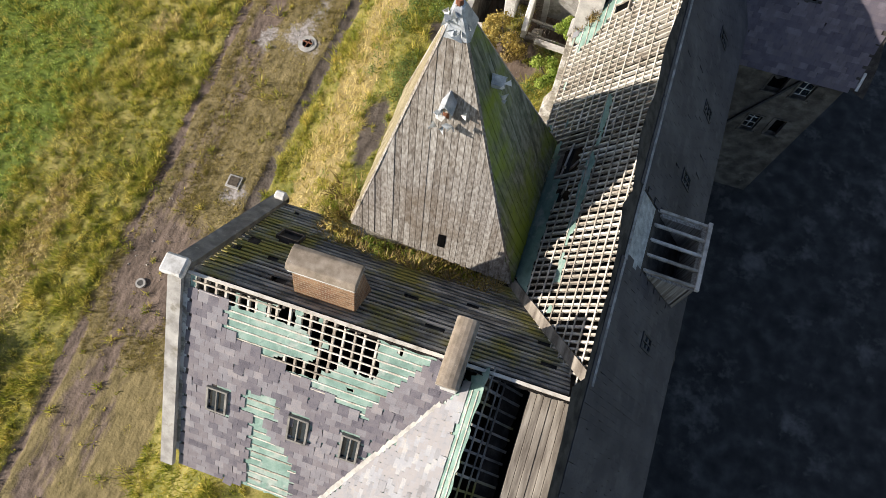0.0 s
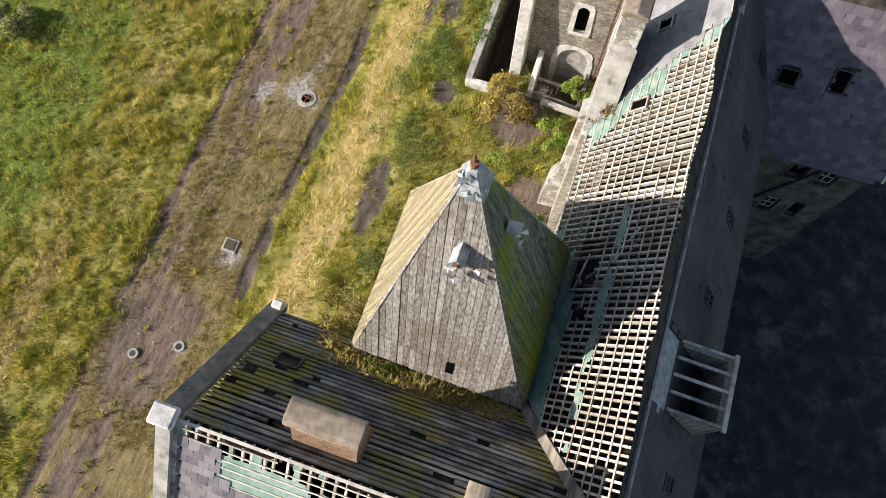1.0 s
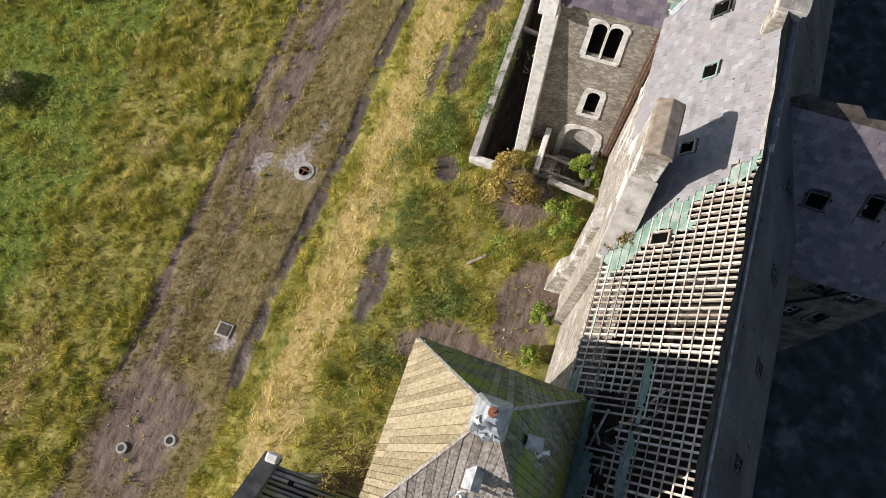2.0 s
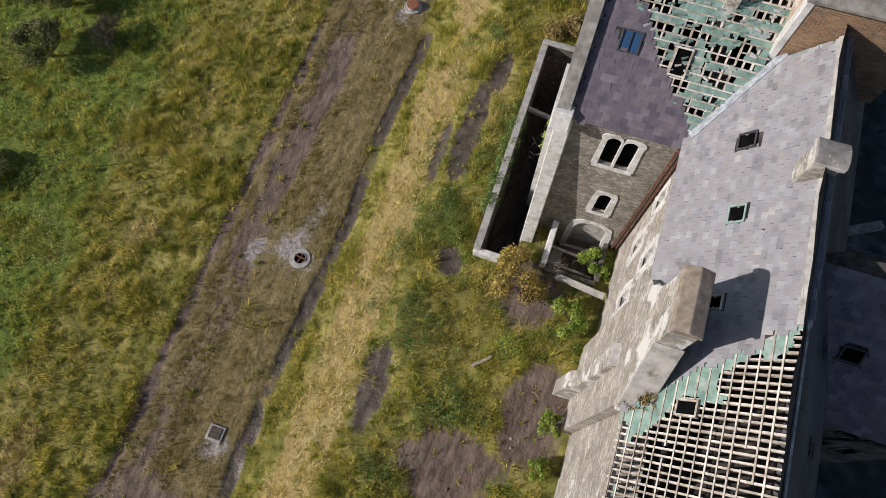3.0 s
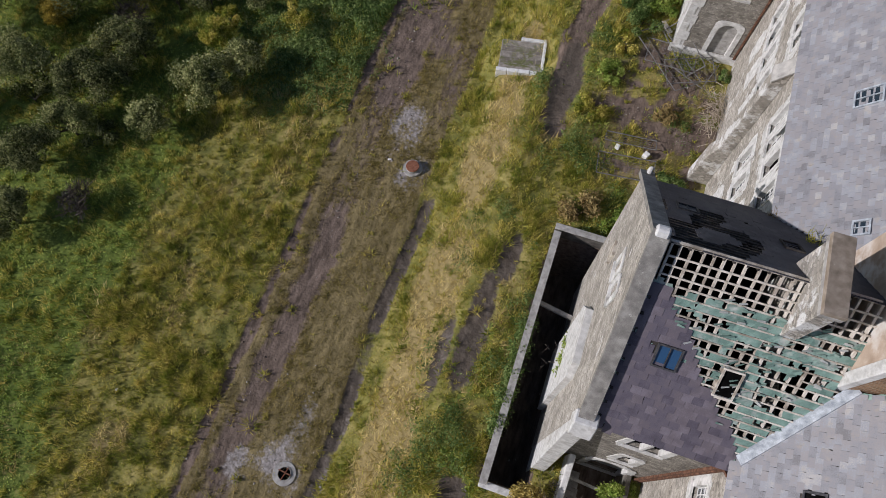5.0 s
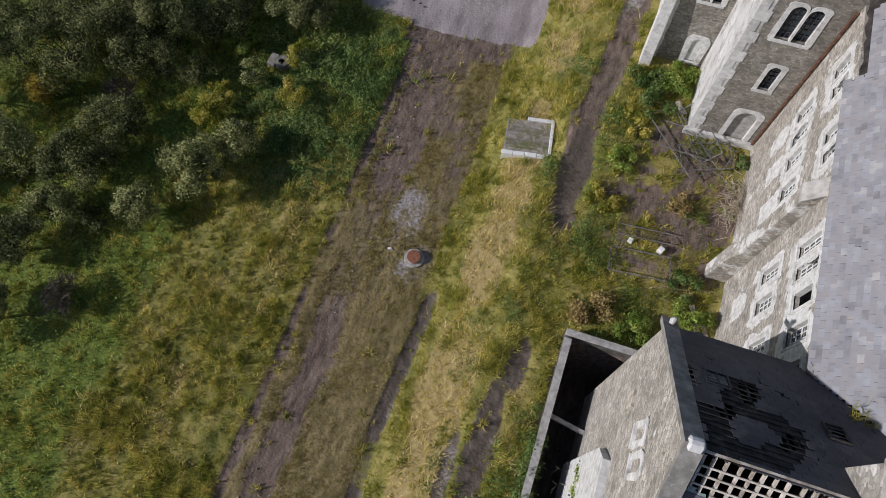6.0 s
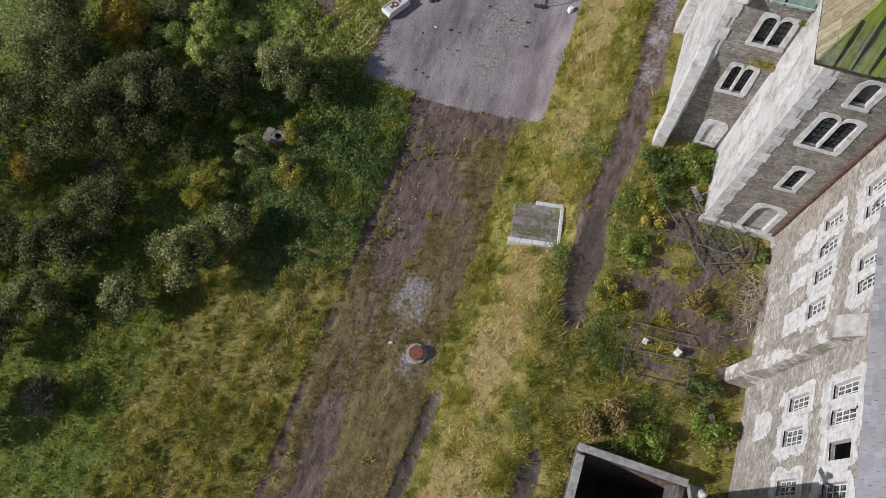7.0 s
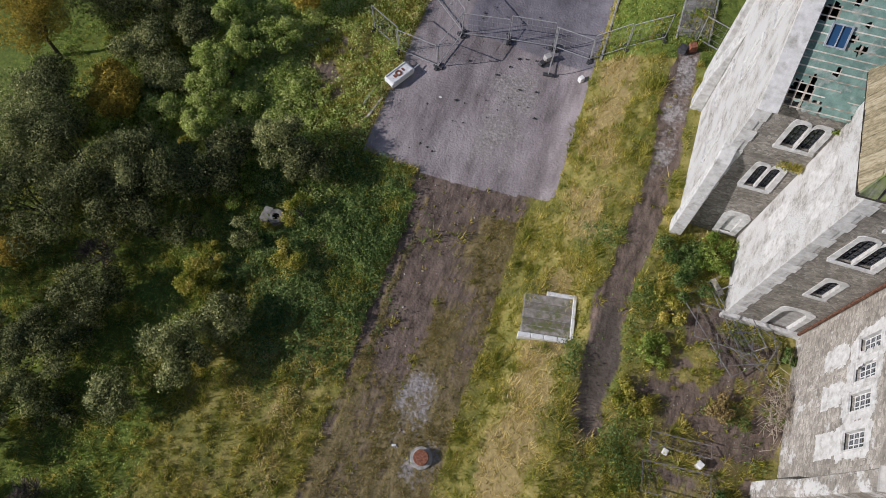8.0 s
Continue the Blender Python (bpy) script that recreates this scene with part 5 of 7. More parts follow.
timbers(PSW, rs, LATH, [], [LSW - 0.62, LSW - 0.36, LSW - 0.1], lambda u: [], lambda v: [(-2.6, 9)])
PSE = Plane((0.85, 0, SZ - 1.25 * 1.05), (0, 1, 0), (-1, 0, 1.25))
re_ = part("roof_east", sheet(PSE, -9, 3.0, 0, 0.75, lambda u, v: True, 0.3, -0.04, 0.0), DARKWOOD, south, "dark inner slope")
timbers(PSE, re_, MOSSWOOD, [-9 + 0.3 * i for i in range(41)], [0.85, 1.15, 1.45], lambda u: [(0.0, 1.66)], lambda v: [(-9, 3.3)])
part("wall_west", wall("x", -3.6, 0.5, -9, -1.5, 0, 13.3), RUBBLE_WASHED, south)
# Black strip in place of the shade down in the gutter well.
part("gutter_shade", Solid().box(0.75, 1.1, -9, 3.2, 16.3, 16.45), BLACK, south)
deck = part("deck", Solid().box(0.95, 2.05, -9, 3.3, 17.25, 17.38), DARKWOOD, south, "flat boarded top")
for i in range(6):
    part("plank", Solid().box(0.96 + 0.18 * i, 1.13 + 0.18 * i, -9, 3.25 - 0.1 * (i % 2), 17.38, 17.42 + 0.008 * (i % 3)), DECK, deck, bevel=0.008)

# ---------------------------------------------------------------- towers with boarded spires
def spire(parent, x0, x1, y0, y1, zs, apex, mats, n=24, ribs=False):
    """A boarded pyramid: zs are the heights of its south-west, south-east, north-east and north-west eaves corners."""
    c = [Vector((x0, y0, zs[0])), Vector((x1, y0, zs[1])), Vector((x1, y1, zs[2])), Vector((x0, y1, zs[3]))]
    top = Vector(apex)
    part("core", Solid().add([c[i] + (top - c[i]) * 0.012 - Vector((0, 0, 0.05)) for i in range(4)] + [top - Vector((0, 0, 0.06))], [(0, 1, 4), (1, 2, 4), (2, 3, 4), (3, 0, 4), (3, 2, 1, 0)]), DARKWOOD, parent)
    for k in range(4):
        a, b = c[k], c[(k + 1) % 4]
        mid_ = (a + b) / 2
        out = (b - a).cross(top - a).normalized()
        face = part("spire_face", Solid().add([a + (top - a) * 0.01, b + (top - b) * 0.01, top - Vector((0, 0, 0.04))], [(0, 1, 2)]), mats[k], parent, "weathered boards")
        for i in range(n):
            s0, s1 = i / n + 0.0012, (i + 1) / n - 0.0012

            def pt(s, t, h):
                return a + (b - a) * s + (top - mid_) * t + out * h
            if s1 <= 0.5 + 1e-6:
                t0, t1 = 2 * s0, 2 * s1
            elif s0 >= 0.5 - 1e-6:
                t0, t1 = 2 * (1 - s0), 2 * (1 - s1)
            else:
                t0, t1 = 2 * s0, 2 * (1 - s1)
            h, low = 0.03 + rnd.uniform(-0.008, 0.012), 0.115 + rnd.uniform(-0.008, 0.008)
            for e0, f0, f1, lift in ((0.0 - rnd.uniform(0, 0.006), min(t0, low), min(t1, low), 0.05), (low, t0, t1, 0.0)):
                if max(f0, f1) - e0 < 0.004:
                    continue
                f0, f1 = max(f0, e0 + 0.001), max(f1, e0 + 0.001)
                v = [pt(s0, e0, h + lift), pt(s1, e0, h + lift), pt(s1, f1, h), pt(s0, f0, h)]
                v += [p - out * 0.03 for p in v]
                if rnd.random() < (0.012 if mats[k] is BOARD_MOSS else 0.0) and not lift and i not in (0, n - 1):
                    continue
                part("board", Solid().add(v, [(0, 1, 2, 3), (0, 4, 5, 1), (1, 5, 6, 2), (3, 7, 4, 0), (2, 6, 7, 3)]), mats[k], face)
        if ribs and k != 3:
            for i in range(1, 9):
                s = i / 9
                t = 2 * min(s, 1 - s)
                part("rib", Solid().bar(a + (b - a) * s + out * 0.06, a + (b - a) * s + (top - mid_) * t * 0.98 + out * 0.06, 0.06, 0.08, out), DARKWOOD, face)
    for k in range(4):
        part("hip", Solid().bar(c[k] + Vector((0, 0, 0.02)), top + Vector((0, 0, 0.03)), 0.07, 0.05), mats[0], parent)
    fb = Solid()
    for k in range(4):
        fb.bar(c[k] - Vector((0, 0, 0.1)), c[(k + 1) % 4] - Vector((0, 0, 0.1)), 0.07, 0.16)
    part("eaves_board", fb, DARKWOOD, parent)


tower = thing("spired_tower", (-3, 9, 2.4), "square stone tower under a steep weathered board spire", "tower")
part("tower_wall", Solid().prism([(-5.2, 0), (-0.6, 0), (-0.6, 14.42), (-5.2, 15.45)], "y", 6.6, 7.05).box(-5.2, -0.85, 10.7, 11.2, 0, 14.6).box(-5.2, -4.75, 7.05, 10.7, 0, 15.2).box(-1.3, -0.85, 7.05, 10.7, 0, 14.2), RUBBLE, tower, "rubble walling below the eaves")
SPIRE = (-3.08, 9.5, 22.95)
spire(tower, -5.5, -0.36, 6.52, 11.62, (15.65, 14.55, 14.75, 15.58), SPIRE, (BOARD, BOARD_MOSS, BOARD_MOSS, BOARD_PALE), 28)
fin = part("lead_cap", Solid().add([(-3.42, 9.12, 22.1), (-2.72, 9.12, 22.1), (-2.72, 9.86, 22.1), (-3.42, 9.86, 22.1), (-3.2, 9.38, 22.85), (-2.96, 9.38, 22.85), (-2.96, 9.63, 22.85), (-3.2, 9.63, 22.85)],
                                [(4, 5, 6, 7), (0, 1, 5, 4), (1, 2, 6, 5), (2, 3, 7, 6), (3, 0, 4, 7)]), LEAD, tower, "crumpled lead cap", bevel=0.05)
part("finial", Solid().ring((-3.08, 9.5), 0.02, 0.09, 22.8, 23.0, 10).disc((-3.08, 9.5), 0.035, 22.95, 23.3, 8), RUST, fin, "rusty finial stump")
for cx, cy, cz, ox, oy in ((-3.0, 8.5, 20.45, 0, -1), (-2.08, 9.45, 20.5, 1, 0)):
    vent = part("spire_vent", Solid().prism([(-0.2, -0.35), (0.2, -0.35), (0.2, 0.1), (0, 0.4), (-0.2, 0.1)], "y", -0.42, 0.3), LATH if oy else LEAD, tower, "small gabled vent with torn lead")
    vent.matrix_basis = Matrix.Translation((cx, cy, cz)) @ pose(0, 0, 0, 0, 0, 0 if oy else 90) @ Matrix.Diagonal((0.62, 0.62, 0.66, 1) if oy else (0.5, 0.42, 0.46, 1))
    rf = part("vent_roof", Solid().prism([(-0.3, 0.08), (0, 0.5), (0.3, 0.08), (0.3, 0.14), (0, 0.58), (-0.3, 0.14)], "y", -0.5, 0.3), LEAD, vent)
    rf.matrix_parent_inverse = Matrix.Identity(4)
    lv = part("louvre", Solid().box(-0.14, 0.14, -0.435, -0.425, -0.28, 0.1), RUST if oy else DARKWOOD, vent)
    lv.matrix_parent_inverse = Matrix.Identity(4)
for cx, cy, cz, k in ((-3.0, 8.12, 20.45, 9), (-3.08, 9.35, 22.35, 12), (-1.85, 9.35, 20.4, 6)):
    for i in range(k):
        x, y, z, a = cx + rnd.gauss(0, 0.16), cy + rnd.gauss(0, 0.1), cz + rnd.gauss(0, 0.22), rnd.uniform(0, 6.28)
        s = rnd.uniform(0.06, 0.15)
        part("torn_lead", Solid().add([(x + s * math.cos(a + b), y - 0.12 + 0.1 * math.sin(b * 2 + a), z + s * math.sin(a + b)) for b in (0, 1.3, 2.9, 4.6)], [(0, 1, 2), (0, 2, 3)]), LEAD if i % 2 else WHITE, fin)
# Black slab in place of the shade in the gap.
part("spire_hatch", Solid().prism([(6.62, 15.5), (6.83, 15.98), (6.9, 15.95), (6.69, 15.47)], "x", -2.8, -2.58), BLACK, tower, "black slab for the dark gap of a missing board")

north = thing("north_tower", (-2, 53, 3.0), "tall rubble tower with limewashed quoins", "tower")
g_holes = [(-2.96, -1.5, 11.0, 13.0), (-2.25, -1.6, 7.6, 9.3), (-2.3, -1.1, 3.2, 5.7), (-2.6, -1.9, 13.9, 15.2)]
part("wall_south", wall("y", 50.95, 0.55, -3.6, 0.4, 0.5, 15.8, g_holes), RUBBLE, north, "dark rubble wall")
window(north, "y", 50.95, -1, -2.96, -1.5, 11.0, 13.0, 2, True, 0.2, (3, 6))
window(north, "y", 50.95, -1, -2.25, -1.6, 7.6, 9.3, 1, True, 0.2, (3, 6))
window(north, "y", 50.95, -1, -2.3, -1.1, 3.2, 5.7, 1, True, 0.26, (0, 0), pane=CONCRETE)
window(north, "y", 50.95, -1, -2.6, -1.9, 13.9, 15.2, 1, True, 0.16, (0, 0))
gw = [(52.0, 52.8, 11.2, 13.0), (53.6, 54.4, 11.2, 13.0), (52.0, 52.8, 7.4, 9.2), (53.6, 54.4, 7.4, 9.2), (52.2, 52.9, 3.6, 5.2)]
part("wall_west", wall("x", -4.15, 0.55, 50.945, 55.6, 0.5, 15.8), RUBBLE_WHITE, north, "washed west wall")
for a, b, c, d in gw:
    ghost(north, Plane((-4.15, 0, 0), (0, 1, 0), (0, 0, 1)), a, b, c, d)
for j in range(19):
    z = 3.2 + 0.66 * j
    part("quoin", Solid().box(-4.18, -4.15 + (0.62 if j % 2 else 0.36), 50.915, 50.98, z, z + 0.6), LIMEWASH, north)
part("plinth", Solid().box(-4.3, 0.3, 50.75, 50.96, 0.5, 3.35), LIMEWASH, north)
spire(north, -4.65, 0.5, 50.68, 55.85, (15.9, 15.9, 15.9, 15.9), (-2.1, 53.2, 23.4), (BOARD_MOSS, BOARD_MOSS, BOARD_MOSS, BOARD_PALE), 20, True)
part("downpipe", Solid().bar((-0.62, 50.85, 1.5), (-0.62, 50.85, 13.4), 0.1), GUTTER, north)

# ---------------------------------------------------------------- far wing north of the tower
far = thing("far_wing", (-5, 60, 3.0), "limewashed gabled wing with bare green roof", "building")
HY, HZ = 59.9, 13.75 + 1.04 * 4.7
PHS = Plane((0, 55.2, 13.75), (1, 0, 0), (0, 1, 1.04))
LH = math.hypot(4.7, 4.7 * 1.04)
h_holes = [(-5.75, -4.45, 11.3, 12.9), (-5.85, -4.75, 7.9, 9.7), (-5.3, -4.6, 3.4, 5.2)]
part("wall_south", wall("y", 55.37, 0.55, -6.8, -3.6, 0.5, 13.75, h_holes), RUBBLE, far, "rubble wall with washed window dressings")
window(far, "y", 55.35, -1, -5.75, -4.45, 11.3, 12.9, 2, True, 0.2, (3, 5))
window(far, "y", 55.35, -1, -5.85, -4.75, 7.9, 9.7, 2, True, 0.2, (3, 5))
window(far, "y", 55.35, -1, -5.3, -4.6, 3.4, 5.2, 1, True, 0.3, (0, 0), blind=True)
for j in range(14):
    z = 3.4 + 0.7 * j
    part("quoin", Solid().box(-7.38, -7.35 + (0.58 if j % 2 else 0.33), 55.315, 55.40, z, z + 0.62), LIMEWASH, far)
gf = part("gable", Solid().prism([(55.36, 0.5), (64.6, 0.5), (64.6, 13.75), (59.9, 18.7), (55.36, 13.75)], "x", -7.35, -6.8), RUBBLE_WHITE, far, "white limewashed gable")
part("coping", Solid().prism([(54.95, 13.6), (59.9, 18.75), (59.9, 19.0), (54.8, 13.75)], "x", -7.5, -6.78), LIMEWASH, gf)
part("coping", Solid().prism([(64.95, 13.6), (59.9, 18.75), (59.9, 19.0), (65.1, 13.75)], "x", -7.5, -6.78), LIMEWASH, gf)
for y, s in ((55.36, -1), (64.6, 1)):
    part("buttress", Solid().prism([(y, 0.5), (y + s * 0.95, 0.5), (y + s * 0.75, 5.0), (y + s * 0.4, 9.6), (y, 10.6)], "x", -7.65, -7.0), LIMEWASH, far, "battered corner buttress", bevel=0.04)
part("buttress", Solid().prism([(-7.35, 0.5), (-8.1, 0.5), (-7.95, 6.0), (-7.35, 9.8)], "y", 62.6, 63.4), LIMEWASH, far, "gable buttress", bevel=0.04)
for a, c in ((57.4, 6.2), (61.2, 6.2), (59.3, 10.2), (59.3, 13.6)):
    window(far, "x", -7.36, -1, a, a + 0.9, c, c + 1.9, 1, True, 0.24, (0, 0), blind=True)


def h_hole(u, v):
    return lump(u, v * 1.4, 0.95, 41) + 0.4 * lump(u, v, 2.6, 42) > 0.27 or (v < 0.3 and lump(u, 0, 1.6, 43) > 0.1)


rh = part("roof_south", sheet(PHS, -6.8, 2.0, 0, LH, lambda u, v: not h_hole(u, v), 0.1, 0.006, 0.006), FELT, far, "green felt and boards, torn open")
timbers(PHS, rh, LATH, [-6.7 + 0.3 * i for i in range(28)], [0.1 + 0.3 * i for i in range(22)], lambda u: [(0, LH)], lambda v: broken([(-6.8, 1.9)], 0.4))
rooflight(PHS, rh, -6.2, 2.4, 0.75, 0.85, BLUEGLASS)
part("attic_floor", Solid().box(-6.8, 2.0, 55.9, 64.4, 12.6, 12.8), DARKWOOD, far)
part("roof_north", Solid().add([(-6.8, 64.8, 13.6), (2.0, 64.8, 13.6), (2.0, 59.9, HZ), (-6.8, 59.9, HZ)], [(0, 1, 2, 3)]), DARKWOOD, far)

# ---------------------------------------------------------------- courtyard block in the shade
east = thing("courtyard_block", (9, 20, 2.5), "shaded two-storey block across the courtyard", "building")
k_holes = [(7.05, 7.75, 10.8, 12.05), (8.15, 8.85, 10.8, 12.05), (7.3, 7.95, 7.8, 9.0), (8.4, 8.95, 7.9, 9.1)]
part("wall_south", wall("y", 18.85, 0.5, 4.9, 9.75, 2.4, 12.4, k_holes), STAINED_SHADE_WALL, east, "stained rubble wall, shade in its dark colour")
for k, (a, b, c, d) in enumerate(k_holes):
    window(east, "y", 18.85, -1, a, b, c, d, 1, False, 0.08, (0, 0) if k in (0, 3) else (2, 3), mat=STAINED_SHADE_WALL, pane=BLACK if k in (0, 3) else None)
part("gable", Solid().prism([(19.35, 2.4), (24.6, 2.4), (24.6, 12.4), (21.9, 16.2), (19.35, 12.9)], "x", 9.3, 9.75), STAINED_SHADE_WALL, east, "gable end over the yard")
part("downpipe", Solid().bar((6.5, 18.75, 7.6), (8.1, 18.75, 12.0), 0.09), DARKSTEEL, east, "slipped iron downpipe")
PK = Plane((0, 18.6, 12.15), (1, 0, 0), (0, 1, 1.3))
LK = math.hypot(3.3, 3.3 * 1.3)
k_lights = [(4.9, 5.6, 2.6, 3.2), (6.6, 7.2, 2.75, 3.6)]
rk = part("roof_south", sheet(PK, 3.0, 9.95, 0, LK, lambda u, v: True, 0.6, 0.0, 0.004), DARKWOOD, east)
slates(PK, rk, SLATE_PURPLE, 3.0, 9.9, 0, LK - 0.05, lambda u, v: u > 5.2 - 0.8 * v * 0.6 and not in_light(u, v, k_lights), 0, w=0.3, g=0.22)
for a, b, c, d in k_lights:
    rooflight(PK, rk, a, c, b - a, d - c, open_hole=True, rim=DARKSTEEL)
part("verge_end", Solid().bar((9.97, 18.65, 12.3), (9.97, 19.1, 12.85), 0.1, 0.08), LIMEWASH, east, "white broken verge end")
part("roof_north", Solid().add([(4, 21.9, 16.44), (9.95, 21.9, 16.44), (9.95, 25.2, 12.15), (4, 25.2, 12.15)], [(0, 1, 2, 3)]), DARKWOOD, east)
part("wall_north", wall("y", 24.6, 0.5, 4.9, 9.75, 2.4, 12.4), SHADE_WALL, east)
tagged(part("fallen_beam", Solid().bar((6.2, 27.0, 9.0), (8.6, 28.2, 9.3), 0.35, 0.3), LATH), "pale beam lying over the dark yard", "beam")

# ---------------------------------------------------------------- loose stones, walls and covers on the ground
def zat(x, y):
    return float(height(np.array([float(x)]), np.array([float(y)]))[0])


yard_wall = thing("area_wall", (-7.4, 31, 0.5), "low limewashed wall round a sunken area, ivy on top", "wall")
part("wall_west", wall("x", -7.6, 0.36, 24.2, 36.9, -2.4, 3.15), STAINED_SHADE_WALL, yard_wall, "washed low wall")
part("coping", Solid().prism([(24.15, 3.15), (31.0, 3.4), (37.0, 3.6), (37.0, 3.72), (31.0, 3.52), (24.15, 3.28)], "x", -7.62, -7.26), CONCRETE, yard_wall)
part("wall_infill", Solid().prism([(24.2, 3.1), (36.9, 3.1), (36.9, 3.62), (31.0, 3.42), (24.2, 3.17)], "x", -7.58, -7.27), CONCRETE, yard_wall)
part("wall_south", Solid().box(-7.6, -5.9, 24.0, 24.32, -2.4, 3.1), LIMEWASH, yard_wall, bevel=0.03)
part("wall_north", Solid().box(-7.6, -2.6, 37.2, 37.5, -2.4, 3.5).box(-7.6, -7.24, 36.9, 37.2, -2.4, 3.5).box(-2.9, -2.6, 35.4, 37.2, -2.4, 3.3), STAINED_SHADE_WALL, yard_wall, bevel=0.03)
part("coping", Solid().box(-7.62, -2.58, 37.17, 37.53, 3.5, 3.6), CONCRETE, yard_wall, bevel=0.03)
part("strut", Solid().bar((-7.3, 33.4, 2.6), (-5.5, 33.1, 2.6), 0.2, 0.22), CONCRETE, yard_wall)
stub = thing("stair_wall", (-3.9, 25.4, 2.3), "whitewashed stub wall beside broken steps", "wall")
part("stub", Solid().prism([(24.5, 1.5), (26.6, 1.5), (26.6, 4.0), (25.2, 3.6), (24.5, 3.1)], "x", -4.15, -3.85), LIMEWASH, stub, bevel=0.03)
part("retaining_wall", Solid().box(-3.85, -1.2, 24.3, 24.55, 0.8, 2.75).box(-1.3, -1.05, 24.55, 26.7, 0.8, 2.9), STAINED_SHADE_WALL, stub, "retaining wall, dark with shade in its colour", bevel=0.03)
for i in range(2):
    part("lintel_beam", Solid().bar((-3.8, 25.0 + 0.75 * i, 2.3 + 0.3 * i), (-1.4, 24.8 + 0.75 * i, 2.25 + 0.3 * i), 0.13, 0.14), STONE, stub, "worn stone beam across the steps")
for i in range(4):
    part("step", Solid().box(-3.7, -3.1, 24.6 + 0.4 * i, 25.0 + 0.4 * i, 0.9, 2.2 - 0.25 * i), CONCRETE, stub, bevel=0.02)
tagged(part("fallen_lintel", Solid().bar((-3.2, 24.1, 3.0), (-0.7, 23.7, 3.25), 0.28, 0.22), STONE), "grey stone lintel lying in the weeds", "lintel")


def manhole(x, y, r, label, lid=None, raised=0.0):
    z = zat(x, y)
    t = thing("manhole", (x, y, z), label, "manhole", "manholes along the track")
    part("collar", Solid().ring((x, y), r, r * (1.5 if lid else 1.75), z - 0.3, z + 0.05 + raised * 0.3, 24), CONCRETE, t, "pale concrete collar", bevel=0.015)
    part("shaft", Solid().ring((x, y), r * 0.92, r * 1.02, z - 0.8, z + 0.09 + raised, 24), CONCRETE, t)
    if lid:
        part("lid", Solid().disc((x, y), r * 1.03, z + 0.1 + raised, z + 0.17 + raised, 24), lid, t, "round rusty lid", bevel=0.02)
    else:
        # Black disc set high in the shaft for its dark depth.
        part("shaft_floor", Solid().disc((x, y), r * 0.95, z - 0.1, z + 0.02, 20), BLACK, t)
        part("broken_grate", Solid().bar((x - r, y + 0.1, z + 0.1), (x + r, y + 0.02, z + 0.1), 0.05).bar((x - 0.05, y - r, z + 0.09), (x + 0.1, y + r, z + 0.09), 0.04), RUST, t)


manhole(-16.8, 21.57, 0.34, "open concrete manhole beside the muddy track")
manhole(-16.48, 39.65, 0.38, "raised manhole with a rust-red round lid", RUST, 0.18)
cover = thing("inspection_cover", (-17.2, 11.55, zat(-17.2, 11.55)), "square dark iron cover in a gravel patch", "cover")
part("rim", Solid().box(-17.62, -16.78, 11.15, 11.95, 0.0, zat(-17.2, 11.55) + 0.10), CONCRETE, cover, bevel=0.02)
part("plate", Solid().box(-17.5, -16.9, 11.27, 11.83, 0.1, zat(-17.2, 11.55) + 0.14), BARK, cover, bevel=0.01)
for x, y, r in ((-17.4, 5.5, 0.3), (-19.55, 4.4, 0.28)):
    z = zat(x, y)
    t = thing("drain_cover", (x, y, z), "pale round drain cover in the mud", "cover", "drain covers")
    part("rim", Solid().ring((x, y), r * 0.6, r, z - 0.2, z + 0.05, 20), CONCRETE, t)
    part("plate", Solid().disc((x, y), r * 0.62, z - 0.2, z + 0.03, 18), GRIT, t)
z = zat(-29.15, 49.64)
ob = thing("drain_block", (-29.15, 49.64, z), "weathered concrete gully block with a round hole", "concrete block")
part("block", Solid().box(-29.9, -29.35, 49.2, 50.1, z - 0.2, z + 0.35).ring((-29.0, 49.64), 0.2, 0.48, z - 0.2, z + 0.38, 20), COPING, ob, bevel=0.03)
# Black disc for the shade in the gully hole.
part("hole", Solid().disc((-29.0, 49.64), 0.22, z - 0.2, z + 0.3, 16), BLACK, ob)

slab = thing("concrete_base", (-12.6, 48.3, 1.6), "paved base edged by white kerbs in the grass", "slab")
PAVE = material("brown_paver", ((0.17, 0.15, 0.125), (0.27, 0.245, 0.21), (0.39, 0.36, 0.32)), 4, 40, 0.9, 0.4, vary=0.35, stain=(0.14, 0.15, 0.06), stain_at=(0.5, 0.62), stain_scale=1.8)
sm = pose(-12.55, 48.4, 1.95, 0, 0, 9)
base = part("base", Solid().box(-1.25, 1.3, -1.15, 1.05, -1.2, 0.02), CONCRETE, slab)
base.matrix_basis = sm
base.matrix_parent_inverse = Matrix.Translation((12.6, -48.3, -1.6))
for k, (a, b, c, d) in enumerate([(-1.35 + 0.68 * i, -0.69 + 0.68 * i, -1.38, -1.12) for i in range(4)] + [(1.3, 1.48, -1.3 + 1.32 * i, 0.0 + 1.32 * i) for i in range(2)] + [(-0.1, 1.3, 1.06, 1.28)]):
    kb = part("kerb", Solid().box(a, b, c, d, -0.6, 0.14 + 0.01 * (k % 3)), WHITE, slab, bevel=0.02)
    kb.matrix_basis = sm
    kb.matrix_parent_inverse = Matrix.Translation((12.6, -48.3, -1.6))
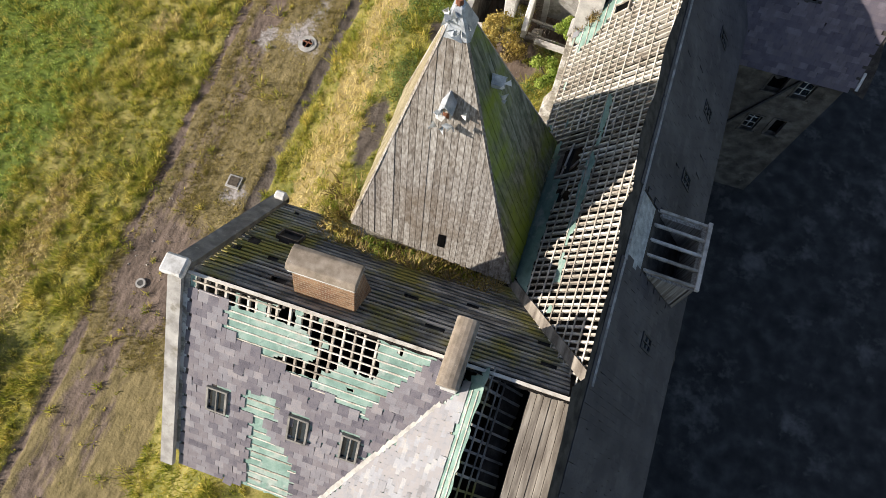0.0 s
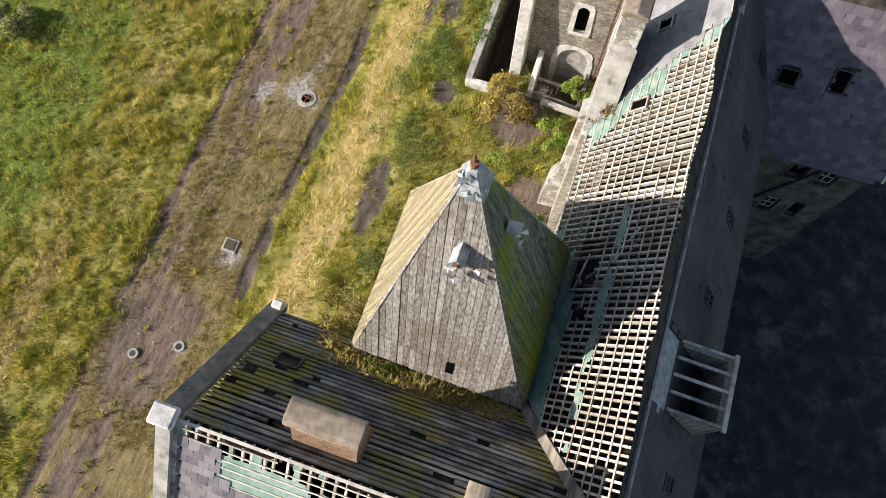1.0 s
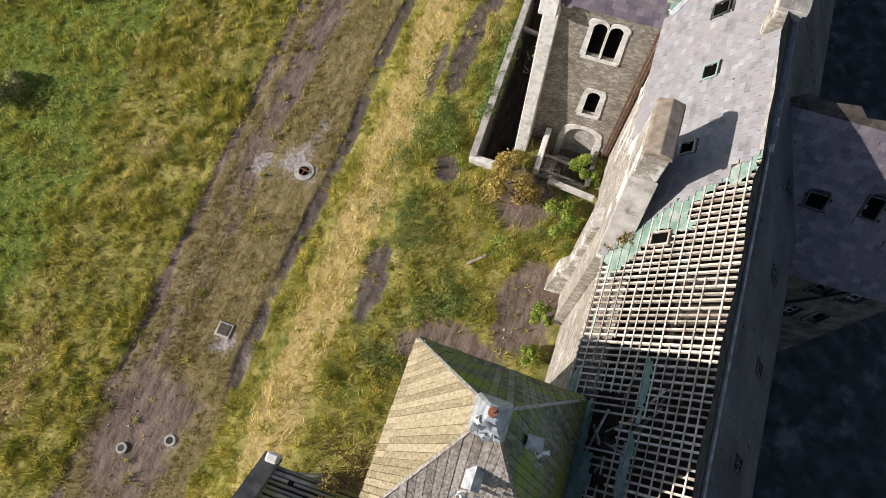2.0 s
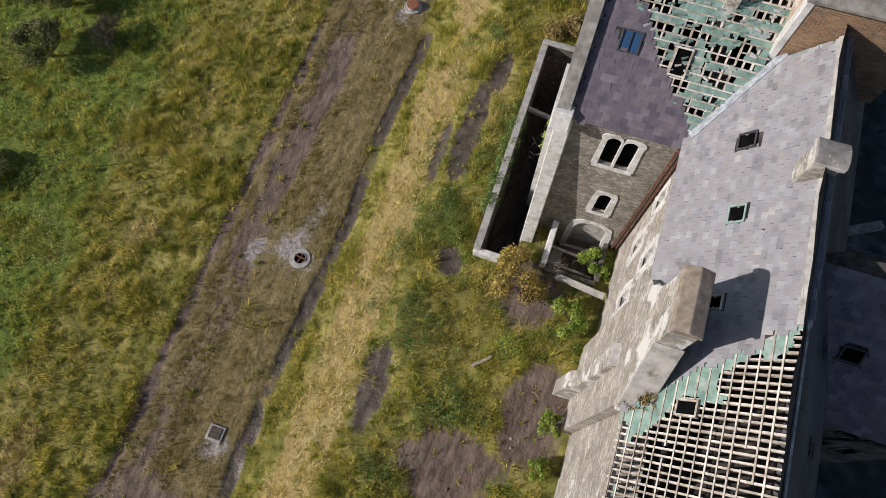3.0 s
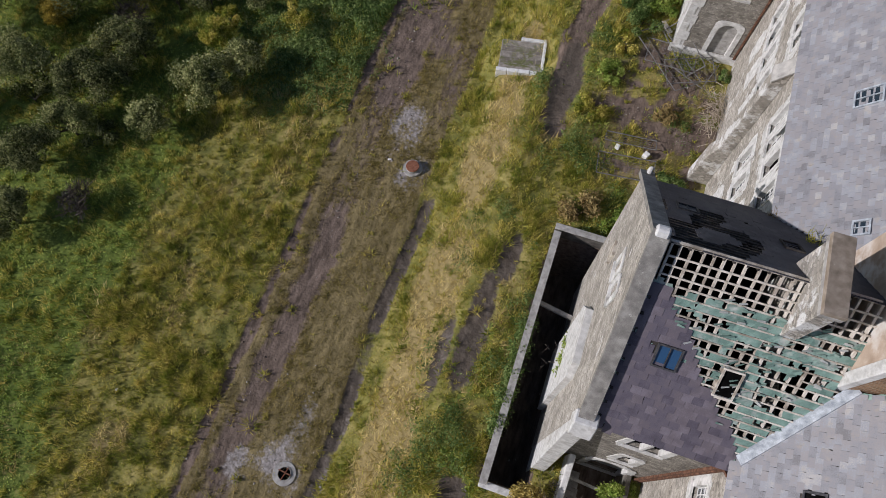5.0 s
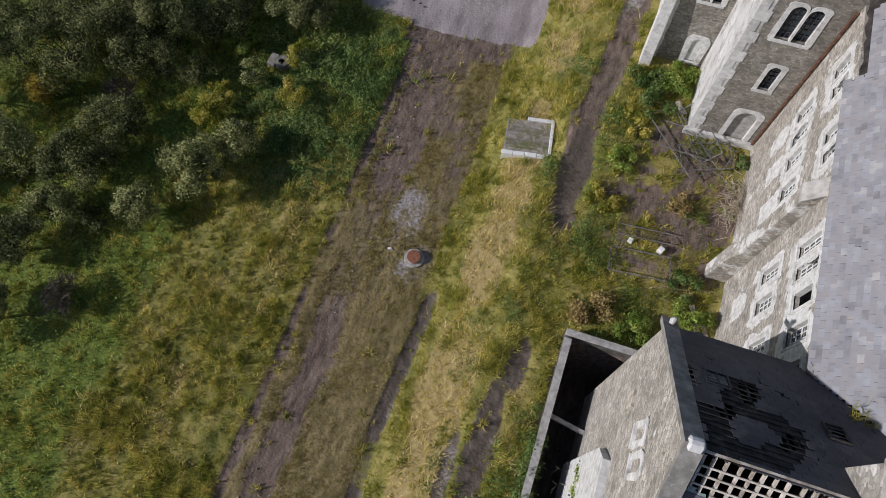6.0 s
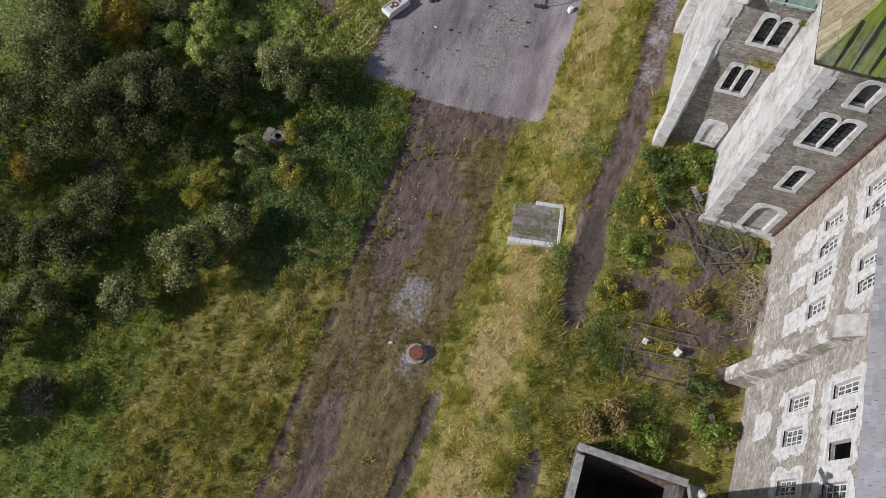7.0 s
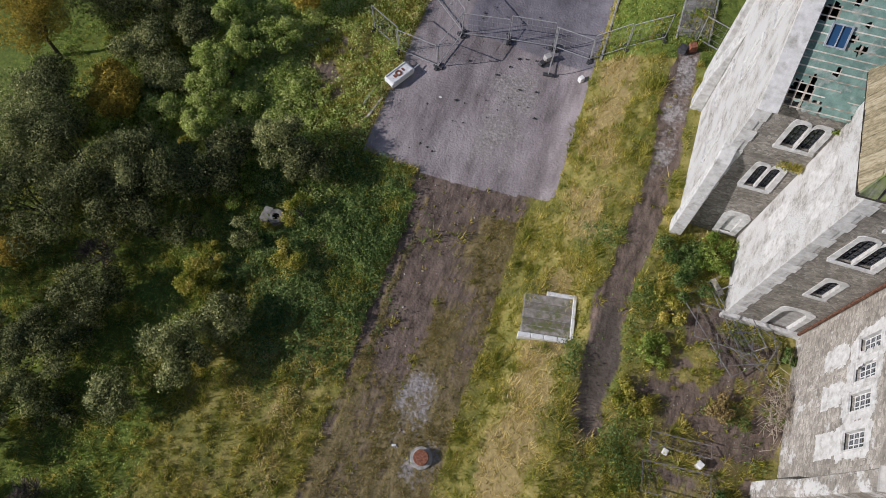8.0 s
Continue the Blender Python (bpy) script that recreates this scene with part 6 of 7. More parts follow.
for i in range(5):
    st = part("paver", Solid().box(-1.2, 1.25, -1.1 + 0.43 * i, -0.7 + 0.43 * i, 0.0, 0.045 + 0.01 * (i % 2)), PAVE, slab, bevel=0.01)
    st.matrix_basis = sm
    st.matrix_parent_inverse = Matrix.Translation((12.6, -48.3, -1.6))


def set_on(name, solid, mat, m, label, category, group="", bevel=0.0):
    ob = part(name, solid, mat, bevel=bevel)
    ob.matrix_basis = m
    return tagged(ob, label, category, group)


path = thing("garden_path", (-8.8, 74, 1.6), "grey paved path between pale edging stones", "path", kind="structure")
for i in range(16):
    for j in range(3):
        y = 67.7 + 0.62 * i
        z = zat(-8.8, y)
        part("paver", Solid().box(-9.66 + 0.585 * j, -9.09 + 0.585 * j, y, y + 0.6, z - 0.1, z + 0.05 + rnd.uniform(0, 0.012)), COPING, path, bevel=0.008)
for x in (-9.78, -7.86):
    for i in range(10):
        y = 67.4 + i
        part("edging", Solid().box(x, x + 0.1, y, y + 0.98, zat(x, y) - 0.2, zat(x, y) + 0.12), STONE, path, bevel=0.01)
lane_kerb = thing("tarmac_kerb", (-13.45, 66, 1.4), "pale kerb stones along the tarmac's edge", "kerb", kind="structure")
for i in range(9):
    y = 66.0 + 0.95 * i
    part("kerb", Solid().box(-13.75, -13.62, y, y + 0.92, zat(-13.7, y) - 0.2, zat(-13.7, y) + 0.13), CONCRETE, lane_kerb, bevel=0.015)


tub = thing("trailer_tub", (-25.6, 61.3, 0.9), "battered white plastic tub with a rusty drawbar", "tub")
tm = pose(-25.62, 61.3, zat(-25.6, 61.3) + 0.05, 0, 0, 62)
for nm, so, mt, lb in (("shell", Solid().prism([(-0.9, 0.0), (0.86, 0.0), (0.96, 0.34), (0.84, 0.42), (-0.84, 0.42), (-1.0, 0.3)], "y", -0.42, 0.42), WHITE, "white moulded shell"),
                       ("basin", Solid().ring((-0.05, 0.0), 0.12, 0.24, 0.415, 0.44, 12).box(-0.45, -0.3, -0.14, 0.1, 0.415, 0.432).box(0.3, 0.42, -0.1, 0.16, 0.415, 0.432), RUST, "brown water stain in the basin"),
                       ("rim", Solid().box(-0.84, 0.84, -0.42, -0.3, 0.4, 0.48).box(-0.84, 0.84, 0.3, 0.42, 0.4, 0.48), WHITE, ""),
                       ("drawbar", Solid().bar((0.85, -0.3, 0.28), (1.5, -0.25, 0.22), 0.07), WHITE, "")):
    ob = part(nm, so, mt, tub, lb, bevel=0.03)
    ob.matrix_parent_inverse = Matrix.Translation((25.6, -61.3, -0.9))
    ob.matrix_basis = tm


def fence_panel(a, b, lean=0.0, tall=2.0, lift=0.0, fallen=False, feet=True):
    """A portable site fence panel: tube frame, two rails, thin wires and block feet."""
    a, b = Vector((a[0], a[1], zat(*a[:2]) + lift)), Vector((b[0], b[1], zat(*b[:2]) + lift))
    d = (b - a).normalized()
    side = d.cross(Vector((0, 0, 1))).normalized()
    up = (Vector((0, 0, math.cos(radians(lean)))) + side * math.sin(radians(lean))).normalized()
    t = thing("fence_panel", a, "fallen galvanised fence frame in the weeds" if fallen else "galvanised portable fence panel", "fence", "fallen fence frames" if fallen else "site fence across the tarmac")
    base = Vector((0, 0, 0.12))
    part("frame", Solid().bar(a, a + up * tall + base, 0.042).bar(b, b + up * tall + base, 0.042).bar(a + up * tall + base, b + up * tall + base, 0.042).bar(a + base * 1.5, b + base * 1.5, 0.045), OLDTUBE if fallen else TUBE, t)
    wires = Solid()
    L = (b - a).length
    for i in range(1, int(L / 0.32)):
        p = a + d * (0.32 * i) + base
        wires.bar(p, p + up * tall, 0.007)
    for j in range(1, 4):
        wires.bar(a + up * tall * j / 4 + base, b + up * tall * j / 4 + base, 0.008)
    part("wire_mesh", wires, OLDTUBE if fallen else TUBE, t)
    if feet:
        for p in (a, b):
            q = Solid()
            q.bar(p - side * 0.33 + Vector((0, 0, 0.06)), p + side * 0.33 + Vector((0, 0, 0.06)), 0.22, 0.14)
            part("foot", q, DARKSTEEL, t, "black block foot", bevel=0.02)


for a, b, le in (((-28.6, 64.6), (-26.4, 63.4), 0), ((-26.4, 63.3), (-23.55, 62.8), 3), ((-23.5, 62.8), (-22.85, 65.7), 2), ((-22.8, 65.75), (-19.8, 66.15), 4), ((-19.7, 66.2), (-16.85, 66.5), -4), ((-16.6, 64.3), (-16.8, 66.4), 3),
                 ((-16.75, 66.5), (-14.35, 66.05), 5), ((-14.3, 66.1), (-12.4, 66.65), -3), ((-12.35, 66.7), (-10.4, 67.2), 2), ((-8.5, 67.6), (-6.9, 67.0), 4), ((-26.3, 68.9), (-22.9, 65.9), -5), ((-29.4, 67.6), (-26.5, 69.0), 3)):
    fence_panel(a, b, le)
for a, b, le, h in (((-5.1, 52.2), (-2.1, 48.9), 86, 1.7), ((-5.4, 51.0), (-2.6, 50.9), 80, 1.9), ((-1.3, 50.3), (-1.9, 48.6), 84, 2.2), ((-3.8, 48.2), (-1.2, 49.2), -84, 1.6), ((-4.9, 51.8), (-3.0, 49.0), -60, 1.2)):
    fence_panel(a, b, le, h, 0.12, True, False)
fence_panel((-6.5, 42.7), (-3.4, 43.0), 84, 1.4, 0.12, True, False)
fence_panel((-6.4, 44.1), (-3.6, 44.3), 82, 0.6, 0.1, True, False)


def plank(a, b, w, t, mat, label):
    za, zb = zat(*a) + 0.08, zat(*b) + 0.08
    tagged(part("plank", Solid().bar((a[0], a[1], za), (b[0], b[1], zb), w, t), mat, bevel=0.008), label, "plank", "loose planks")


plank((-5.9, 18.5), (-5.1, 19.25), 0.16, 0.06, LATH, "bleached plank lying in the grass")
plank((-32.6, 61.85), (-31.2, 62.85), 0.2, 0.08, WHITE, "white painted plank on the weeds")
plank((-26.6, 57.3), (-26.1, 59.6), 0.14, 0.12, LATH, "old timber edging beside the tarmac")
plank((-27.1, 58.6), (-26.8, 60.4), 0.12, 0.1, LATH, "old timber edging beside the tarmac")
plank((-1.9, 40.9), (-1.4, 39.6), 0.25, 0.06, LATH, "weathered board leaning in the weeds")
plank((-1.3, 40.3), (-0.9, 39.4), 0.22, 0.06, LATH, "weathered board leaning in the weeds")
plank((-5.0, 52.6), (-4.4, 51.9), 0.3, 0.08, LATH, "broken pallet boards in the weeds")
plank((-5.2, 52.3), (-4.6, 52.9), 0.12, 0.06, LATH, "broken pallet boards in the weeds")
for x, y, w, d, h, mt, lb in ((-14.5, 64.4, 0.35, 0.3, 0.4, WHITE, "white plastic drum on the tarmac"), (-16.95, 65.5, 0.5, 0.4, 0.4, CONCRETE, "concrete block by the fence"), (-17.2, 65.0, 0.4, 0.3, 0.25, DARKSTEEL, "black block by the fence"),
                              (-24.9, 45.7, 0.22, 0.14, 0.08, RUST, "red scrap in the grass"), (-18.0, 39.8, 0.25, 0.12, 0.05, WHITE, "scrap of white paper"), (-26.9, 22.6, 0.28, 0.14, 0.06, WHITE, "white scrap in the grass"),
                              (-5.6, 43.4, 0.3, 0.25, 0.2, WHITE, "white plastic scrap in the weeds"), (-4.0, 43.3, 0.35, 0.3, 0.35, WHITE, "white bucket in the weeds"), (-22.6, 60.6, 0.12, 0.2, 0.04, WHITE, "scrap of white paper"), (-9.2, 66.6, 0.6, 0.5, 0.35, DARKSTEEL, "dark scrap heap by the fence"),
                              (-8.7, 66.8, 0.5, 0.4, 0.5, RUST, "rusty scrap by the fence")):
    z = zat(x, y)
    set_on("scrap", Solid().prism([(-w / 2, 0), (w / 2, 0), (w * 0.42, h), (-w * 0.4, h * 0.92)], "y", -d / 2, d / 2), mt, pose(x, y, z, 0, 0, rnd.uniform(0, 90)), lb, "scrap", bevel=0.02)
rb = np.random.RandomState(12)
stones = Solid()
sx, sy = rb.uniform(-23, -15, 5200), rb.uniform(0, 60, 5200)
sx[::4], sy[::4] = rb.uniform(-8, -1.2, 1300), rb.uniform(12, 50, 1300)
zs_ = zones(sx, sy)
keep = (zs_[0] + 1.6 * zs_[3] + 0.25 * worn(sx, sy) > rb.uniform(0.25, 1.3, 5200)) & (zs_[4] < 0.5)
sz = height(sx, sy) + relief(sx, sy, np.maximum(zs_[0], worn(sx, sy))) - 0.07 * zs_[0] - 0.08 * zs_[5]
for x, y, z in zip(sx[keep], sy[keep], sz[keep]):
    r = rb.uniform(0.015, 0.05) if rb.rand() < 0.9 else rb.uniform(0.05, 0.1)
    stones.add([(x + r * rb.uniform(0.7, 1.3) * dx, y + r * rb.uniform(0.7, 1.3) * dy, z + r * dz - 0.01) for dx, dy, dz in ((1, 0, 0), (0, 1, 0), (-1, 0, 0), (0, -1, 0), (0.2, 0.1, 0.9))], [(0, 1, 4), (1, 2, 4), (2, 3, 4), (3, 0, 4)])
tagged(part("stones", stones, material("mud_stone", ((0.12, 0.09, 0.07), (0.22, 0.18, 0.15), (0.42, 0.39, 0.35)), 3, 30, 0.95, 0, vary=0.5)), "loose stones and clods on the mud", "stones", kind="stuff")
clods = Solid()
for i in range(110):
    x, y = rb.uniform(-24, -14.5), rb.uniform(56.3, 69)
    if abs(x + 20) > rb.uniform(0, 5):
        continue
    r, z = rb.uniform(0.03, 0.12), zat(x, y)
    clods.add([(x + r * rb.uniform(0.6, 1.4) * dx, y + r * rb.uniform(0.6, 1.4) * dy, z + r * dz * 0.5) for dx, dy, dz in ((1, 0, 0), (0, 1, 0), (-1, 0, 0), (0, -1, 0), (0.2, 0.1, 0.9))], [(0, 1, 4), (1, 2, 4), (2, 3, 4), (3, 0, 4)])
tagged(part("clods", clods, GRIT), "dark clods trodden onto the tarmac", "clods", kind="stuff")

# ---------------------------------------------------------------- grass
def tufts(name, mat, xs, ys, zs, per, length, width, flat, label, seed, wind=0.5, category="grass"):
    """Many leaning blades: each a slim triangle, in tufts round the given places."""
    r = np.random.RandomState(seed)
    n = len(xs) * per
    cx, cy, cz = np.repeat(xs, per), np.repeat(ys, per), np.repeat(zs, per)
    size = r.uniform(0.55, 1.4, len(xs)) * (0.7 + 0.6 * smooth(-0.4, 0.5, fbm(xs, ys, 0.9, 95)))
    big = np.repeat(size, per)
    rad = np.repeat((0.62 if per > 30 else 0.45) * length * size * r.uniform(0.7, 1.2, len(xs)), per)
    out, a = np.sqrt(r.uniform(0, 1, n)), r.uniform(0, 2 * np.pi, n)
    ox, oy = out * np.cos(a), out * np.sin(a)
    dx, dy = ox + r.normal(0, 0.45, n) + wind * 0.8, oy + r.normal(0, 0.45, n) + wind * 0.4
    k = np.hypot(dx, dy) + 1e-6
    dx, dy = dx / k, dy / k
    e = flat[0] + (flat[1] - flat[0]) * np.clip(1 - 0.75 * out + r.normal(0, 0.22, n), 0, 1)
    L = length * big * r.uniform(0.6, 1.25, n)
    w = width * r.uniform(0.6, 1.4, n)
    bx, by = cx + ox * rad, cy + oy * rad
    P = np.empty((n, 3, 3))
    P[:, 0] = np.stack([bx - dy * w, by + dx * w, cz - 0.05], -1)
    P[:, 1] = np.stack([bx + dy * w, by - dx * w, cz - 0.05], -1)
    P[:, 2] = np.stack([bx + dx * L * np.cos(e), by + dy * L * np.cos(e), cz + L * np.sin(e)], -1)
    lie = np.stack([ox + r.normal(0, 0.2, n), oy + r.normal(0, 0.2, n), np.full(n, 0.95)], -1)
    lie /= np.linalg.norm(lie, axis=1)[:, None]
    m = bpy.data.meshes.new(name)
    m.vertices.add(3 * n)
    m.vertices.foreach_set("co", P.reshape(-1))
    m.loops.add(3 * n)
    m.loops.foreach_set("vertex_index", np.arange(3 * n, dtype=np.int32))
    m.polygons.add(n)
    m.polygons.foreach_set("loop_start", np.arange(0, 3 * n, 3, dtype=np.int32))
    m.update(calc_edges=True)
    m.attributes.new("dome", "FLOAT_VECTOR", "POINT").data.foreach_set("vector", np.repeat(lie, 3, axis=0).astype(np.float32).reshape(-1))
    m.materials.append(mat)
    return tagged(new(name, m), label, category, kind="stuff")


def scatter(n, x0, x1, y0, y1, weight, seed):
    r = np.random.RandomState(seed)
    x, y = r.uniform(x0, x1, n), r.uniform(y0, y1, n)
    ok = r.uniform(0, 1, n) < weight(x, y)
    x, y = x[ok], y[ok]
    m, s, l, g, t, w, a = zones(x, y)
    return x, y, height(x, y) + relief(x, y, np.maximum.reduce([t, m, worn(x, y)]))


def bare(x, y):
    m, s, l, g, t, w, a = zones(x, y)
    m = np.maximum(m, 0.75 * worn(x, y))
    return np.clip(1 - 0.97 * np.maximum.reduce([smooth(0.15, 0.6, m), smooth(0.2, 0.6, g), smooth(0.2, 0.5, w)]), 0, 1) * (1 - t)


def open_ground(x, y):
    pit = (x > -7.7) & (x < -5.3) & (y > 23.9) & (y < 37.6) | (x > -5.5) & (x < -2.5) & (y > 35.3) & (y < 37.6) | (x > -3.9) & (x < -1.0) & (y > 24.3) & (y < 26.9)
    house = ((x > -0.6) | ((x > -9) & (y < 7.1)) | ((x > -5.3) & (y > 6.8) & (y < 11.4)) | ((x > -5.6) & (y > 26.5) & (y < 35.5)) | ((x > -4.3) & (y > 50.7)) | ((x > -7.6) & (y > 55.1)))
    return np.where(pit | house, 0.0, 1.0)


def w_meadow(x, y):
    m, s, l, g, t, w, a = zones(x, y)
    return bare(x, y) * open_ground(x, y) * (1 - 0.75 * smooth(0.3, 0.8, s)) * (1 - 0.6 * smooth(0.3, 0.8, l)) * (0.5 + 0.5 * smooth(-0.35, 0.35, fbm(x, y, 1.5, 91)))


def w_straw(x, y):
    m, s, l, g, t, w, a = zones(x, y)
    return bare(x, y) * open_ground(x, y) * smooth(0.15, 0.7, s) * (0.45 + 0.55 * smooth(-0.3, 0.3, fbm(x, y, 0.9, 92)))


def w_lush(x, y):
    m, s, l, g, t, w, a = zones(x, y)
    return bare(x, y) * open_ground(x, y) * smooth(0.2, 0.7, l) * (0.3 + 0.7 * smooth(-0.3, 0.4, fbm(x, y, 0.7, 93)))


def w_worn(x, y):
    m, s, l, g, t, w, a = zones(x, y)
    return open_ground(x, y) * worn(x, y) * (1 - smooth(0.3, 0.7, m)) * (1 - 0.9 * smooth(0.25, 0.6, g)) * (1 - t) * (1 - smooth(0.2, 0.5, w)) * (0.3 + 0.7 * smooth(-0.3, 0.4, fbm(x, y * 0.4, 1.2, 96)))


def w_tussock(x, y):
    return w_meadow(x, y) * np.where(x < -22, 1.0, 0.7) * (0.25 + 0.75 * smooth(-0.3, 0.3, fbm(x * 1.25, y * 0.6, 0.9, 97)))


tufts("meadow_grass", GRASSMAT, *scatter(120000, -48, -1, -9, 76, w_meadow, 101), 9, 0.21, 0.02, (0.25, 1.25), "yellow-green meadow grass", 201, 0.2)
tufts("grass_tussocks", GRASSMAT, *scatter(32000, -46, -1, -9, 70, w_tussock, 105), 36, 0.36, 0.022, (0.3, 1.45), "tall tussocks of rank yellow-green grass", 205, 0.15)
tufts("worn_turf", WORNMAT, *scatter(80000, -23, -1, 0, 57, w_worn, 106), 8, 0.15, 0.015, (0.2, 1.0), "thin trampled turf on the track", 206, 0.2)
tufts("dry_grass", STRAWMAT, *scatter(42000, -36, -8, 0, 76, w_straw, 102), 10, 0.40, 0.02, (0.15, 0.95), "straw-coloured dead grass on the bank", 202, 0.7)
tufts("weed_patch", LUSHMAT, *scatter(26000, -50, -1, -9, 76, w_lush, 103), 9, 0.28, 0.03, (0.2, 1.1), "lush green weeds and nettles", 203, 0.1, "weeds")
tufts("dry_stalks", BRACKEN, *scatter(17000, -48, -1, 6, 60, lambda x, y: bare(x, y) * open_ground(x, y) * smooth(0.0, 0.5, fbm(x, y, 0.5, 94)) * np.where(x > -10, 1.0, 0.45), 104), 7, 0.42, 0.016, (0.2, 1.1), "brown dead stalks among the grass", 204, 0.3)

# ---------------------------------------------------------------- shrubs and trees
def leaves(n, centres, radii, size, seed, squash=0.8):
    """Leaf quads spread through overlapping clumps, thicker at the outside."""
    r = np.random.RandomState(seed)
    k = r.randint(0, len(centres), n)
    d = r.normal(0, 1, (n, 3))
    d /= np.linalg.norm(d, axis=1)[:, None]
    rad = np.array(radii)[k] * r.uniform(0.45, 1.08, n) ** 0.6 * (1 + 0.18 * r.normal(0, 1, n))
    p = np.array(centres)[k] + d * rad[:, None] * np.array([1, 1, squash])
    u = r.normal(0, 1, (n, 3))
    u /= np.linalg.norm(u, axis=1)[:, None]
    v = np.cross(u, r.normal(0, 1, (n, 3)))
    v /= np.linalg.norm(v, axis=1)[:, None] + 1e-6
    s = size * r.uniform(0.6, 1.4, n)[:, None]
    P = np.stack([p - u * s, p - v * s * 0.45, p + u * s, p + v * s * 0.45], 1)
    return P.reshape(-1, 3), n, d + r.normal(0, 0.25, (n, 3))


def leaf_mesh(name, P, n, mat, lie=None):
    m = bpy.data.meshes.new(name)
    m.vertices.add(4 * n)
    m.vertices.foreach_set("co", np.ascontiguousarray(P).reshape(-1))
    m.loops.add(4 * n)
    m.loops.foreach_set("vertex_index", np.arange(4 * n, dtype=np.int32))
    m.polygons.add(n)
    m.polygons.foreach_set("loop_start", np.arange(0, 4 * n, 4, dtype=np.int32))
    m.update(calc_edges=True)
    if lie is not None:
        m.attributes.new("dome", "FLOAT_VECTOR", "POINT").data.foreach_set("vector", np.repeat(lie, 4, axis=0).astype(np.float32).reshape(-1))
    m.materials.append(mat)
    return m


def leafbed(name, mat, xs, ys, zs, per, tall, size, label, seed):
    """Leafy weeds: small leaves in rising clumps round the given places."""
    r = np.random.RandomState(seed)
    h = np.repeat(tall * r.uniform(0.3, 1.3, len(xs)) * (0.5 + smooth(-0.5, 0.5, fbm(xs, ys, 1.1, 98))), per)
    n = len(h)
    ox, oy = r.normal(0, 0.16, n), r.normal(0, 0.16, n)
    p = np.stack([np.repeat(xs, per) + ox, np.repeat(ys, per) + oy, np.repeat(zs, per) + h * r.uniform(0.1, 1.0, n) ** 0.7], -1)
    a, e = r.uniform(0, 6.283, n), r.normal(0, 0.5, n)
    u = np.stack([np.cos(a) * np.cos(e), np.sin(a) * np.cos(e), np.sin(e)], -1)
    v = np.cross(u, np.array([0, 0, 1.0]) + r.normal(0, 0.4, (n, 3)))
    v /= np.linalg.norm(v, axis=1)[:, None] + 1e-6
    k = size * r.uniform(0.6, 1.5, n)[:, None]
    P = np.stack([p - u * k, p - v * k * 0.5, p + u * k, p + v * k * 0.5], 1).reshape(-1, 3)
    return tagged(new(name, leaf_mesh(name, P, n, mat, np.stack([ox * 3.5, oy * 3.5, np.full(n, 0.9)], -1))), label, "weeds", kind="stuff")


leafbed("nettle_bed", LUSHMAT, *scatter(30000, -50, -1, -9, 76, w_lush, 107), 9, 0.5, 0.055, "bed of lush green nettles and docks", 207)
leafbed("dark_weeds", IVYMAT, *scatter(26000, -34, -20, 40, 60, lambda x, y: bare(x, y) * spot(x, y, -25.6, 48.0, 5.5, 6.5, 66) * smooth(0.7, 1.3, np.hypot(x + 29.15, y - 49.64)) * (0.3 + 0.7 * smooth(-0.3, 0.3, fbm(x, y, 1.3, 69))), 108), 9, 0.42, 0.07, "tall dark green weeds at the track's edge", 208)
leafbed("bramble_bed", BRAMBLEMAT, *scatter(34000, -41, -26, 51, 68, lambda x, y: bare(x, y) * (1 - 0.85 * spot(x, y, -29.9, 61.4, 2.8, 4.4, 24)) * (0.15 + 0.85 * spot(x, y, -33.8, 58.6, 5.6, 7.0, 70)) * (0.5 + 0.5 * smooth(-0.3, 0.4, fbm(x, y, 0.5, 68))), 110), 9, 0.5, 0.075, "bright green brambles and bindweed", 210)
leafbed("rank_weeds", IVYMAT, *scatter(17000, -12, -1, 12, 54, lambda x, y: bare(x, y) * open_ground(x, y) * smooth(0.05, 0.5, fbm(x, y, 0.8, 67)), 109), 9, 0.45, 0.05, "rank green weeds by the building", 209)


def limb(s, a, b, r0, r1, k=6):
    a, b = Vector(a), Vector(b)
    d = (b - a).normalized()
    e = d.orthogonal().normalized()
    f = d.cross(e)
    ring = [[c + (e * math.cos(2 * math.pi * i / k) + f * math.sin(2 * math.pi * i / k)) * r for i in range(k)] for c, r in ((a, r0), (b, r1))]
    s.add(ring[0] + ring[1], [(i, (i + 1) % k, k + (i + 1) % k, k + i) for i in range(k)])


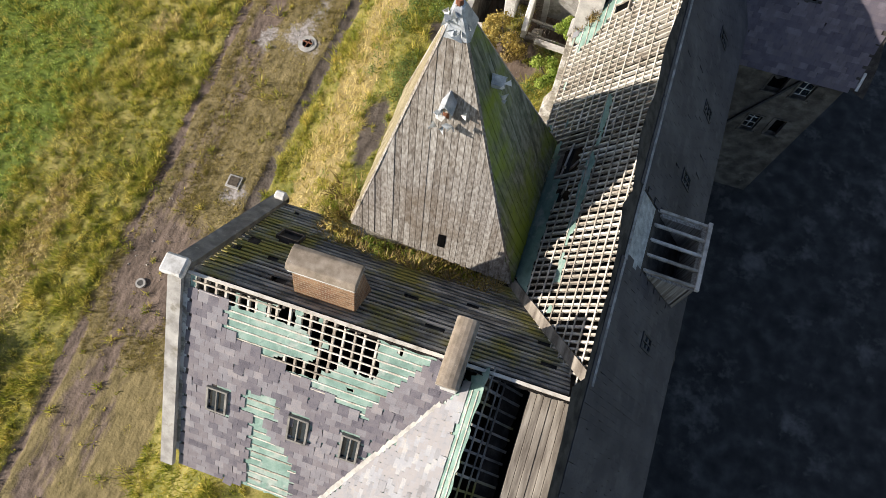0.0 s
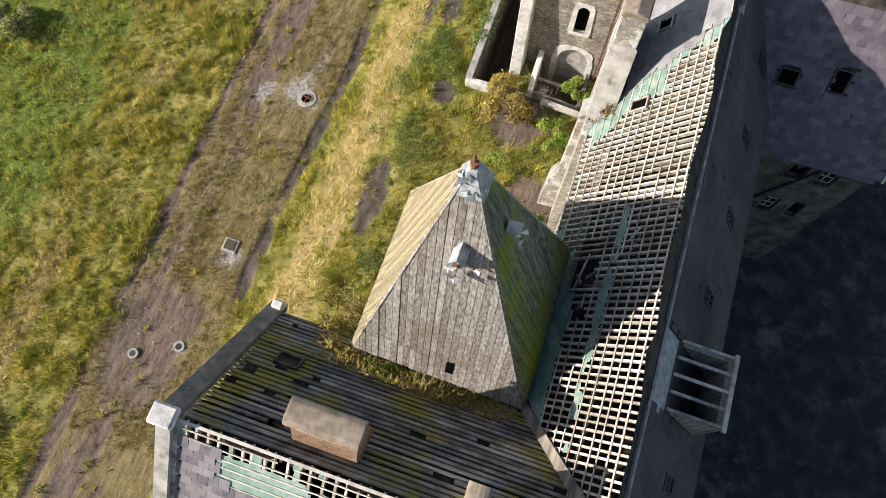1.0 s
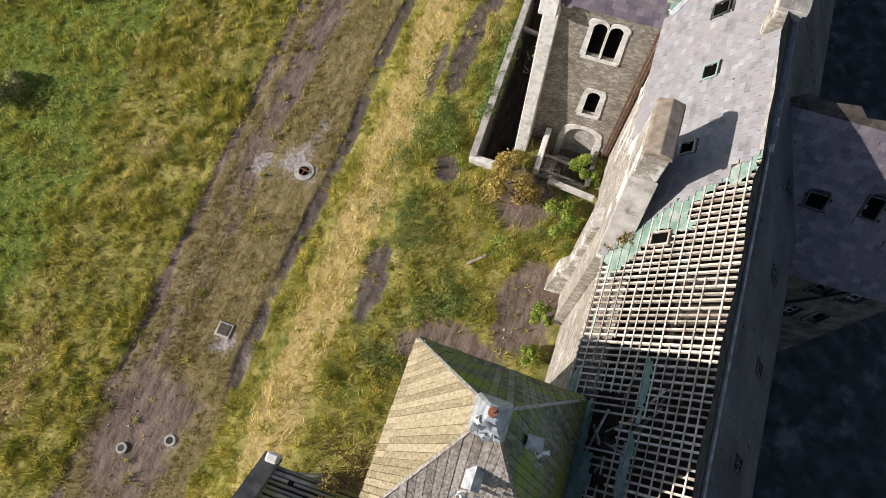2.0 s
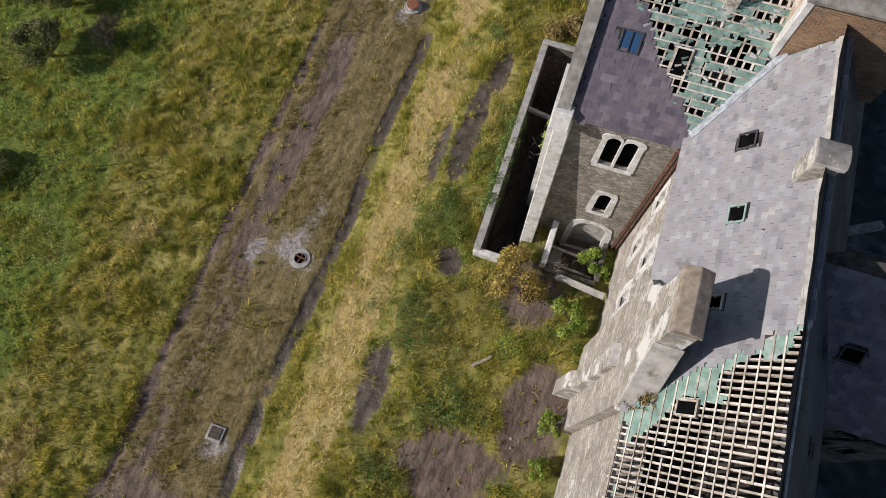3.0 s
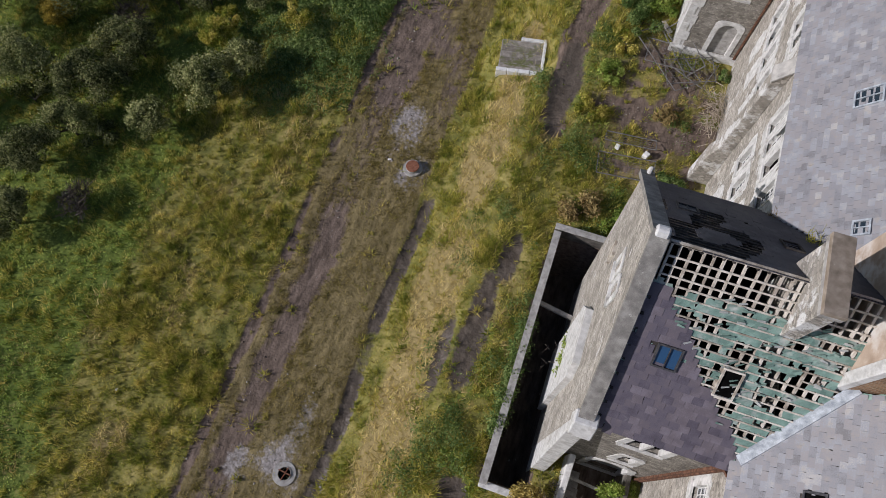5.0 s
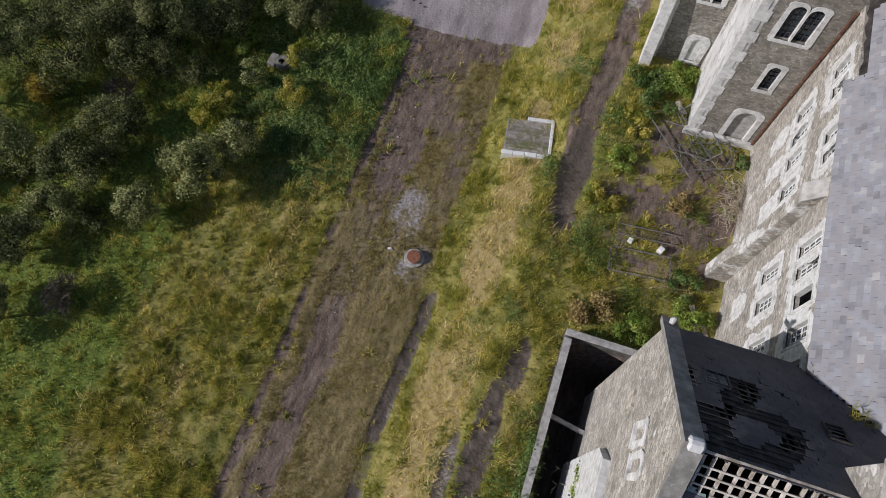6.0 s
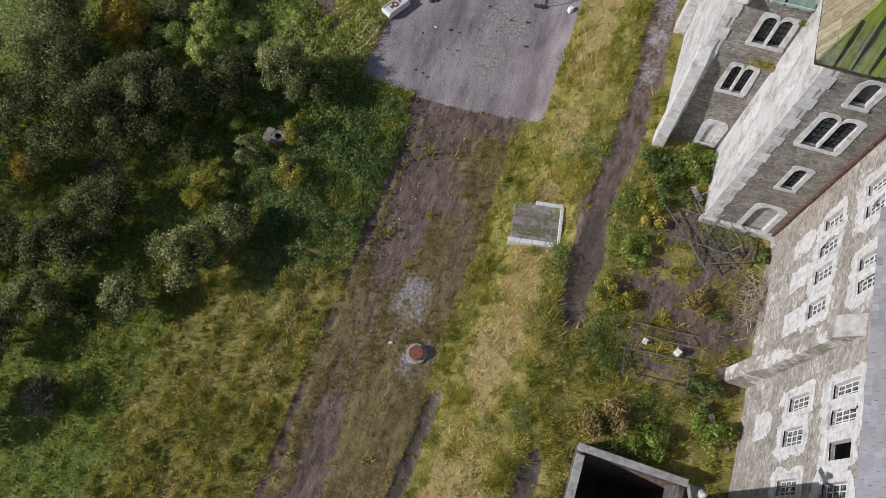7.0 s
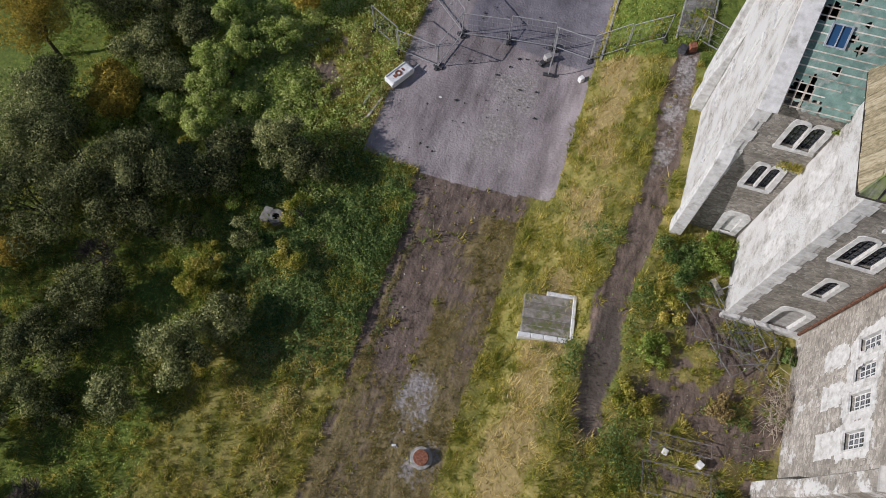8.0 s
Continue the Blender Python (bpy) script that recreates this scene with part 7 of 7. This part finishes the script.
def tree(name, x, y, tall, spread, mat, label, seed, count, size=0.11, category="tree", clumps=14, group="", twiggy=0):
    r = random.Random(seed)
    z = zat(x, y)
    t = thing(name, (x, y, z), label, category, group)
    trunk = Solid()
    limb(trunk, (x, y, z - 0.2), (x + 0.1, y, z + tall * 0.35), 0.05 * tall ** 0.6, 0.035 * tall ** 0.6)
    cs, rs = [], []
    for i in range(clumps):
        a, q = r.uniform(0, 6.28), math.sqrt(r.uniform(0.02, 1)) * spread * 0.78
        c = (x + q * math.cos(a), y + q * math.sin(a), z + tall * (0.42 + 0.42 * (1 - (q / spread) ** 2) * r.uniform(0.55, 1.15)))
        cs.append(c)
        rs.append(spread * r.uniform(0.20, 0.40))
        limb(trunk, (x + 0.1, y, z + tall * 0.3), c, 0.022 * tall ** 0.6, 0.008, 5)
    for i in range(twiggy):
        c = r.choice(cs)
        trunk.bar(c, (c[0] + r.uniform(-1, 1) * spread * 0.5, c[1] + r.uniform(-1, 1) * spread * 0.5, c[2] + r.uniform(0, 0.5) * spread), 0.02)
    part("trunk", trunk, BARK, t)
    P, n, lie = leaves(count, cs, rs, size, seed)
    part("crown", leaf_mesh("crown", P, n, mat, lie), None, t, "uneven leafy crown")


DARK, GREY, SMOTHERED = "dense dark green scrub tree", "grey-green willow among scrub", "tall bush smothered in green bramble"
for i, (x, y, h, s, mt, lb, c) in enumerate((
        (-40.2, 48.5, 5.4, 3.5, SCRUBMAT, DARK, 7000), (-41.5, 45.4, 4.8, 3.1, SCRUBMAT, DARK, 6000), (-36.4, 49.3, 4.9, 2.8, SCRUBMAT, DARK, 6000), (-36.9, 46.9, 3.9, 2.3, SCRUBMAT, DARK, 4600),
        (-44.6, 49.6, 5.4, 3.5, WILLOWMAT, GREY, 6200), (-33.4, 50.6, 3.5, 2.2, SCRUBMAT, DARK, 4600), (-45.6, 44.8, 5.0, 3.3, SCRUBMAT, DARK, 5200), (-45.0, 52.6, 4.4, 2.4, SCRUBMAT, DARK, 4200), (-32.9, 52.4, 2.8, 1.7, SCRUBMAT, DARK, 3600),
        (-30.2, 53.6, 3.3, 1.9, WILLOWMAT, "olive scrub tree beside the tarmac", 4600), (-28.0, 52.9, 2.5, 1.5, SCRUBMAT, "dark scrub bush beside the tarmac", 3400),
        (-41.4, 53.7, 3.2, 1.8, AUTUMNMAT, "yellowing autumn scrub tree", 3800), (-42.7, 55.0, 2.6, 1.2, AUTUMNMAT, "yellowing autumn scrub tree", 2200), (-38.6, 54.0, 1.9, 1.5, BRAMBLEMAT, SMOTHERED, 2800),
        (-41.7, 57.9, 2.9, 2.5, WILLOWMAT, GREY, 5200), (-39.3, 56.6, 2.4, 1.8, WILLOWMAT, GREY, 3800), (-44.8, 60.6, 3.6, 2.8, SCRUBMAT, DARK, 5000), (-39.2, 60.0, 3.2, 1.6, SCRUBMAT, DARK, 3400), (-41.6, 61.8, 3.4, 2.3, SCRUBMAT, DARK, 4200),
        (-37.2, 58.3, 2.4, 1.6, BRAMBLEMAT, SMOTHERED, 3000), (-35.7, 60.0, 2.4, 1.5, BRAMBLEMAT, SMOTHERED, 2800), (-36.6, 56.2, 2.3, 1.6, BRAMBLEMAT, SMOTHERED, 3000), (-35.5, 53.4, 2.7, 1.2, BRAMBLEMAT, "ivy-smothered bush standing alone", 3200),
        (-34.4, 55.8, 1.2, 1.7, BRAMBLEMAT, "low bush smothered in bramble", 2600), (-34.0, 61.6, 1.9, 1.5, BRAMBLEMAT, SMOTHERED, 2600), (-37.6, 61.6, 2.8, 1.6, BRAMBLEMAT, SMOTHERED, 3000),
        (-48.4, 56.4, 6.0, 3.0, AUTUMNMAT, "yellow autumn tree in leaf", 5200), (-42.2, 42.9, 2.3, 1.2, AUTUMNMAT, "small orange autumn bush", 2000), (-33.2, 65.2, 2.4, 1.5, AUTUMNMAT, "small orange autumn bush", 2400),
        (-30.0, 40.5, 3.1, 2.0, WILLOWMAT, "round grey-green willow bush", 5200), (-28.7, 43.0, 2.5, 1.4, WILLOWMAT, "round grey-green willow bush", 3200), (-31.4, 44.6, 1.7, 1.2, GRASSMAT, "low olive bush in rank weeds", 2400), (-32.5, 37.5, 2.3, 1.5, WILLOWMAT, "round grey-green willow bush", 3200),
        (-37.2, 38.6, 3.2, 2.2, SCRUBMAT, "low dark green scrub bush", 4200), (-36.4, 42.0, 2.8, 1.9, SCRUBMAT, DARK, 4000), (-37.0, 35.6, 2.5, 1.7, WILLOWMAT, GREY, 3200), (-37.4, 44.2, 1.7, 1.2, TWIG, "half-bare grey shrub in the scrub", 1500),
        (-33.9, 31.3, 1.6, 1.2, TWIG, "half-bare grey shrub in the field", 1300), (-37.2, 29.3, 2.6, 1.8, SCRUBMAT, "dark scrub bush in the field", 3600), (-38.2, 33.2, 2.8, 1.8, SCRUBMAT, "dark scrub bush in the field", 3600),
        (-41.6, 38.4, 3.6, 2.4, WILLOWMAT, GREY, 4200), (-36.8, 20.8, 1.3, 1.5, WILLOWMAT, "grey-green bush in the field", 3200), (-47.8, 61.0, 5.0, 3.0, SCRUBMAT, DARK, 4600), (-49.6, 48.4, 5.0, 3.2, SCRUBMAT, DARK, 4400),
        (-47.6, 40.6, 4.6, 3.2, SCRUBMAT, DARK, 4400), (-45.0, 33.4, 4.0, 2.8, WILLOWMAT, GREY, 4200), (-28.5, -3.5, 2.6, 2.2, SCRUBMAT, "dark bush at the field's edge", 4200))):
    tree("scrub_tree", x, y, h, s, mt, lb, 300 + i, int(c * (0.5 if mt is TWIG else 2.0)), 0.05 if mt is TWIG else 0.075, group="scrub at the field's edge", clumps=18, twiggy=260 if mt is TWIG else 0)
r = random.Random(77)
for i in range(46):
    x, y = r.uniform(-46, -27), r.uniform(34, 62)
    if x > -33 and y < 44 or (x > -35.5 and y > 54) or (x < -43 and 53 < y < 59):
        continue
    tree("scrub_bush", x, y, r.uniform(0.9, 2.0), r.uniform(0.8, 1.5), r.choice((BRAMBLEMAT, LUSHMAT, BRAMBLEMAT, GRASSMAT) if y > 53 else (SCRUBMAT, IVYMAT, LUSHMAT, WILLOWMAT, GRASSMAT, SCRUBMAT)), "low tangled leafy scrub bush", 400 + i, 1900, 0.065, "bush", 7, "low scrub")
for x, y, h, s, mt, lb, c in ((-4.95, 23.5, 1.7, 1.55, RUSTLEAF, "brown-gold autumn bush beside the wall", 4200), (-4.3, 23.0, 1.2, 0.9, BRACKEN, "brown-gold autumn bush beside the wall", 1500), (-2.1, 22.1, 1.4, 1.05, LUSHMAT, "bright green leafy bush by the building", 3200),
                              (-1.35, 25.6, 2.6, 0.95, LUSHMAT, "green ivy bush in the corner", 3400), (-1.5, 17.0, 1.1, 0.7, LUSHMAT, "green bush at the wall's foot", 1500), (-1.6, 14.8, 1.0, 0.6, LUSHMAT, "green bush at the wall's foot", 1200),
                              (-6.2, 52.0, 0.8, 1.4, IVYMAT, "thicket of ivy and nettles", 2400), (-5.4, 53.8, 0.8, 1.4, LUSHMAT, "thicket of ivy and nettles", 2200), (-6.9, 53.4, 0.7, 1.3, IVYMAT, "thicket of ivy and nettles", 2200), (-1.9, 40.0, 0.9, 1.1, LUSHMAT, "green weeds at the wall's foot", 1800),
                              (-4.4, 38.6, 0.7, 1.1, LUSHMAT, "dense green bramble clump", 1700), (-6.4, 38.9, 0.7, 1.3, BRACKEN, "yellowing clump of bramble", 1700), (-2.4, 41.8, 0.6, 1.0, IVYMAT, "ivy at the wall's foot", 1500), (-3.6, 46.0, 0.45, 0.9, BRACKEN, "brown dead weed clump", 1200),
                              (-7.2, 47.8, 0.5, 1.1, LUSHMAT, "rank green weed clump", 1500), (-7.6, 45.4, 0.45, 1.1, GRASSMAT, "rank yellow-green grass clump", 1300), (-6.8, 50.2, 0.5, 1.1, GRASSMAT, "rank yellow-green grass clump", 1300), (-0.9, 49.6, 0.6, 0.5, IVYMAT, "ivy under the doorway", 900)):
    tree("bush", x, y, h, s, mt, lb, int(abs(x * 100) + y * 10), c, 0.075, "bush", 8)


def growth(name, mat, n, x0, x1, y0, y1, zf, length, seed, label):
    """A strip of weeds rooted on a wall or gutter."""
    r = np.random.RandomState(seed)
    x, y = r.uniform(x0, x1, n), r.uniform(y0, y1, n)
    tufts(name, mat, x, y, np.array([zf(a, b) for a, b in zip(x, y)]), 9, length, 0.018, (0.3, 1.3), label, seed, 0.0, "weeds")


growth("gutter_weeds", BRACKEN, 240, -6.9, -0.7, 5.75, 6.5, lambda x, y: AZ - KN * (y - AY), 0.32, 501, "brown weeds rooted in the gutter below the spire")
growth("gutter_weeds", GRASSMAT, 120, -6.2, -1.2, 5.8, 6.5, lambda x, y: AZ - KN * (y - AY), 0.3, 502, "green weeds rooted in the gutter below the spire")
growth("corner_weeds", BRACKEN, 60, -7.2, -5.6, 6.7, 8.6, lambda x, y: 13.4, 0.42, 503, "dry weeds rooted at the tower's corner")
growth("wall_head_weeds", BRACKEN, 26, -0.85, -0.2, 16.7, 17.4, lambda x, y: 13.9 + (x + 0.85) * 1.2, 0.26, 504, "dry weeds on the wall head")
growth("valley_weeds", GRASSMAT, 14, -0.3, 0.4, 33.4, 34.2, lambda x, y: 15.2, 0.3, 505, "weeds in the roof valley")
growth("valley_weeds", BRACKEN, 40, -0.9, -0.2, 34.7, 35.6, lambda x, y: 13.7, 0.35, 506, "dry weeds in the roof valley")
growth("wall_weeds", LUSHMAT, 30, -4.4, -3.6, 55.2, 55.35, lambda x, y: 13.0, 0.3, 507, "green weeds rooted in the gutter")
growth("wall_weeds", GRASSMAT, 40, -5.3, -4.3, 55.0, 55.35, lambda x, y: 10.3, 0.25, 508, "weeds on the string course")
P, n, lie = leaves(6500, [(-7.6, 26.6 + 0.4 * i, 3.0 + 0.25 * math.sin(i * 2.1)) for i in range(15)], [0.36 + 0.12 * (i % 3) for i in range(15)], 0.065, 611)
tagged(new("ivy", leaf_mesh("ivy", P, n, IVYMAT, lie)), "glossy ivy hanging over the low wall", "ivy", kind="stuff")
P, n, lie = leaves(1500, [(-5.6, 29.6 + 0.35 * i, 5.5 + 0.5 * (i % 2)) for i in range(5)], [0.3] * 5, 0.07, 612)
tagged(new("ivy", leaf_mesh("ivy", P, n, LUSHMAT, lie)), "ivy climbing the gable", "ivy", kind="stuff")
for mt, cs, k in ((LUSHMAT, [(-5.0, 6.2, 14.75), (-4.3, 6.25, 14.7), (-3.6, 6.25, 14.65), (-4.6, 6.1, 14.85)], 700), (RUSTLEAF, [(-6.3, 6.5, 14.6), (-5.7, 6.3, 14.75), (-2.4, 6.1, 14.7), (-1.8, 6.05, 14.75), (-1.2, 6.1, 14.65), (-6.7, 7.0, 14.0)], 1100)):
    P, n, lie = leaves(k, cs, [0.3] * len(cs), 0.05, 613)
    tagged(new("gutter_weeds", leaf_mesh("gutter_weeds", P, n, mt, lie)), "leafy weeds rooted in the gutter below the spire", "weeds", kind="stuff")
heap = Solid()
for i in range(220):
    x, y = r.gauss(-0.95, 0.3), r.gauss(47.0, 0.75)
    z = zat(x, y) + r.uniform(0.1, 0.9)
    a = r.uniform(0, 6.28)
    heap.bar((x, y, z), (x + r.uniform(0.3, 0.8) * math.cos(a), y + r.uniform(0.3, 0.8) * math.sin(a), z + r.uniform(-0.4, 0.3)), 0.018)
tagged(part("brushwood", heap, material("pale_twig", ((0.26, 0.21, 0.15), (0.38, 0.32, 0.24), (0.50, 0.44, 0.35)), 3, 30, 0.9, 0, vary=0.4)), "heap of pale dead brushwood against the wall", "brushwood", kind="stuff")
twigs = Solid()
for cx, cy, cz, nn in ((-5.6, 31.0, 3.2, 26), (-4.2, 25.0, 3.3, 40), (-3.0, 24.3, 3.0, 40), (-3.4, 41.8, 2.9, 60), (-2.2, 45.2, 2.8, 50)):
    for i in range(nn):
        x, y, a = r.gauss(cx, 0.4), r.gauss(cy, 0.4), r.uniform(0, 6.28)
        twigs.bar((x, y, cz - 0.4), (x + r.uniform(0.2, 0.6) * math.cos(a), y + r.uniform(0.2, 0.6) * math.sin(a), cz + r.uniform(-0.3, 0.5)), 0.014)
tagged(part("dead_twigs", twigs, TWIG), "bare dead twigs by the walls", "twigs", kind="stuff")
